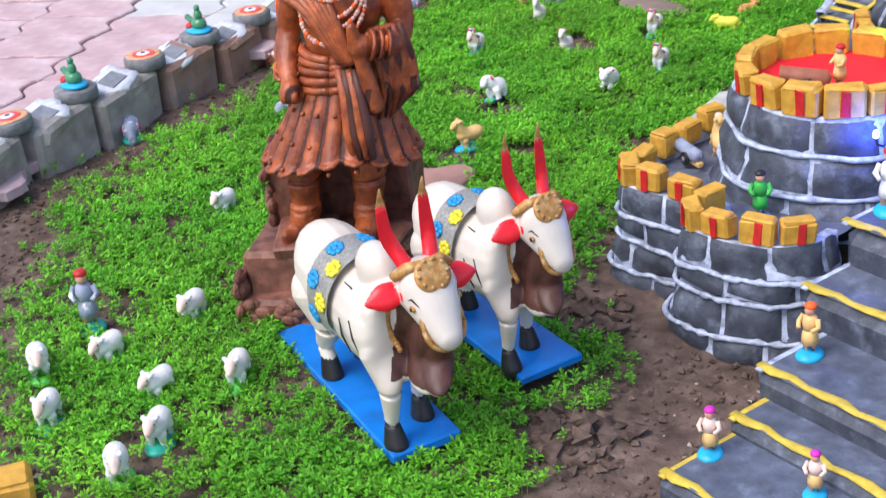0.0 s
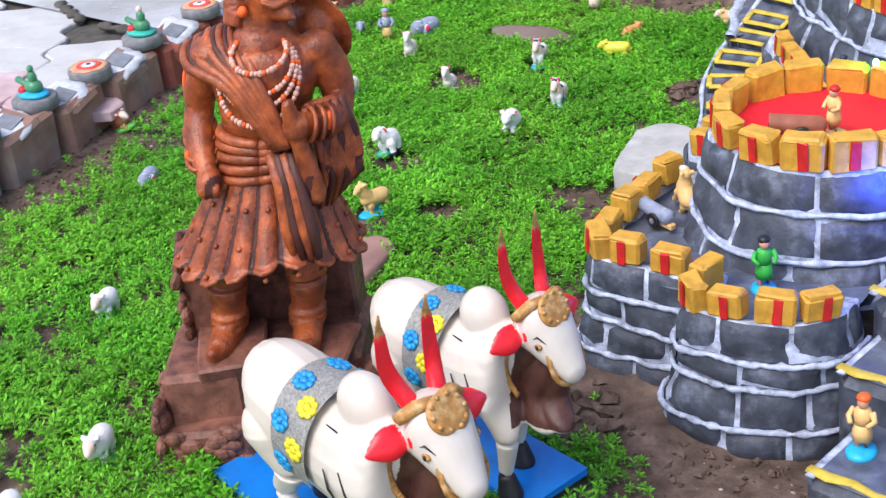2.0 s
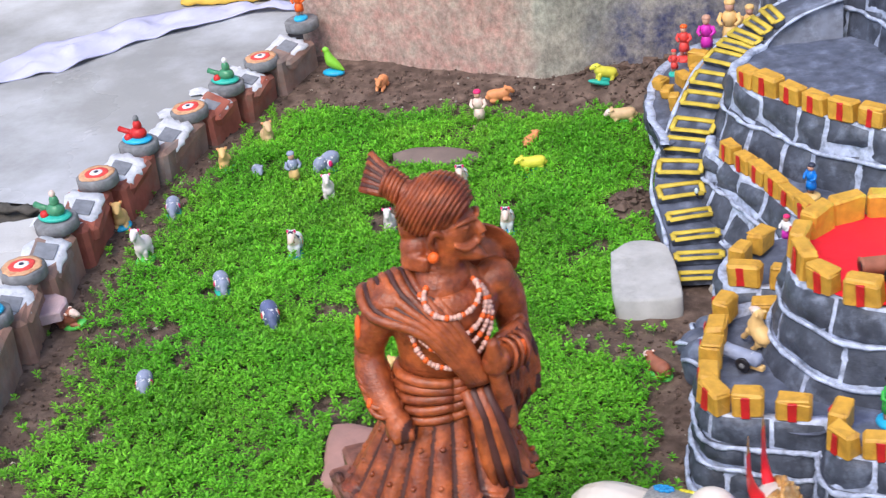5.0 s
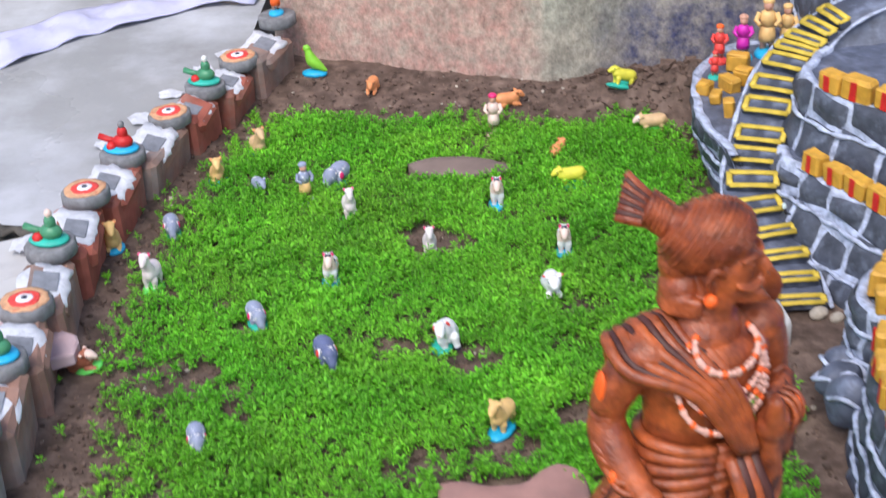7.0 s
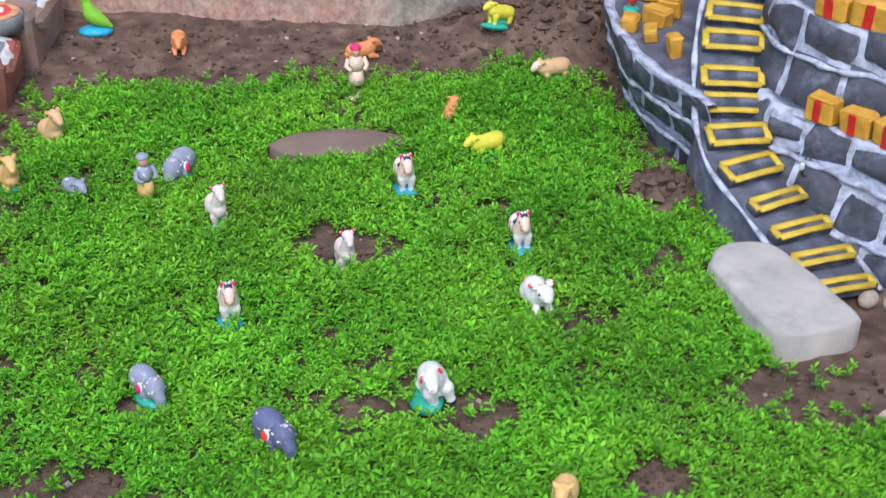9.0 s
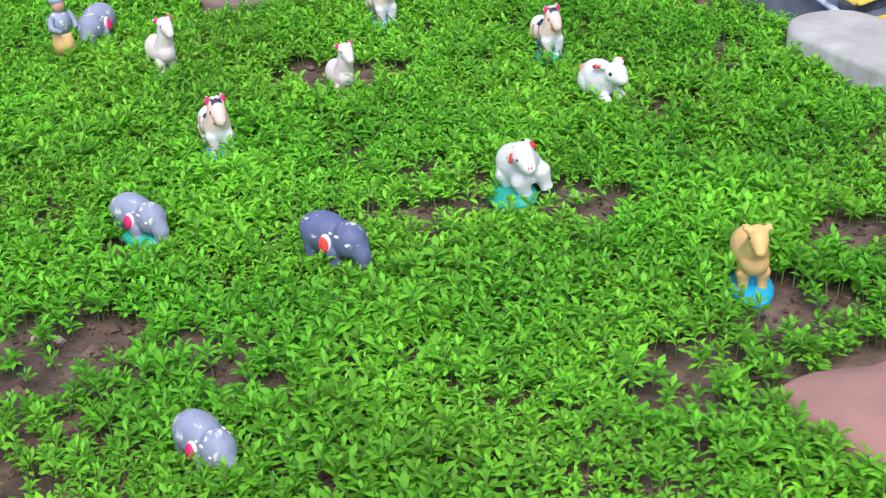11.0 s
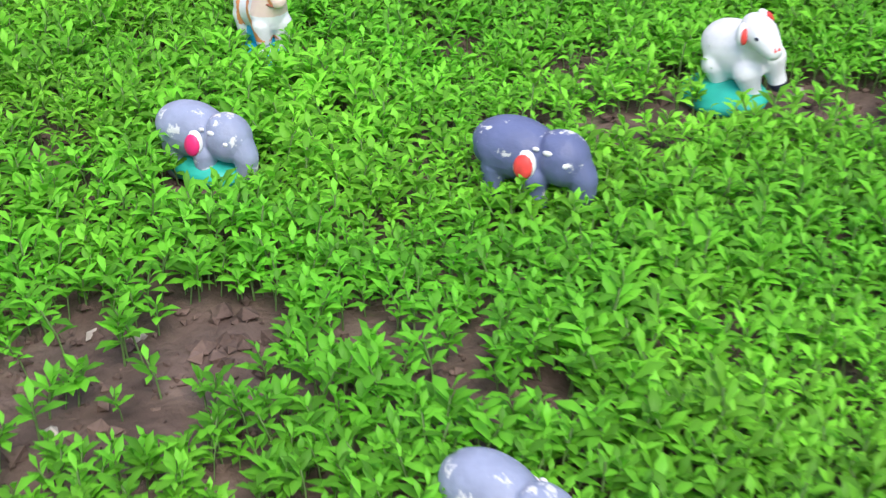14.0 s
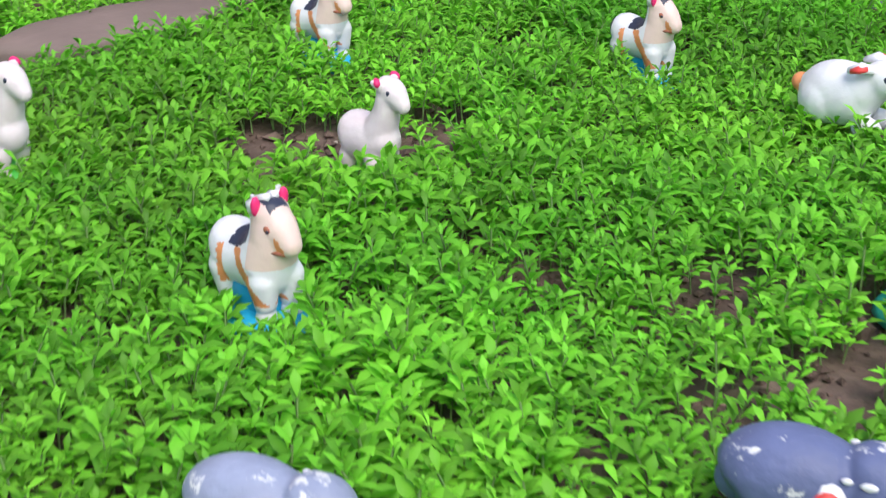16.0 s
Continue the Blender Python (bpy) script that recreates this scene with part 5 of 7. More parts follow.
for x, y, az in ((0.502, 0.276, -25.4), (0.542, 0.492, -23)):
    bo = Builder().block((0, 0, 0), (0.385, 0.098, 0.014), "board", None, 0.15, 0.001).thing("blue_board", smooth=False)
    bo.matrix_world = pose(x, y, BULL_Z - (0.0075 if y < 0.4 else 0.0035), 0, 0, az)
    tagged(bo, "bright blue painted wooden board under a toy bull", "board", "boards under the bulls")


# ---- small toy animals ----
def stand(out, material, rx, ry, z=0.006, c=(0, 0)):
    """The oval painted base of a toy."""
    out.ball((c[0], c[1], z * 0.3), (rx, ry, z), material, None, 18, 8)


def elephant(body, ear, base, name, label):
    B = Builder(True)
    B.tube([(-0.031, 0, 0.022), (-0.027, 0, 0.025), (-0.012, 0, 0.0275), (0.004, 0, 0.026), (0.012, 0, 0.024)], [0.009, 0.0165, 0.0185, 0.0155, 0.009], body, 16)
    B.ball((-0.014, 0, 0.031), (0.015, 0.013, 0.015), body)
    B.ball((0.0185, 0, 0.0285), (0.0160, 0.0150, 0.0165), body)
    B.ball((0.0155, 0, 0.0375), (0.0105, 0.0115, 0.0070), body)
    B.tube([(0.0255, 0, 0.026), (0.0310, 0, 0.019), (0.0318, 0, 0.011), (0.0300, 0, 0.004)], [0.0105, 0.0088, 0.0074, 0.0062], body, 10)
    for x in (-0.021, 0.005):
        for y in (-0.009, 0.009):
            B.tube([(x, y, 0.018), (x, y, 0.008), (x + 0.001, y, 0.0)], [0.0085, 0.0072, 0.0076], body, 10)
    out = fused(B, name, 0.00115, None, 7)
    for y in (-1, 1):
        out.ball((0.0255, 0.0122 * y, 0.0305), (0.0024, 0.0014, 0.0018), "white", None, 8, 5)
        out.ball((0.0150, 0.0128 * y, 0.0358), (0.0034, 0.0012, 0.0017), "white", None, 8, 5)
        out.ball((0.0075, 0.0128 * y, 0.0368), (0.0022, 0.0012, 0.0013), "white", None, 8, 5)
    ob = out.thing(name)
    for y in (-1, 1):
        q = Vector((0.10, y, 0.22)).to_track_quat("Z", "Y").to_matrix()
        flap = Builder().ball((0.0015, 0.0150 * y, 0.0268), (0.0074, 0.0092, 0.0030), "white", q, 14, 6).thing("ear", parent=ob)
        Builder().ball((0.0018, 0.0168 * y, 0.0260), (0.0060, 0.0076, 0.0026), ear, q, 14, 6).thing("inner_ear", parent=flap)
    if base:
        foot = Builder()
        stand(foot, base, 0.034, 0.021, 0.010)
        foot.block((-0.004, 0, 0.010), (0.030, 0.020, 0.018), base, None, 0.3)
        foot.thing("base", parent=ob)
    return tagged(ob, label, "elephant figurine")


def horse(name, label):
    B = Builder(True)
    s = "white"
    B.tube([(-0.026, 0, 0.031), (-0.021, 0, 0.034), (-0.006, 0, 0.033), (0.007, 0, 0.035), (0.013, 0, 0.038)], [0.008, 0.0142, 0.0134, 0.0146, 0.011], s, 14, 1.1)
    B.ball((-0.018, 0, 0.037), (0.0125, 0.0125, 0.0125), s)
    B.tube([(0.006, 0, 0.036), (0.011, 0, 0.047), (0.012, 0, 0.057)], [0.0152, 0.0122, 0.0104], s, 12, 1.0)
    B.ball((0.011, 0, 0.060), (0.0102, 0.0098, 0.0092), s)
    B.tube([(0.012, 0, 0.059), (0.0180, 0, 0.0545), (0.0240, 0, 0.0485)], [0.0090, 0.0086, 0.0066], s, 12)
    for x, y in ((0.010, -0.007), (0.012, 0.007), (-0.020, -0.007), (-0.018, 0.007)):
        B.tube([(x, y, 0.028), (x + 0.001, y, 0.014), (x, y, 0.0)], [0.0084, 0.0056, 0.0060], s, 8)

    def paint(p, n):
        if (p.x < 0.0035 + (p.z - 0.045) * 0.10 and p.z > 0.042 and p.x > -0.010 and abs(p.y) < 0.0105) or (0.004 < p.x < 0.0185 and p.z > 0.0585 + max(0, 0.014 - p.x) * 0.5 and abs(p.y) < 0.0056):
            return "navy"
        if p.x > 0.0215 and p.z > 0.040 and n.x < 0.35:
            return "peach"
        if p.x > 0.007 and p.z > 0.036:
            return "offwhite"
        if abs(p.x - 0.0055 + (p.z - 0.03) * 0.62) < 0.0034 and 0.017 < p.z < 0.043:
            return "peach"
        if abs(p.x + 0.0145) < 0.0020 and 0.022 < p.z < 0.042:
            return "peach"
        if p.x < -0.0265 and p.z > 0.036:
            return "navy"
        return "white"

    out = fused(B, name, 0.0011, paint, 6)
    for y in (-1, 1):
        out.ball((0.0178, 0.0082 * y, 0.0565), (0.0024, 0.0012, 0.0020), "rust", None, 8, 5)
        out.ball((0.0188, 0.0086 * y, 0.0562), (0.0012, 0.0008, 0.0011), "navy", None, 8, 5)
        out.tube([(0.0180, 0.0076 * y, 0.0455), (0.0255, 0.0040 * y, 0.0450)], [0.0012, 0.0012], "rust", 5)
        out.tube([(0.006, 0.0040 * y, 0.0675), (0.0135, 0.0018 * y, 0.0695)], [0.0016, 0.0022], "white", 7)
    out.v = [(x * 0.94, y * 0.94, z * 0.98) for x, y, z in out.v]
    ob = out.thing(name)
    for y in (-1, 1):
        flap = Builder().tube([(0.0075, 0.0060 * y, 0.0610), (0.0078, 0.0076 * y, 0.0660), (0.0080, 0.0074 * y, 0.0695)], [0.0040, 0.0034, 0.0014], "white", 10, 0.7).thing("ear", parent=ob)
        Builder().ball((0.0105, 0.0080 * y, 0.0650), (0.0016, 0.0026, 0.0048), "pink", None, 10, 6).thing("inner_ear", parent=flap)
    foot = Builder()
    stand(foot, "cyan", 0.030, 0.019, 0.008)
    foot.block((-0.004, 0, 0.012), (0.028, 0.016, 0.026), "cyan", None, 0.3)
    foot.thing("base", parent=ob)
    return tagged(ob, label, "horse figurine")


def grazer(name, label, body, base, neck=0.5, lying=False, ears="pink", face=None, category="sheep figurine", long=1.0):
    """A sheep, goat or calf; neck lifts the head; face is the colour of the muzzle."""
    B = Builder(True)
    h = 0.009 if lying else 0.021
    B.tube([(-0.021 * long, 0, h + 0.005), (-0.016 * long, 0, h + 0.008), (0, 0, h + 0.008), (0.012 * long, 0, h + 0.009)], [0.007, 0.0130, 0.0132, 0.0110], body, 14)
    hz, hx = h + 0.012 + 0.022 * neck, 0.013 * long + 0.005
    B.tube([(0.006 * long, 0, h + 0.010), (hx - 0.004, 0, (h + 0.012 + hz) / 2), (hx - 0.001, 0, hz)], [0.0120, 0.0092, 0.0078], body, 12)
    B.tube([(hx - 0.003, 0, hz + 0.003), (hx + 0.005, 0, hz + 0.001), (hx + 0.012, 0, hz - 0.004)], [0.0070, 0.0074, 0.0046], body, 10)
    for y in (-1, 1):
        B.tube([(hx - 0.002, 0.006 * y, hz + 0.006), (hx - 0.005, 0.0095 * y, hz + 0.008)], [0.0034, 0.0020], body, 7)
    if not lying:
        for x in (-0.015 * long, 0.009 * long):
            for y in (-0.007, 0.007):
                B.tube([(x, y, 0.020), (x, y, 0.010), (x + 0.001, y, 0)], [0.0064, 0.0042, 0.0048], body, 8)
    else:
        for y in (-1, 1):
            B.tube([(0.009 * long, 0.008 * y, 0.008), (0.020 * long, 0.007 * y, 0.003)], [0.0056, 0.0036], body, 8)
            B.ball((-0.012 * long, 0.009 * y, 0.007), (0.010, 0.006, 0.007), body)
    B.tube([(-0.020 * long, 0, h + 0.010), (-0.026 * long, 0, h + 0.006)], [0.0036, 0.0022], body, 6)

    def paint(p, n):
        if face and p.x > hx + 0.003 and p.z > hz - 0.008:
            return face
        return body

    out = fused(B, name, 0.0011, paint, 6)
    for y in (-1, 1):
        out.ball((hx + 0.005, 0.0066 * y, hz + 0.003), (0.0016, 0.0010, 0.0015), "navy", None, 6, 4)
    tall = (0.86, 1.0, 1.16) if neck >= 1.0 and not lying else (1.0, 1.0, 1.0)
    fit_size = lambda b: [(x * tall[0], y * tall[1], z * tall[2]) for x, y, z in b.v]
    out.v = fit_size(out)
    ob = out.thing(name)
    for y in (-1, 1):
        flap = Builder().ball((hx - 0.003, 0.0080 * y, hz + 0.0078), (0.0036, 0.0024, 0.0022), ears, pose(0, 0, 0, 0, 20, 25 * y), 9, 6)
        flap.v = fit_size(flap)
        flap.thing("ear", parent=ob)
    if base:
        foot = Builder()
        stand(foot, base, 0.025 * long + 0.003, 0.018, 0.007)
        if not lying:
            foot.block((-0.003 * long, 0, 0.009), (0.022 * long, 0.014, 0.018), base, None, 0.3)
        foot.v = fit_size(foot)
        foot.thing("base", parent=ob)
    return tagged(ob, label, category)


def rabbit(name, label):
    B = Builder(True)
    s = "white"
    B.ball((-0.008, 0, 0.018), (0.021, 0.0145, 0.0165), s)
    B.ball((-0.015, 0, 0.015), (0.014, 0.0155, 0.014), s)
    B.ball((0.014, 0, 0.029), (0.0115, 0.0100, 0.0095), s)
    B.ball((0.022, 0, 0.026), (0.0065, 0.0060, 0.0055), s)
    B.tube([(0.004, 0, 0.022), (0.012, 0, 0.028)], [0.012, 0.009], s)
    for y in (-1, 1):
        B.ball((0.010, 0.008 * y, 0.005), (0.008, 0.005, 0.006), s)
    B.ball((-0.029, 0, 0.020), (0.005, 0.005, 0.005), s)
    out = fused(B, name, 0.0011, lambda p, n: "peach" if p.x < -0.0275 else "white", 6)
    for y in (-1, 1):
        out.ball((0.0175, 0.0082 * y, 0.031), (0.0024, 0.0014, 0.0020), "navy", None, 8, 5)
    ob = out.thing(name)
    for y in (-1, 1):
        flap = Builder().tube([(0.011, 0.0080 * y, 0.0350), (0.005, 0.0100 * y, 0.0358), (-0.001, 0.0108 * y, 0.0335)], [0.0030, 0.0046, 0.0026], "white", 10, 0.6).thing("ear", parent=ob)
        Builder().tube([(0.0085, 0.0108 * y, 0.0360), (0.005, 0.0126 * y, 0.0356), (0.001, 0.0128 * y, 0.0342)], [0.0022, 0.0034, 0.0020], "coral", 8, 0.6).thing("inner_ear", parent=flap)
    return tagged(ob, label, "rabbit figurine")


def perched_bird(name, label, body, base):
    B = Builder(True)
    B.tube([(-0.030, 0, 0.010), (-0.018, 0, 0.018), (-0.002, 0, 0.030), (0.004, 0, 0.046), (0.006, 0, 0.054)], [0.003, 0.009, 0.013, 0.009, 0.007], body, 12)
    B.ball((0.008, 0, 0.058), (0.0085, 0.0075, 0.0080), body)
    out = fused(B, name, 0.0012, None, 7)
    out.tube([(0.014, 0, 0.058), (0.019, 0, 0.054)], [0.003, 0.0008], "coral", 7)
    for y in (-1, 1):
        out.ball((0.011, 0.006 * y, 0.060), 0.0013, "navy", None, 6, 4)
    stand(out, base, 0.028, 0.018, 0.009, (-0.004, 0))
    return tagged(out.thing(name), label, "bird figurine")


def lay(ob, x, y, az, scale=1.0, z=None, tilt=(0, 0)):
    """Sets a toy down at its place; a toy already set down is copied."""
    zz = soil_height(x, y) + 0.002 if z is None else z
    m = pose(x, y, zz, tilt[0], tilt[1], az) @ Matrix.Scale(scale, 4)
    if ob.get("placed"):
        return copy_thing(ob, m @ Matrix.Scale(1 / ob.scale[0], 4))
    ob["placed"] = 1
    ob.matrix_world = m
    return ob


ele_dark = elephant("ele", "coral", None, "toy_elephant", "dark slate grey toy elephant with red ears in the cress")
ele_light = elephant("elelight", "pink", "teal", "toy_elephant", "light grey toy elephant with pink ears on teal base")
def white_calf():
    B = Builder(True)
    B.tube([(-0.022, 0.004, 0.022), (-0.016, 0.004, 0.026), (0.000, 0.004, 0.028), (0.012, 0.004, 0.031)], [0.011, 0.0178, 0.0180, 0.0150], "white", 16, 1.1)
    B.tube([(0.008, 0.004, 0.034), (0.016, 0.002, 0.043), (0.019, 0.000, 0.050)], [0.0140, 0.0112, 0.0098], "white", 14)
    B.tube([(0.016, 0.000, 0.052), (0.024, -0.003, 0.050), (0.033, -0.006, 0.043)], [0.0098, 0.0104, 0.0070], "white", 14)
    for x, y in ((-0.014, -0.009), (-0.012, 0.014), (0.011, -0.008), (0.014, 0.013)):
        B.tube([(x, y, 0.022), (x + 0.001, y, 0.010), (x + 0.002, y, 0.002)], [0.0098, 0.0066, 0.0064], "white", 10)
    out = fused(B, "toy_calf", 0.0012, lambda p, n: "navy" if p.z < 0.0045 else "white", 6)
    out.ball((0.0345, -0.0062, 0.0440), (0.0050, 0.0056, 0.0046), "coral", None, 10, 7)
    for y in (-1, 1):
        out.ball((0.027, -0.003 + 0.0088 * y, 0.0525), (0.0018, 0.0010, 0.0016), "navy", None, 8, 5)
    ob = out.thing("toy_calf")
    for y in (-1, 1):
        flap = Builder().ball((0.015, 0.0112 * y, 0.0530), (0.0040, 0.0034, 0.0074), "white", pose(0, 0, 0, 24 * y, 0, 0), 12, 8).thing("ear", parent=ob)
        Builder().ball((0.0178, 0.0124 * y, 0.0525), (0.0022, 0.0024, 0.0054), "coral", pose(0, 0, 0, 24 * y, 0, 0), 12, 8).thing("inner_ear", parent=flap)
    foot = Builder()
    stand(foot, "teal", 0.034, 0.022, 0.009, (-0.008, -0.013))
    foot.thing("base", parent=ob)
    return tagged(ob, "white toy calf with red ears on a tilted teal base", "calf figurine")


ele_white = white_calf()
lay(ele_dark, -0.121, 1.182, -66, 0.87, gh(-0.13, 1.18) + 0.005)
lay(ele_light, -0.245, 1.296, -66, 0.79, gh(-0.25, 1.29) + 0.003)
lay(ele_white, 0.066, 1.224, -84, 0.90, gh(0.06, 1.21) + 0.008, (16, -4))
lay(ele_light, -0.284, 0.976, -75, 0.76)
lay(ele_light, -0.478, 0.741, -40, 1.0)
lay(ele_light, -0.444, 1.607, -75, 0.8)
lay(ele_light, -0.168, 1.812, -120, 0.95)
pony = horse("toy_horse", "white toy horse with orange harness and blue base")
lay(pony, -0.140, 1.436, -90, 0.90, gh(-0.13, 1.45) + 0.001)
lay(pony, 0.256, 1.540, -90, 0.90)
lay(pony, 0.140, 1.722, -88, 0.92)
doe = grazer("toy_goat", "pinkish white toy goat with raised head in the cress", "palepink", "lime", 1.0, False, "pink", None, "goat figurine")
lay(doe, -0.129, 1.671, -76, 0.96, gh(-0.13, 1.69) - 0.005)
lay(doe, 0.022, 1.546, -84, 0.92, gh(0.02, 1.53) - 0.016)
lay(doe, -0.438, 1.414, -100, 1.05)
hare = rabbit("toy_rabbit", "white toy rabbit with red ears in the cress")
lay(hare, 0.230, 1.376, -82, 1.12, gh(0.23, 1.37) + 0.010)
fawn = grazer("toy_deer", "tan yellow toy deer on a bright blue base", "tan", "cyan", 0.9, False, "tan", None, "deer figurine", 1.2)
lay(fawn, 0.145, 1.018, -116, 1.0)
lamb = grazer("toy_sheep", "white toy sheep on a green base on sparse cress", "white", "lime", 0.25, False, "white", "offwhite")
for x, y, az, s in ((0.157, 0.290, -70, 1.15), (0.134, 0.143, -80, 1.1), (0.083, 0.060, -35, 1.15), (0.273, 0.112, -85, 1.05), (0.343, 0.196, -60, 1.15), (0.379, -0.055, -40, 1.15), (-0.064, 0.582, -78, 1.05)):
    tagged(lay(lamb, x, y, az, s), group="flock of toy sheep")
lambt = grazer("toy_sheep", "white toy sheep on a teal base on bare soil", "white", "teal", 0.3, False, "white", "offwhite")
for x, y, az in ((0.186, -0.010, -55), (0.354, 0.036, -60)):
    tagged(lay(lambt, x, y, az, 1.15), group="flock of toy sheep")
cub = grazer("toy_tiger", "lemon yellow toy tiger on a teal base", "lemon", "teal", 0.15, False, "lemon", None, "tiger figurine", 1.35)
lay(cub, 0.277, 1.793, -165, 0.95)
lay(cub, 0.402, 2.172, -160, 0.95, None, (10, -18))
calf = grazer("toy_calf", "buff toy calf on a green base near the mound", "buff", "lime", 0.1, False, "buff", "offwhite", "calf figurine", 1.35)
lay(calf, 0.452, 2.02, -170, 1.0)
lion = grazer("toy_lion", "orange brown toy lion crouching in the cress", "peach", None, 0.15, True, "peach", None, "lion figurine", 1.2)
lay(lion, 0.261, 1.936, 60, 0.9)
lay(lion, 0.165, 2.155, 15, 1.0)
lay(lion, -0.129, 2.240, -95, 0.95)
hound = grazer("toy_dog", "orange toy dog sitting on a blue base by the kerb", "tan", "cyan", 1.0, True, "peach", None, "dog figurine", 0.75)
lay(hound, -0.541, 1.558, -70, 1.2)
lay(hound, -0.398, 1.825, -75, 1.1)
hound2 = grazer("toy_dog", "orange toy dog sitting on a teal base", "buff", "teal", 1.0, True, "peach", None, "dog figurine", 0.75)
lay(hound2, -0.340, 1.965, -60, 1.15)
badger = grazer("toy_goat", "small grey toy goat in the cress", "elelight", None, 0.3, True, "elelight", None, "goat figurine")
lay(badger, -0.312, 1.785, -60, 0.9)
fox = grazer("toy_cow", "rust brown toy cow tipped over on a green base", "rust", "lime", 0.25, True, "offwhite", "offwhite", "cow figurine", 1.2)
lay(fox, -0.495, 1.182, -20, 1.05, None, (20, -16))
lay(fox, 0.557, 1.06, 128, 0.95, None, (-10, 0))
parrot = perched_bird("toy_parrot", "lime green toy parrot on a blue base", "apple", "cyan")
lay(parrot, -0.265, 2.305, 170, 1.05)


# ---- small toy people, kept plain ----
def doll(name, label, robe, top, hat, base, h=0.07, arms=None, category="figurine"):
    """A plain standing figurine: base, robe, head and hat in one mesh."""
    out = Builder()
    stand(out, base, 0.20 * h + 0.004, 0.17 * h + 0.003, 0.10 * h)
    k = h / 0.07
    for y in (-0.0042, 0.0042):
        out.tube([(0, y * k, 0.003 * k), (0, y * k, 0.016 * k), (0, y * 0.9 * k, 0.028 * k)], [0.0036 * k, 0.0038 * k, 0.0050 * k], "skin", 8)
    out.tube([(0, 0, 0.018 * k), (0, 0, 0.026 * k), (0, 0, 0.036 * k)], [0.0095 * k, 0.0092 * k, 0.0072 * k], robe, 12)
    out.tube([(0, 0, 0.034 * k), (0, 0, 0.044 * k), (0, 0, 0.050 * k), (0, 0, 0.053 * k)], [0.0074 * k, 0.0088 * k, 0.0074 * k, 0.0030 * k], top, 12)
    for y in (-1, 1):
        out.tube([(0, 0.0085 * y * k, 0.049 * k), (0.003 * k, 0.0125 * y * k, 0.041 * k), (0.010 * k, 0.008 * y * k, 0.038 * k)], [0.0034 * k, 0.0030 * k, 0.0024 * k], arms or top, 8)
    out.ball((0.001 * k, 0, 0.058 * k), (0.0058 * k, 0.0056 * k, 0.0064 * k), "skin", None, 12, 8)
    out.ball((-0.0006 * k, 0, 0.0625 * k), (0.0070 * k, 0.0068 * k, 0.0045 * k), hat, None, 12, 8)
    ob = out.thing(name)
    return tagged(ob, label, category)


lay(doll("toy_figurine", "green plain toy figurine on the turret floor", "green", "green", "black", "cyan", 0.080), 0.872, 0.727, -60, 1, 0.134)
lay(doll("toy_figurine", "orange and ochre plain toy figurine on a blue base", "tan", "tan", "orange", "cyan", 0.078), 1.034, 0.530, -100, 1.05, 0.064)
lay(doll("toy_figurine", "plain toy figurine with magenta hat on a blue base", "tan", "offwhite", "magenta", "cyan", 0.066), 0.988, 0.350, -80, 1.1, 0.010)
lay(doll("toy_figurine", "plain toy figurine with magenta hat on the lowest step", "tan", "offwhite", "magenta", "cyan", 0.066), 1.128, 0.335, -80, 1, 0.010)
lay(doll("toy_figurine", "white robed plain toy figurine with red cap and sash", "white", "white", "redpaint", "cyan", 0.100), 1.048, 0.742, -75, 1, 0.174)
lay(doll("toy_figurine", "buff plain toy figurine beside the tower cannon", "tan", "tan", "redpaint", "tan", 0.072), 0.915, 0.890, -130, 1, 0.275)
lay(doll("toy_figurine", "grey plain toy shepherd with red cap in thin cress", "elelight", "elelight", "redpaint", "teal", 0.098), 0.042, 0.190, -50, 1.1)
lay(doll("toy_figurine", "plain toy figurine with pink head cover in the cress", "offwhite", "offwhite", "pink", "offwhite", 0.095), 0.134, 2.045, -90, 1)
lay(doll("toy_figurine", "zebra grey and yellow plain toy figurine in the cress", "tan", "elelight", "elelight", "elelight", 0.080), -0.217, 1.735, -60, 1.1)
for x, y, z, top, hat, base, h, lab in ((0.592, 2.075, 0.112, "coral", "orange", "coral", 0.085, "red plain toy figurine on the fort platform"), (0.640, 2.085, 0.112, "magenta", "skin", "cyan", 0.100, "pink plain toy figurine on a blue base"), (0.690, 2.10, 0.112, "tan", "tan", "cyan", 0.130, "ochre yellow plain toy figurine on a blue base"), (0.732, 2.115, 0.112, "tan", "tan", "cyan", 0.108, "ochre yellow plain toy figurine on the fort platform"), (0.572, 1.995, 0.112, "coral", "coral", "teal", 0.06, "salmon red plain toy figurine at the platform edge")):
    lay(doll("toy_figurine", lab, top, top, hat, base, h), x, y, -100, 1, z)
lay(doll("toy_figurine", "deep blue plain toy figurine seated on the terrace", "board", "board", "navy", "tan", 0.07), 0.815, 1.40, -140, 1, 0.12)
lay(doll("toy_figurine", "pink plain toy figurine on the fort terrace", "magenta", "white", "pink", "cyan", 0.06), 0.765, 1.235, -140, 1, 0.12)


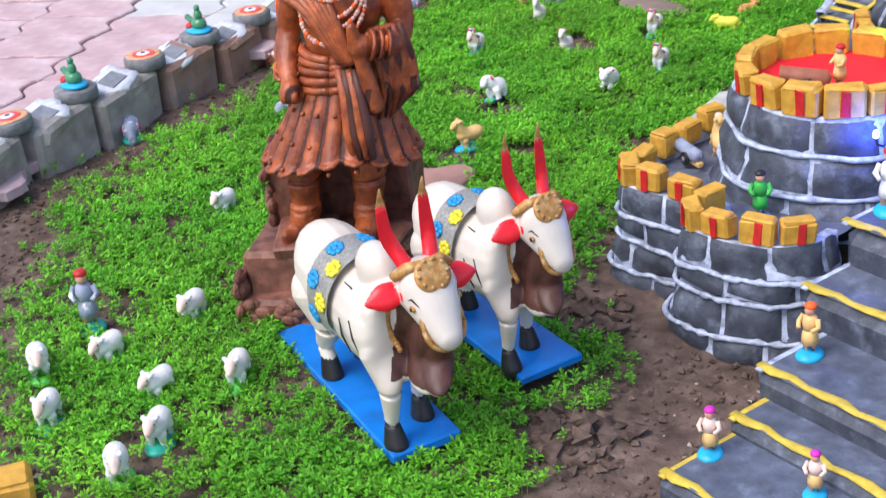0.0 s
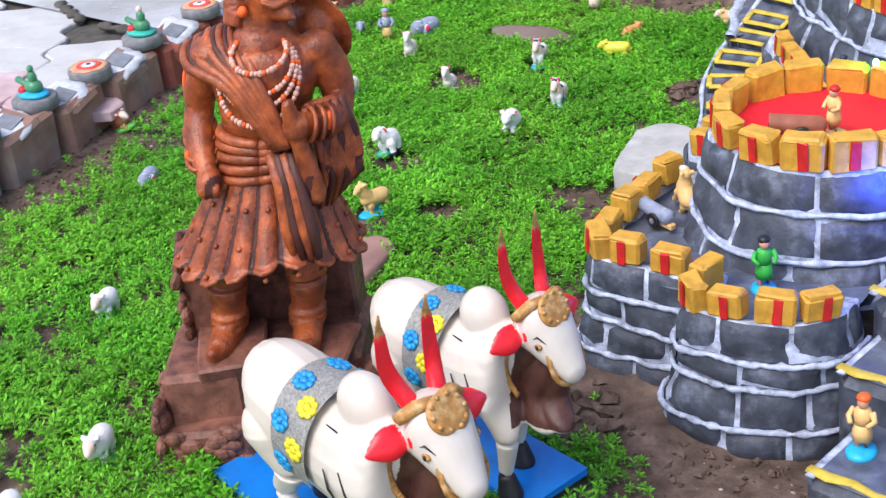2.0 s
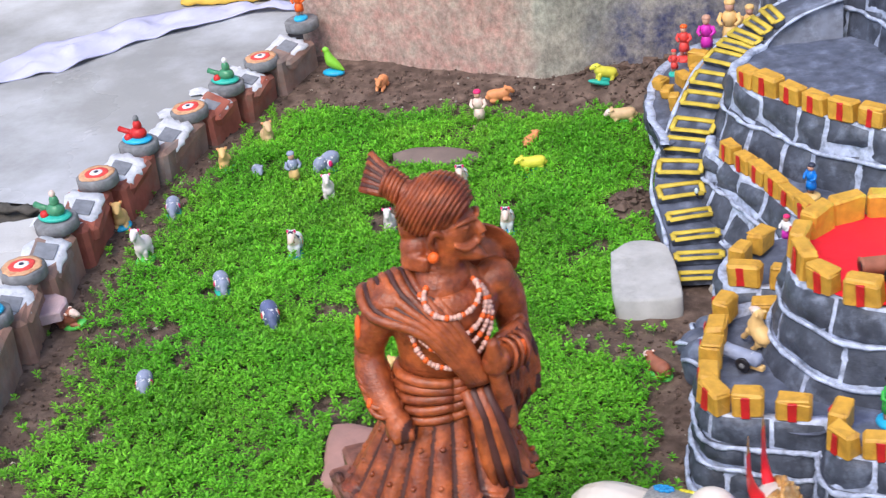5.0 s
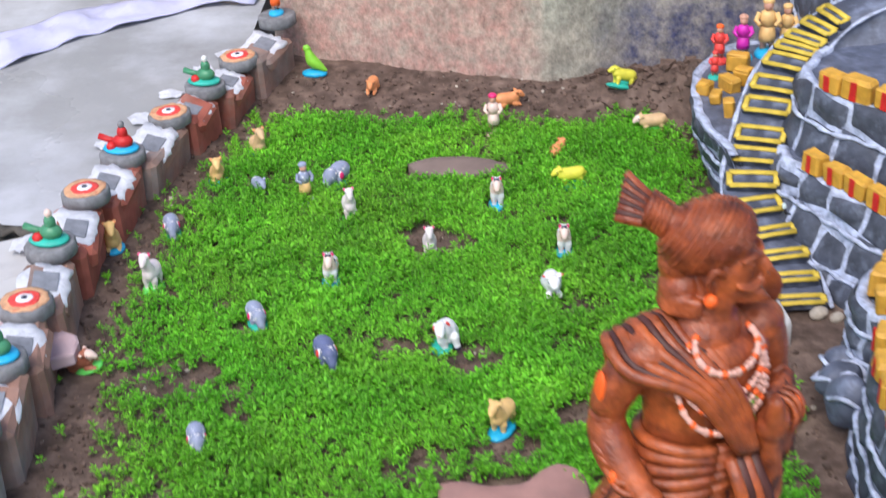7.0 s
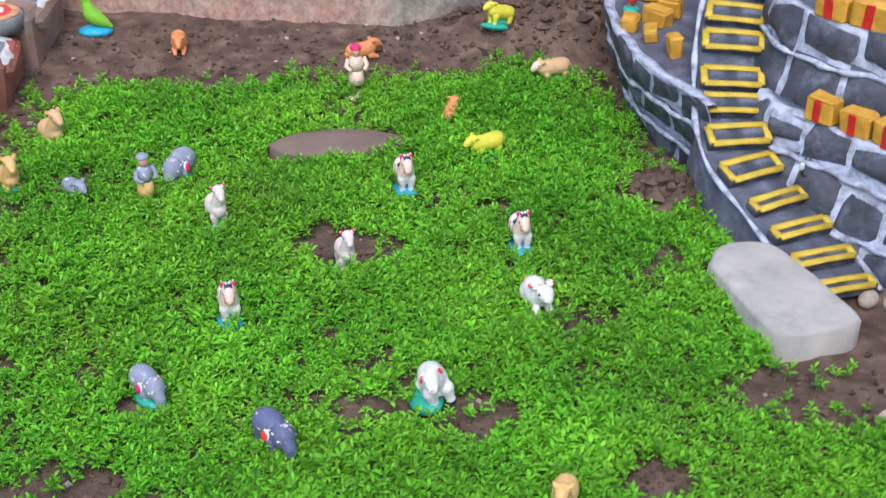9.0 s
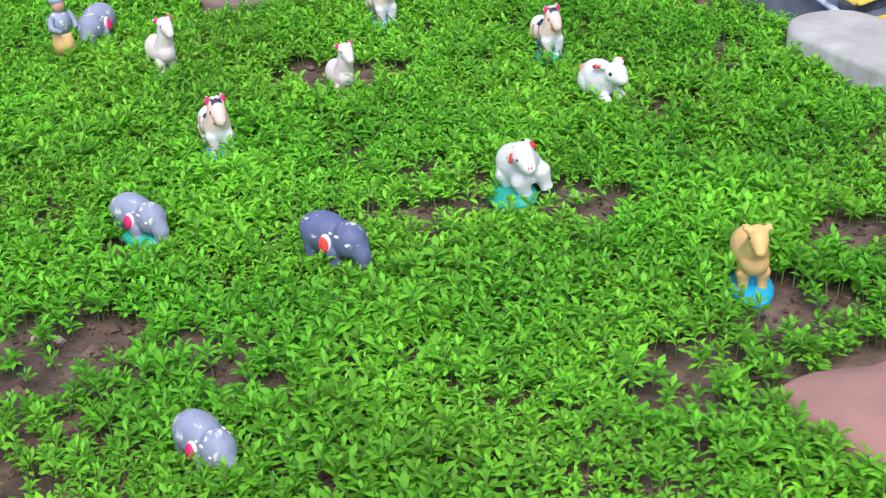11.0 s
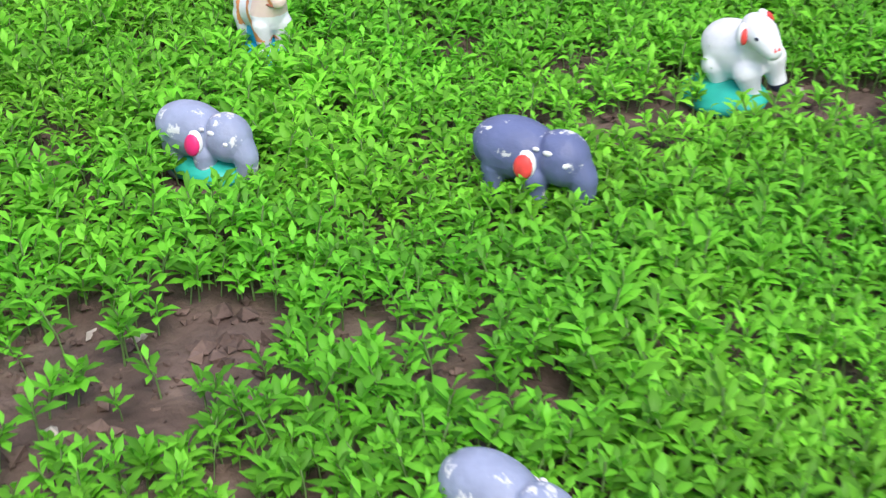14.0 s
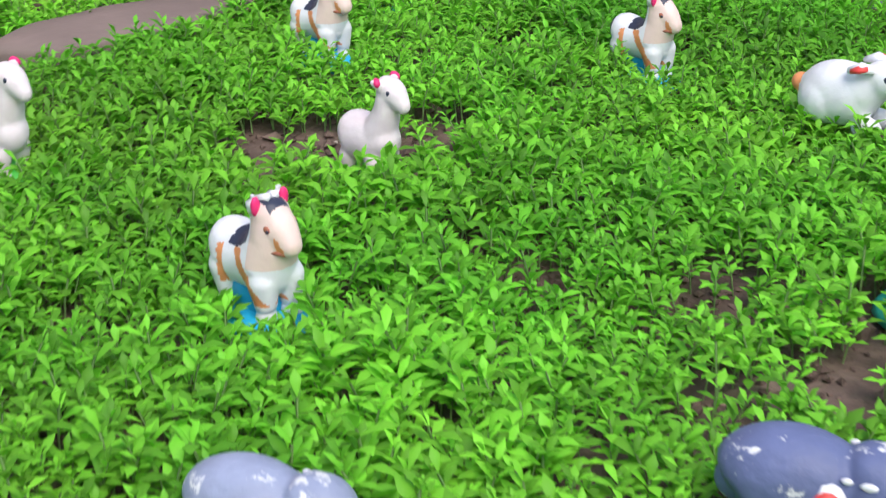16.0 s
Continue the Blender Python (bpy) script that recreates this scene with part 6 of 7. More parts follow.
def cannon(name, label, barrel, x, y, z, az, s=1.0):
    th = empty(name, pose(x, y, z, 0, 0, az) @ Matrix.Scale(s, 4))
    b = Builder().tube([(-0.030, 0, 0.020), (-0.024, 0, 0.021), (0.010, 0, 0.023), (0.034, 0, 0.025), (0.036, 0, 0.025)], [0.006, 0.0125, 0.0125, 0.0120, 0.0135], barrel, 16)
    o = b.thing("barrel", parent=th)
    Builder().disc((0.0352, 0, 0.025), 0.0075, 0.0014, "black", 14, pose(0, 0, 0, 0, 90, 0)).thing("bore", parent=o)
    for y0 in (-1, 1):
        w = Builder().disc((-0.002, 0.013 * y0 - 0.002, 0.013), 0.013, 0.005, "black", 18, pose(0, 0, 0, -90, 0, 0), 0.2).thing("wheel", parent=th)
        Builder().disc((-0.002, 0.013 * y0 + (0.003 if y0 > 0 else -0.003), 0.013), 0.005, 0.002, "puck", 10, pose(0, 0, 0, -90, 0, 0), 0.2).thing("hub", parent=w)
    Builder().block((-0.020, 0, 0.008), (0.030, 0.012, 0.010), "tan", None, 0.2).thing("carriage", smooth=False, parent=th)
    return tagged(th, label, "toy cannon")


cannon("toy_cannon", "brown toy cannon on the red tower floor", "rust", 0.880, 0.862, 0.275, -165, 1.05)
cannon("toy_cannon", "grey toy cannon with black wheels on the turret", "elelight", 0.690, 0.865, 0.132, 150, 0.85)
lay(grazer("toy_horse", "tan toy horse rearing beside the turret cannon", "tan", None, 0.8, False, "tan", "offwhite", "horse figurine"), 0.700, 0.935, 130, 1.0, 0.132, (0, -35))
small = Builder().tube([(-0.026, 0, 0.009), (0.024, 0, 0.009)], [0.0055, 0.0055], "tan", 12).disc((-0.030, 0, 0.009), 0.010, 0.004, "white", 14, pose(0, 0, 0, 0, 90, 0)).disc((0.012, 0, 0.009), 0.0075, 0.006, "gold", 12, pose(0, 0, 0, 0, 90, 0)).thing("brass_nozzle")
small.matrix_world = pose(0.277, 0.372, soil_height(0.277, 0.372) + 0.014, 0, 0, 3)
tagged(small, "small brass nozzle lying in the cress beside a board", "nozzle")


# ---- toys on the kerb discs ----
def tank(y, hull, gun, figure, label):
    p, az = kerb_at(y)
    z = kerb_top(y) + 0.027
    th = empty("toy_tank", pose(p[0], p[1], z, 0, 0, 165 + 12 * math.sin(y * 9)))
    Builder().ball((0, 0, 0.006), (0.036, 0.026, 0.008), hull, None, 18, 8).thing("base", parent=th)
    body = Builder().ball((-0.006, 0, 0.020), (0.020, 0.016, 0.014), gun, None, 14, 9).ball((-0.008, 0, 0.038), (0.010, 0.009, 0.013), gun, None, 12, 8).ball((-0.008, 0, 0.054), (0.0065, 0.0065, 0.0075), figure, None, 10, 7).thing("body", parent=th)
    Builder().tube([(0.006, 0, 0.018), (0.026, 0, 0.022), (0.042, 0, 0.026)], [0.007, 0.006, 0.0065], gun, 10).thing("barrel", parent=th)
    Builder().ball((0.012, 0.012, 0.013), (0.010, 0.009, 0.009), "redpaint", None, 12, 8).thing("red_wheel", parent=th)
    return tagged(th, label, "toy tank", "toys on the kerb discs")


tank(0.675, "cyan", "olive", "olive", "dark green toy gun crew with red wheel on blue base")
tank(1.04, "cyan", "olive", "olive", "dark green toy gun crew with red wheel on a kerb disc")
tank(1.39, "teal", "olive", "offwhite", "teal toy gun carriage with pale rider on a kerb disc")
tank(1.755, "cyan", "redpaint", "puck", "red toy tank with grey turret on a kerb disc")
tank(2.085, "teal", "olive", "white", "teal and green toy gun on a kerb disc")
d = doll("toy_figurine", "orange plain toy figurine on a blue base on the kerb", "orange", "orange", "orange", "cyan", 0.085)
pk, _ = kerb_at(2.375)
lay(d, pk[0], pk[1], -90, 1, kerb_top(2.375) + 0.028)

# ---- stones, slabs, scraps ----
def flag(name, outline, z0, z1, material, label, category="stone slab", round_=0.006):
    pts = curve2([*outline, outline[0]], 48)[:-1]
    c = pts.mean(axis=0)
    b = Builder()
    prof = ((1.0, z0), (1.0, z1 - round_), (1 - round_ * 6, z1 - round_ * 0.3), (1 - round_ * 14, z1), (0.5, z1 + 0.001))
    vs = [(c[0] + (p[0] - c[0]) * s, c[1] + (p[1] - c[1]) * s, z + 0.0022 * noise.noise((p[0] * 30 * s, p[1] * 30, z * 30))) for s, z in prof for p in pts]
    n = len(pts)
    fs = [(k * n + i, k * n + (i + 1) % n, (k + 1) * n + (i + 1) % n, (k + 1) * n + i) for k in range(len(prof) - 1) for i in range(n)]
    fs.append(tuple(range((len(prof) - 1) * n, len(prof) * n)))
    return tagged(b.add(vs, fs, material).thing(name), label, category)


flag("flagstone", [(0.060, 0.872), (0.085, 0.878), (0.125, 0.866), (0.172, 0.868), (0.200, 0.897), (0.228, 0.910), (0.254, 0.886), (0.260, 0.845), (0.256, 0.775), (0.20, 0.745), (0.085, 0.728), (0.070, 0.770), (0.060, 0.830)], -0.02, 0.030, "slab", "pinkish brown flagstone lying behind the statue")
flag("paving_stone", [(0.462, 1.40), (0.495, 1.437), (0.548, 1.433), (0.572, 1.39), (0.592, 1.268), (0.583, 1.236), (0.50, 1.229), (0.474, 1.257)], -0.03, 0.024, "whitestone", "rough pale grey stone block beside the stair path", "stone block", 0.005)
flag("flat_stone", [(-0.035, 1.868), (0.02, 1.892), (0.10, 1.885), (0.165, 1.842), (0.15, 1.818), (0.06, 1.808), (-0.01, 1.83)], -0.03, 0.016, "flatstone", "flat brown stone sunk in the cress", "flat stone", 0.004)
for x, y, s in ((0.652, 1.325, 0.018), (0.680, 1.318, 0.014)):
    ob = Builder().ball((0, 0, 0), (s, s * 0.7, s * 0.6), "pebble", None, 12, 8).thing("pebble")
    ob.matrix_world = pose(x, y, soil_height(x, y) + s * 0.4, 0, 0, 40)
    tagged(ob, "pale rounded pebble at the foot of the fort", "pebble", "pebbles by the fort")

# near corner: painted stub with an orange pennant
stub = empty("fort_stub")
merlon(stub, 0.275, -0.155, -0.004, -0.6, (0.075, 0.06, 0.05), False)
Builder().block((0.315, -0.165, -0.005), (0.10, 0.07, 0.02), "mortar", pose(0, 0, 0, 0, 0, 20), 0.2, 0.004).thing("painted_foot", smooth=False, parent=stub)
tagged(stub, "ochre painted fort block at the edge of the bed", TOY)
# orange flag on a thin pole
flagpole = empty("flag", pose(0.433, -0.415, 0))
tagged(flagpole, "bright orange cloth flag on a thin pole by the bed", "flag")
vs = []
for i in range(17):
    u = i / 16
    for j in range(19):
        w = j / 18
        top, low = Vector((0.109, 0.011, 0.78)), Vector((0.144, 0.106, 0.30))
        edge = low.lerp(top, w)
        mast = Vector((0.0, 0.0, 0.20 + 0.60 * w))
        p = mast.lerp(edge, u)
        fold = 0.010 * math.sin(u * 9 + w * 2.5) * u * (1 - u) * 2
        vs.append((p.x - 0.6 * fold, p.y + 0.8 * fold, p.z - 0.02 * math.sin(math.pi * u) * (1 - w)))
nv = len(vs)
quads = [(i * 19 + j, i * 19 + j + 1, i * 19 + j + 20, i * 19 + j + 19) for i in range(16) for j in range(18)]
Builder().add(vs + [(x + 0.001, y - 0.0012, z) for x, y, z in vs], quads + [tuple(nv + k for k in reversed(f)) for f in quads], "orange").thing("cloth", parent=flagpole)
Builder().tube([(0, 0, -0.03), (0, 0, 0.4), (0.002, 0, 0.84)], [0.006, 0.0055, 0.005], "wood", 10).thing("pole", parent=flagpole)

# sacks, sheet and drain edge on the apron
for k, (x, y, z, sx, sy, sz, az) in enumerate(((-1.62, 2.02, 0.15, 0.26, 0.17, 0.085, 15), (-1.55, 2.12, 0.26, 0.27, 0.17, 0.05, 28))):
    vs, seg, rows = [], 36, 16
    B = Builder()
    for i in range(rows + 1):
        a = math.pi * i / rows - math.pi / 2
        for j in range(seg):
            t = math.tau * j / seg
            c, s = math.cos(t), math.sin(t)
            e = lambda v, p: math.copysign(abs(v) ** p, v)
            p = Vector((sx * e(math.cos(a), 0.4) * e(c, 0.5), sy * e(math.cos(a), 0.4) * e(s, 0.5), sz * e(math.sin(a), 0.7)))
            p *= 1 + 0.06 * noise.noise(p * 9 + Vector((k * 5, 0, 0)))
            p.z += 0.012 * noise.noise(p * 16)
            vs.append(p)
    B.add(vs, [(i * seg + j, i * seg + (j + 1) % seg, (i + 1) * seg + (j + 1) % seg, (i + 1) * seg + j) for i in range(rows) for j in range(seg)], "sack")
    th = B.thing("cement_sack")
    th.matrix_world = pose(x, y, z, 0, 0, az)
    tagged(th, "white woven cement sack with teal print lying on concrete" if k == 0 else "crumpled white woven sack draped over another sack", "sack", "sacks on the apron")
    if k == 0:
        for r, w in ((0.030, 0.15), (-0.005, 0.20)):
            for q in range(7):
                Builder().block((-0.06 + w * q / 6 + 0.02, -sy - 0.004, r), (w / 9, 0.006, 0.024), "teal", None, 0.2).thing("print_bar", smooth=False, parent=th)
near = curve2([(-1.205, 2.16), (-1.07, 2.265), (-0.95, 2.325), (-0.89, 2.405), (-0.80, 2.505), (-0.70, 2.566), (-0.58, 2.645), (-0.44, 2.652)], 60)
far = curve2([(-1.225, 2.20), (-1.20, 2.33), (-1.11, 2.46), (-1.00, 2.55), (-0.90, 2.65), (-0.74, 2.725), (-0.60, 2.72), (-0.44, 2.705)], 60)
vs = []
for i in range(61):
    for j in range(13):
        w = j / 12
        x, y = near[i] * (1 - w) + far[i] * w
        x, y = x + 0.010 * noise.noise((x * 30, y * 30, 4)), y + 0.010 * noise.noise((x * 30, y * 30, 9))
        vs.append((x, y, PAVE_Z + 0.014 + 0.016 * noise.noise((x * 13, y * 13, 0)) + 0.020 * abs(noise.noise(((x - y) * 9, (x + y) * 26, 5))) * math.sin(math.pi * w)))
cl = Builder().add(vs, [(i * 13 + j, (i + 1) * 13 + j, (i + 1) * 13 + j + 1, i * 13 + j + 1) for i in range(60) for j in range(12)], "sheet").thing("plastic_sheet")
so = cl.modifiers.new("thick", "SOLIDIFY")
so.thickness = 0.003
tagged(cl, "crumpled lavender white plastic sheet lying on concrete", "plastic sheet")
heap = []
for i in range(41):
    for j in range(17):
        u, w = i / 40, j / 16
        x, y = -0.79 + 0.36 * u, 2.745 + 0.15 * w
        h = math.sin(math.pi * min(1, w * 1.1)) * math.sin(math.pi * (0.10 + 0.88 * u)) ** 0.6
        heap.append((x + 0.012 * noise.noise((x * 20, y * 20, 1)), y, PAVE_Z + 0.006 + h * (0.060 + 0.030 * noise.noise((x * 16, y * 10, 3))) + 0.010 * abs(noise.noise((x * 45, y * 22, 8)))))
ob = Builder().add(heap, [(i * 17 + j, (i + 1) * 17 + j, (i + 1) * 17 + j + 1, i * 17 + j + 1) for i in range(40) for j in range(16)], "yellowcloth").thing("folded_cloth")
so = ob.modifiers.new("thick", "SOLIDIFY")
so.thickness = 0.004
tagged(ob, "heap of mustard yellow cloth lying behind the lavender sheet", "cloth")
for a, c in (((-1.08, 1.69), (-0.93, 1.60)), ((-0.86, 1.575), (-0.66, 1.545))):
    pts = [(a[0] + (c[0] - a[0]) * k / 12, a[1] + (c[1] - a[1]) * k / 12 + 0.006 * math.sin(k * 2.2), PAVE_Z + 0.004 + 0.004 * math.sin(k * 3.1)) for k in range(13)]
    ob = Builder().tube(pts, [0.012 + 0.005 * math.sin(k * 1.9) for k in range(13)], "sand", 8, 0.6).thing("debris_ridge")
    tagged(ob, "dark ridge of wet dirt along the edge of the concrete", "debris", "dirt along the apron edge")
pipe = Builder().tube([(-1.75, 1.72, PAVE_Z + 0.02), (-1.45, 1.80, PAVE_Z + 0.02), (-1.26, 1.83, PAVE_Z + 0.02), (-1.20, 1.80, PAVE_Z + 0.012)], [0.012, 0.012, 0.013, 0.012], "black", 10).thing("black_pipe")
tagged(pipe, "thin black pipe lying beside the sacks", "pipe")
random.seed(5)
for y in (1.47, 1.86, 1.98, 2.10, 2.22, 2.32):
    p, az = kerb_at(y)
    w = [(math.cos(t) * (0.032 + random.uniform(-0.008, 0.008)), math.sin(t) * (0.024 + random.uniform(-0.006, 0.006))) for t in [math.tau * k / 16 for k in range(16)]]
    vs = [(0, 0, 0.006)] + [(a * f, b * f, 0.002 + 0.006 * random.random()) for f in (0.5, 1) for a, b in w]
    fs = [(0, 1 + k, 1 + (k + 1) % 16) for k in range(16)] + [(1 + k, 17 + k, 17 + (k + 1) % 16, 1 + (k + 1) % 16) for k in range(16)]
    ob = Builder().add(vs, fs, "foil").thing("white_paint_patch")
    ob.matrix_world = pose(p[0] - 0.085, p[1] + 0.02, PAVE_Z + 0.006, 0, 0, random.uniform(0, 180))
    tagged(ob, "ragged white paint daub on the wet concrete", "paint patch", "paint daubs beside the kerb")

# string lights on the fort
M["ledblue"] = glow("blue_led", (0.02, 0.08, 1.0), 600)
M["ledgreen"] = glow("green_led", (0.02, 1.0, 0.12), 150)
M["ledclear"] = mat("clear_led_bulb", (0.6, 0.7, 0.7), 0.15, 0.05, 60, 0, 100)
for x, y, z, lit in ((1.012, 0.782, 0.265, "ledblue"), (0.618, 1.478, 0.10, "ledclear"), (0.935, 1.04, 0.318, "ledgreen")):
    th = empty("string_light", pose(x, y, z))
    Builder().ball((0, 0, 0), (0.004, 0.004, 0.006), lit, None, 10, 7).thing("bulb", parent=th)
    Builder().tube([(0, 0, -0.004), (0.003, 0, -0.014), (0.012, 0.004, -0.018)], [0.003, 0.002, 0.0012], "black", 6).thing("socket", parent=th)
    tagged(th, {"ledblue": "small lit blue string light bulb on the fort", "ledgreen": "small lit green string light bulb on the fort", "ledclear": "small clear string light bulb on the fort"}[lit], "string light", "string lights on the fort")


# ---- soil crumbs and pebbles ----
def scatter_lumps(name, spots, size, material, label, category, seed):
    rnd = random.Random(seed)
    b = Builder()
    for x, y in spots:
        s = size * rnd.uniform(0.35, 1.3) * (0.5 + rnd.random())
        q = Euler([rnd.uniform(0, 6) for _ in range(3)]).to_matrix()
        base = [Vector(v) for v in ((1, 0, 0), (-1, 0, 0), (0, 1, 0), (0, -1, 0), (0, 0, 1), (0, 0, -1))]
        vs = [q @ (v * s * rnd.uniform(0.6, 1.15)) for v in base]
        z = soil_height(x, y) + s * 0.25
        b.add([(x + v.x, y + v.y, z + v.z * 0.7) for v in vs], [(0, 2, 4), (2, 1, 4), (1, 3, 4), (3, 0, 4), (2, 0, 5), (1, 2, 5), (3, 1, 5), (0, 3, 5)], material)
    return tagged(b.thing(name, smooth=False), label, category, kind="stuff")


def right_limit(y):
    return float(np.interp(y, [-0.3, 0.25, 0.32, 0.55, 0.68, 0.85, 1.2, 1.32, 1.8, 2.15], [0.80, 0.86, 0.88, 0.76, 0.61, 0.57, 0.58, 0.55, 0.55, 0.50]))


BARE = ((-0.365, 1.145, 0.050), (-0.305, 1.155, 0.018), (0.04, 0.935, 0.030), (0.105, 1.185, 0.030), (0.008, 1.600, 0.035), (0.068, 1.560, 0.026), (0.282, 1.340, 0.032),
        (0.015, 1.300, 0.014), (-0.010, 1.225, 0.020), (-0.024, 1.425, 0.010), (0.257, 1.035, 0.025), (0.158, 0.968, 0.032), (0.447, 1.158, 0.045), (0.50, 1.15, 0.055), (0.21, 0.72, 0.05), (0.36, 0.0, 0.04), (0.246, 1.640, 0.014))


def cover(x, y):
    """How thickly the cress grows at a place, 0 to 1."""
    kx = float(np.interp(y, KERB_Y, KERB[:, 0]))
    n1, n2, n3 = (noise.noise((x * f, y * f, s)) for f, s in ((6, 0), (14, 4), (38, 9)))
    d = x - kx + 0.06 * n1 + 0.03 * n2
    left = max(kx + 0.09, -0.34 + (0.40 - y) * 0.80 if y < 0.40 else -9)
    c = np.clip((x - left + 0.05 * n1 + 0.03 * n2) / (0.09 if y > 0.7 else 0.20), 0, 1)
    c *= np.clip((right_limit(y) - x + 0.04 * n1 + 0.03 * n2) / 0.06, 0, 1)
    c *= np.clip((2.13 - y + 0.04 * n1 + 0.03 * n2) / 0.07, 0, 1)
    c *= np.clip((y + 0.16 + 0.06 * n1) / 0.12, 0, 1)
    bare = n1 * 0.5 + n2 * 0.6 + n3 * 0.45
    limit = 0.46 if y > 0.85 else 0.32
    c *= 0.25 + 0.75 * float(np.clip((limit - bare) / 0.30, 0, 1))
    if y < 0.5:
        c *= 0.88
    else:
        c *= float(np.interp(x + 0.10 * n1, [-0.50, -0.40, -0.27], [0.45, 0.72, 1.0]))
    for mx, my, r, h in MOUNDS[:2] + MOUNDS[3:]:
        c *= np.clip((math.hypot(x - mx, y - my) - r * 0.85 + 0.02 * n2) / 0.03, 0, 1)
    for bx, by, br in BARE:
        c *= np.clip((math.hypot((x - bx) * 0.8, y - by) - br + 0.025 * n2) / 0.02, 0, 1) * 0.85 + 0.15
    return float(c)


def blocked(x, y):
    """Places where stones, boards and the statue's base keep the cress away."""
    if ((x - 0.158) / 0.105) ** 2 + ((y - 0.818) / 0.088) ** 2 < 1 or ((x - 0.065) / 0.102) ** 2 + ((y - 1.85) / 0.042) ** 2 < 1:
        return True
    if abs(x - 0.528 + (y - 1.32) * 0.07) < 0.058 and abs(y - 1.32) < 0.117:
        return True
    if math.hypot(x - 0.33, y - 0.50) < 0.12:
        return True
    for bx, by, br in ((-0.262, 1.276, 0.022), (-0.244, 1.284, 0.020), (0.046, 1.208, 0.020), (0.068, 1.206, 0.018), (-0.146, 1.424, 0.017), (-0.134, 1.424, 0.015), (-0.134, 1.660, 0.015), (0.248, 1.524, 0.018), (0.132, 1.706, 0.022), (0.143, 1.006, 0.026), (0.016, 1.536, 0.020), (0.226, 1.366, 0.014)):
        if math.hypot(x - bx, y - by) < br:
            return True
    for bx, by, az in ((0.502, 0.276, -25.4), (0.542, 0.492, -23)):
        c, s = math.cos(radians(az)), math.sin(radians(az))
        if abs((x - bx) * c + (y - by) * s) < 0.195 and abs(-(x - bx) * s + (y - by) * c) < 0.05:
            return True
    return False


rnd = random.Random(11)
spots, fines = [], []
for _ in range(26000):
    x, y = rnd.uniform(-0.56, 1.1), rnd.uniform(-0.5, 2.32)
    if x < float(np.interp(y, KERB_Y, KERB[:, 0])) + 0.03 or (x > 0.6 and y > 0.6 and not (y > 2.2 and x < 0.6)) or blocked(x, y):
        continue
    k = cover(x, y)
    if rnd.random() > k * 1.2:
        (spots if rnd.random() < 0.8 else fines).append((x, y))
scatter_lumps("soil_crumbs", spots[:11000], 0.0052, "clod", "loose dark crumbs and clods of moist soil", "soil", 3)
scatter_lumps("small_pebbles", fines[:420], 0.0038, "pebble", "scattered pale pebbles and grit on the soil", "pebbles", 4)
near = []
while len(near) < 8000:
    x, y = rnd.uniform(-0.46, 0.42), rnd.uniform(0.82, 1.72)
    if not blocked(x, y):
        near.append((x, y))
scatter_lumps("fine_soil_crumbs", near, 0.0030, "clod", "fine crumbs of dark soil between the seedlings", "soil", 9)
lumps = []
for mx, my, r, h in [q for q in MOUNDS if q[3] > 0]:
    lumps += [(mx + rnd.gauss(0, r * 0.6), my + rnd.gauss(0, r * 0.6)) for _ in range(60)]
scatter_lumps("soil_clods", [p for p in lumps if not blocked(*p)], 0.013, "clod", "larger clods of dark soil heaped in mounds", "soil", 6)


# ---- cress ----
def seedling(rnd, leaves, height):
    """One cress plant: thin stem and narrow leaves, as vertices, triangles and which of them are leaf."""
    v, f, leaf = [], [], []
    bend = Vector((rnd.uniform(-0.3, 0.3), rnd.uniform(-0.3, 0.3), 0)) * height
    r = 0.0005
    for p in (Vector((0, 0, -0.004)), bend * 0.4 + Vector((0, 0, height * 0.55)), bend + Vector((0, 0, height))):
        for k in range(3):
            v.append(p + Vector((r * math.cos(k * 2.094), r * math.sin(k * 2.094), 0)))
    for i in range(2):
        for k in range(3):
            a, b = i * 3 + k, i * 3 + (k + 1) % 3
            f += [(a, b, b + 3), (a, b + 3, a + 3)]
    leaf += [0] * len(f)
    for k in range(leaves):
        az = k * 2.4 + rnd.uniform(-0.5, 0.5)
        up = rnd.uniform(0.25, 1.05) if k < leaves - 2 else rnd.uniform(0.8, 1.3)
        lz = height * (0.42 + 0.58 * (k + 1) / leaves)
        root = bend * (lz / height) + Vector((0, 0, lz))
        out = Vector((math.cos(az), math.sin(az), 0))
        side = Vector((-out.y, out.x, 0))
        ln = rnd.uniform(0.0080, 0.0128) * (0.75 if k >= leaves - 2 else 1)
        w = ln * rnd.uniform(0.145, 0.205)
        d1 = (out * math.cos(up) + Vector((0, 0, math.sin(up)))).normalized()
        d2 = (out * math.cos(up - 0.7) + Vector((0, 0, math.sin(up - 0.7)))).normalized()
        nrm = side.cross(d1)
        mid = root + d1 * ln * 0.60
        tip = mid + d2 * ln * 0.40
        o = len(v)
        v += [root, root + d1 * ln * 0.3 + side * w * 0.6 - nrm * 0.0, root + d1 * ln * 0.3 - side * w * 0.6, mid + side * w - nrm * w * -0.25, mid - side * w - nrm * w * -0.25, mid - nrm * w * 0.15, tip]
        tri = [(o, o + 2, o + 5), (o, o + 5, o + 1), (o + 1, o + 5, o + 3), (o + 2, o + 4, o + 5), (o + 3, o + 5, o + 6), (o + 5, o + 4, o + 6)]
        f += tri
        leaf += [1] * len(tri)
    return np.array(v), np.array(f), np.array(leaf)


rnd = random.Random(42)
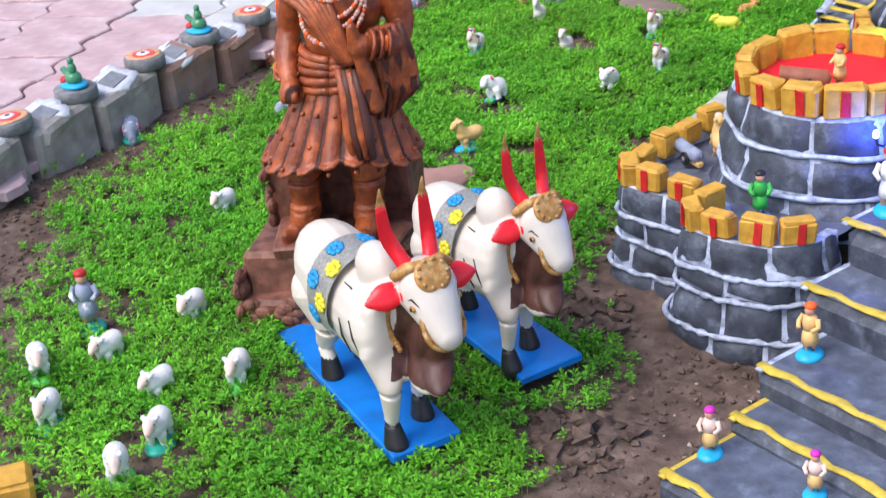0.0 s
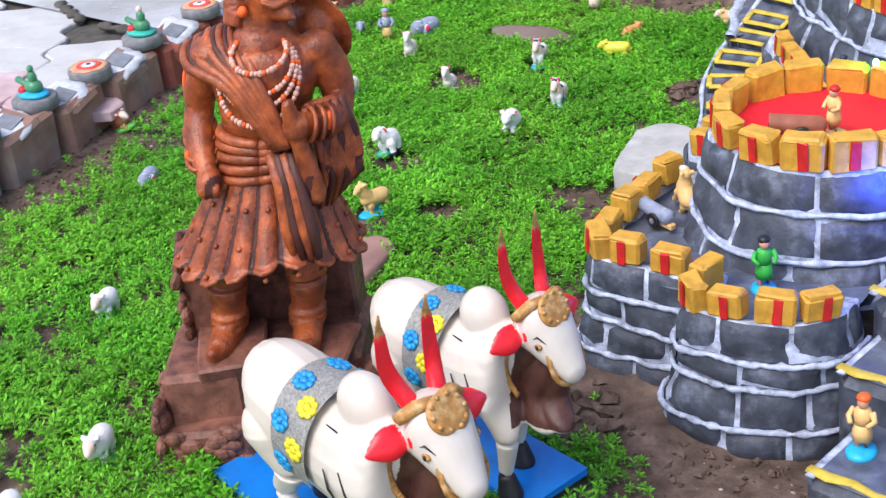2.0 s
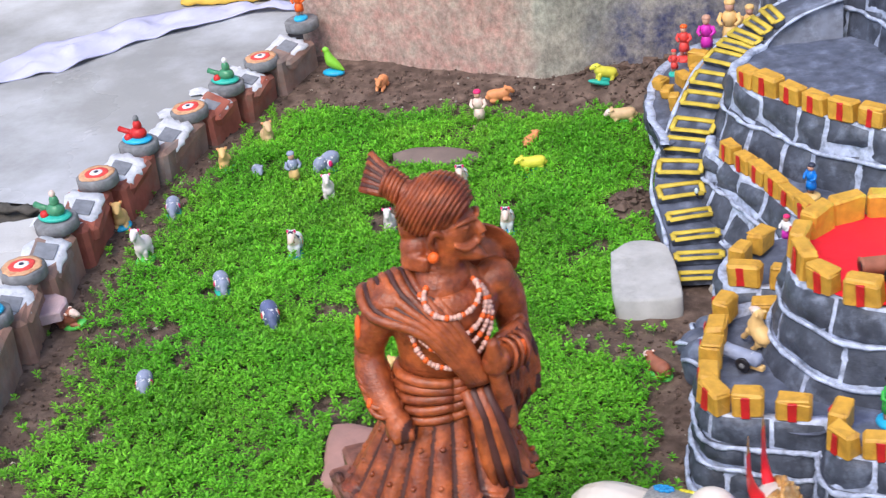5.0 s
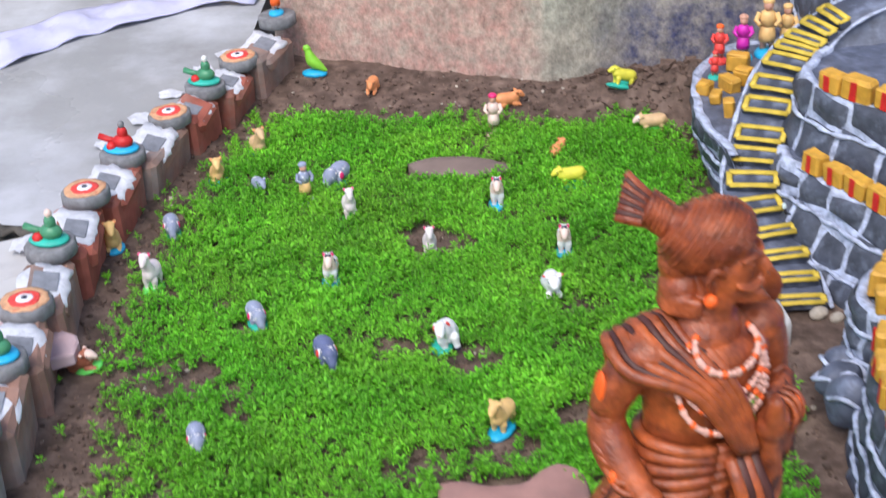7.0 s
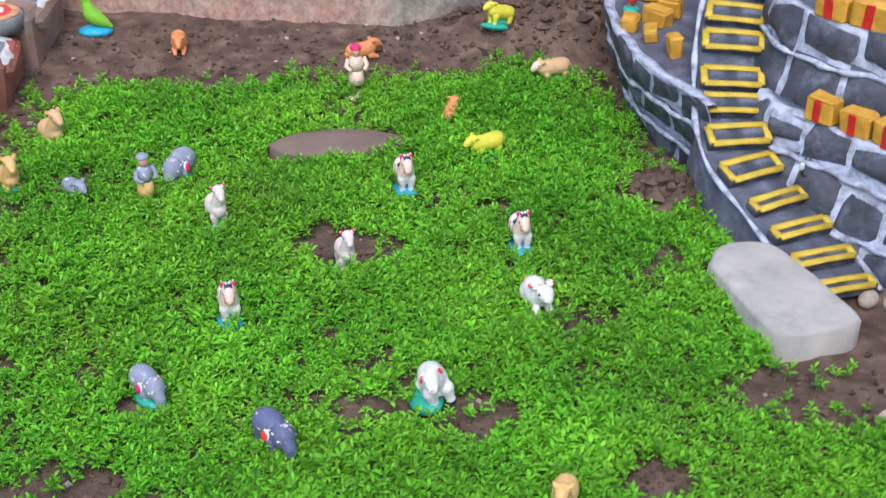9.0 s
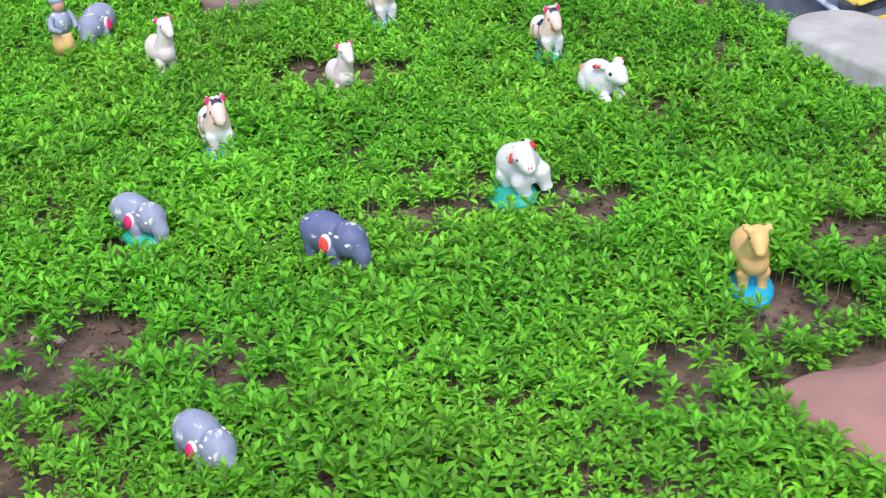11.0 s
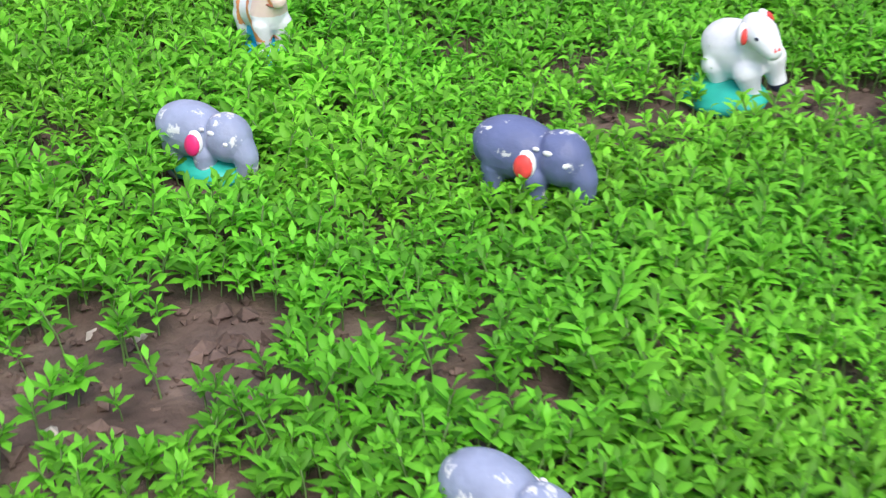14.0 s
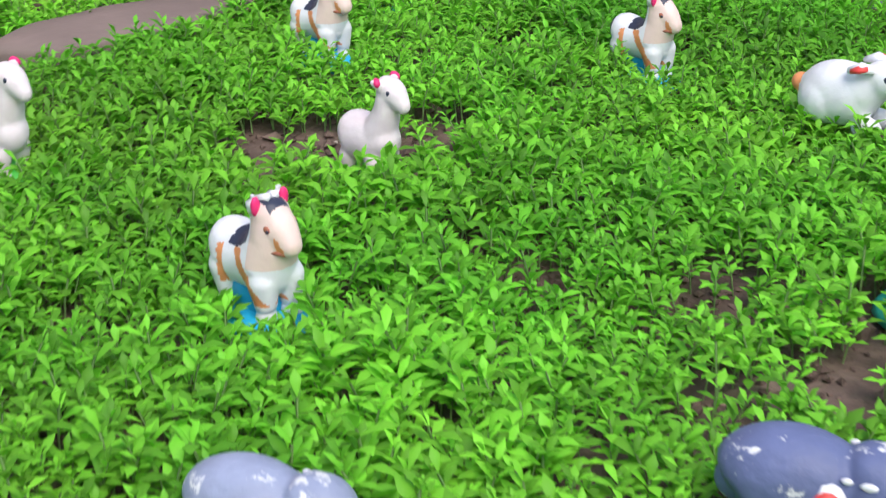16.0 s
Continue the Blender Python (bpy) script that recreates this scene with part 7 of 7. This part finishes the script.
kinds = [seedling(rnd, rnd.choice((8, 9, 10, 11)), rnd.uniform(0.0125, 0.0235)) for _ in range(24)]
pitch = 0.0078
V, F, L, base = [], [], [], 0
for iy in range(int(2.35 / pitch)):
    for ix in range(int(1.4 / pitch)):
        x, y = -0.56 + (ix + rnd.random()) * pitch, -0.2 + (iy + rnd.random()) * pitch
        if rnd.random() > cover(x, y) * (0.90 if y < 0.9 else 1.0) + 0.012 or blocked(x, y) or x > right_limit(y) + 0.03:
            continue
        v, f, leaf = kinds[rnd.randrange(24)]
        az, s = rnd.uniform(0, 6.28), rnd.uniform(0.75, 1.25)
        s *= 1 + 0.30 * noise.noise((x * 7, y * 7, 20)) + 0.18 * noise.noise((x * 22, y * 22, 3))
        ca, sa = math.cos(az) * s, math.sin(az) * s
        w = np.stack([v[:, 0] * ca - v[:, 1] * sa + x, v[:, 0] * sa + v[:, 1] * ca + y, v[:, 2] * s + soil_height(x, y)], 1)
        V.append(w)
        F.append(f + base)
        L.append(leaf)
        base += len(v)
V, F, L = np.concatenate(V), np.concatenate(F), np.concatenate(L)
me = bpy.data.meshes.new("cress")
me.vertices.add(len(V))
me.vertices.foreach_set("co", V.ravel())
me.loops.add(F.size)
me.loops.foreach_set("vertex_index", F.ravel().astype(np.int32))
me.polygons.add(len(F))
me.polygons.foreach_set("loop_start", np.arange(0, F.size, 3, dtype=np.int32))
me.polygons.foreach_set("loop_total", np.full(len(F), 3, dtype=np.int32))
me.materials.append(M["stem"])
me.materials.append(M["leaf"])
me.polygons.foreach_set("material_index", L.astype(np.int32))
me.update()
me.validate()
tagged(new("cress", me), "thick bright green cress seedlings covering the bed", "cress", kind="stuff")

# ---- pavers ----
A0 = radians(24)
U, W = Vector((math.cos(A0), math.sin(A0), 0)), Vector((-math.sin(A0), math.cos(A0), 0))
PU, PW = 0.235, 0.145
outline = [(0.0, 0.0), (0.35, 0.0), (0.40, 0.05), (0.60, 0.05), (0.65, 0.0), (1.0, 0.0), (1.06, 0.22), (1.06, 0.36), (0.94, 0.62), (0.94, 0.78), (1.0, 1.0), (0.65, 1.0), (0.60, 1.05), (0.40, 1.05), (0.35, 1.0), (0.0, 1.0), (-0.06, 0.78), (-0.06, 0.62), (0.06, 0.36), (0.06, 0.22)]
paver_mesh = {}
for tone in ("pavepink", "pavegrey"):
    b = Builder()
    cx, cy = 0.5, 0.5
    vs = [((cx + (u - cx) * s) * PU - 0.0, (cy + (w - cy) * s) * PW, z) for s, z in ((0.972, -0.02), (0.972, -0.003), (0.945, 0.0)) for u, w in outline]
    n = len(outline)
    fs = [(k * n + i, k * n + (i + 1) % n, (k + 1) * n + (i + 1) % n, (k + 1) * n + i) for k in range(2) for i in range(n)] + [tuple(range(2 * n, 3 * n))]
    paver_mesh[tone] = b.add(vs, fs, tone).mesh("paver", False)
rnd = random.Random(9)
for i in range(-10, 12):
    for j in range(-8, 18):
        o = U * (PU * i) + W * (PW * j) + Vector((-1.2, 1.0, PAVE_Z))
        c = o + U * PU / 2 + W * PW / 2
        edge = 1.545 + (-0.60 - c.x) * 0.23
        if c.x > float(np.interp(c.y, KERB_Y, KERB[:, 0])) - 0.03 or c.x < -2.4 or c.y < -0.1 or c.y > edge - 0.03:
            continue
        tone = "pavegrey" if c.y + 0.12 * (c.x + 0.7) > 1.22 else "pavepink"
        ob = new("paver", paver_mesh[tone])
        ob.parent = bedding
        ob.matrix_world = Matrix.Translation(o + Vector((0, 0, rnd.uniform(-0.002, 0.002)))) @ pose(0, 0, 0, rnd.uniform(-0.8, 0.8), rnd.uniform(-0.8, 0.8), math.degrees(A0))
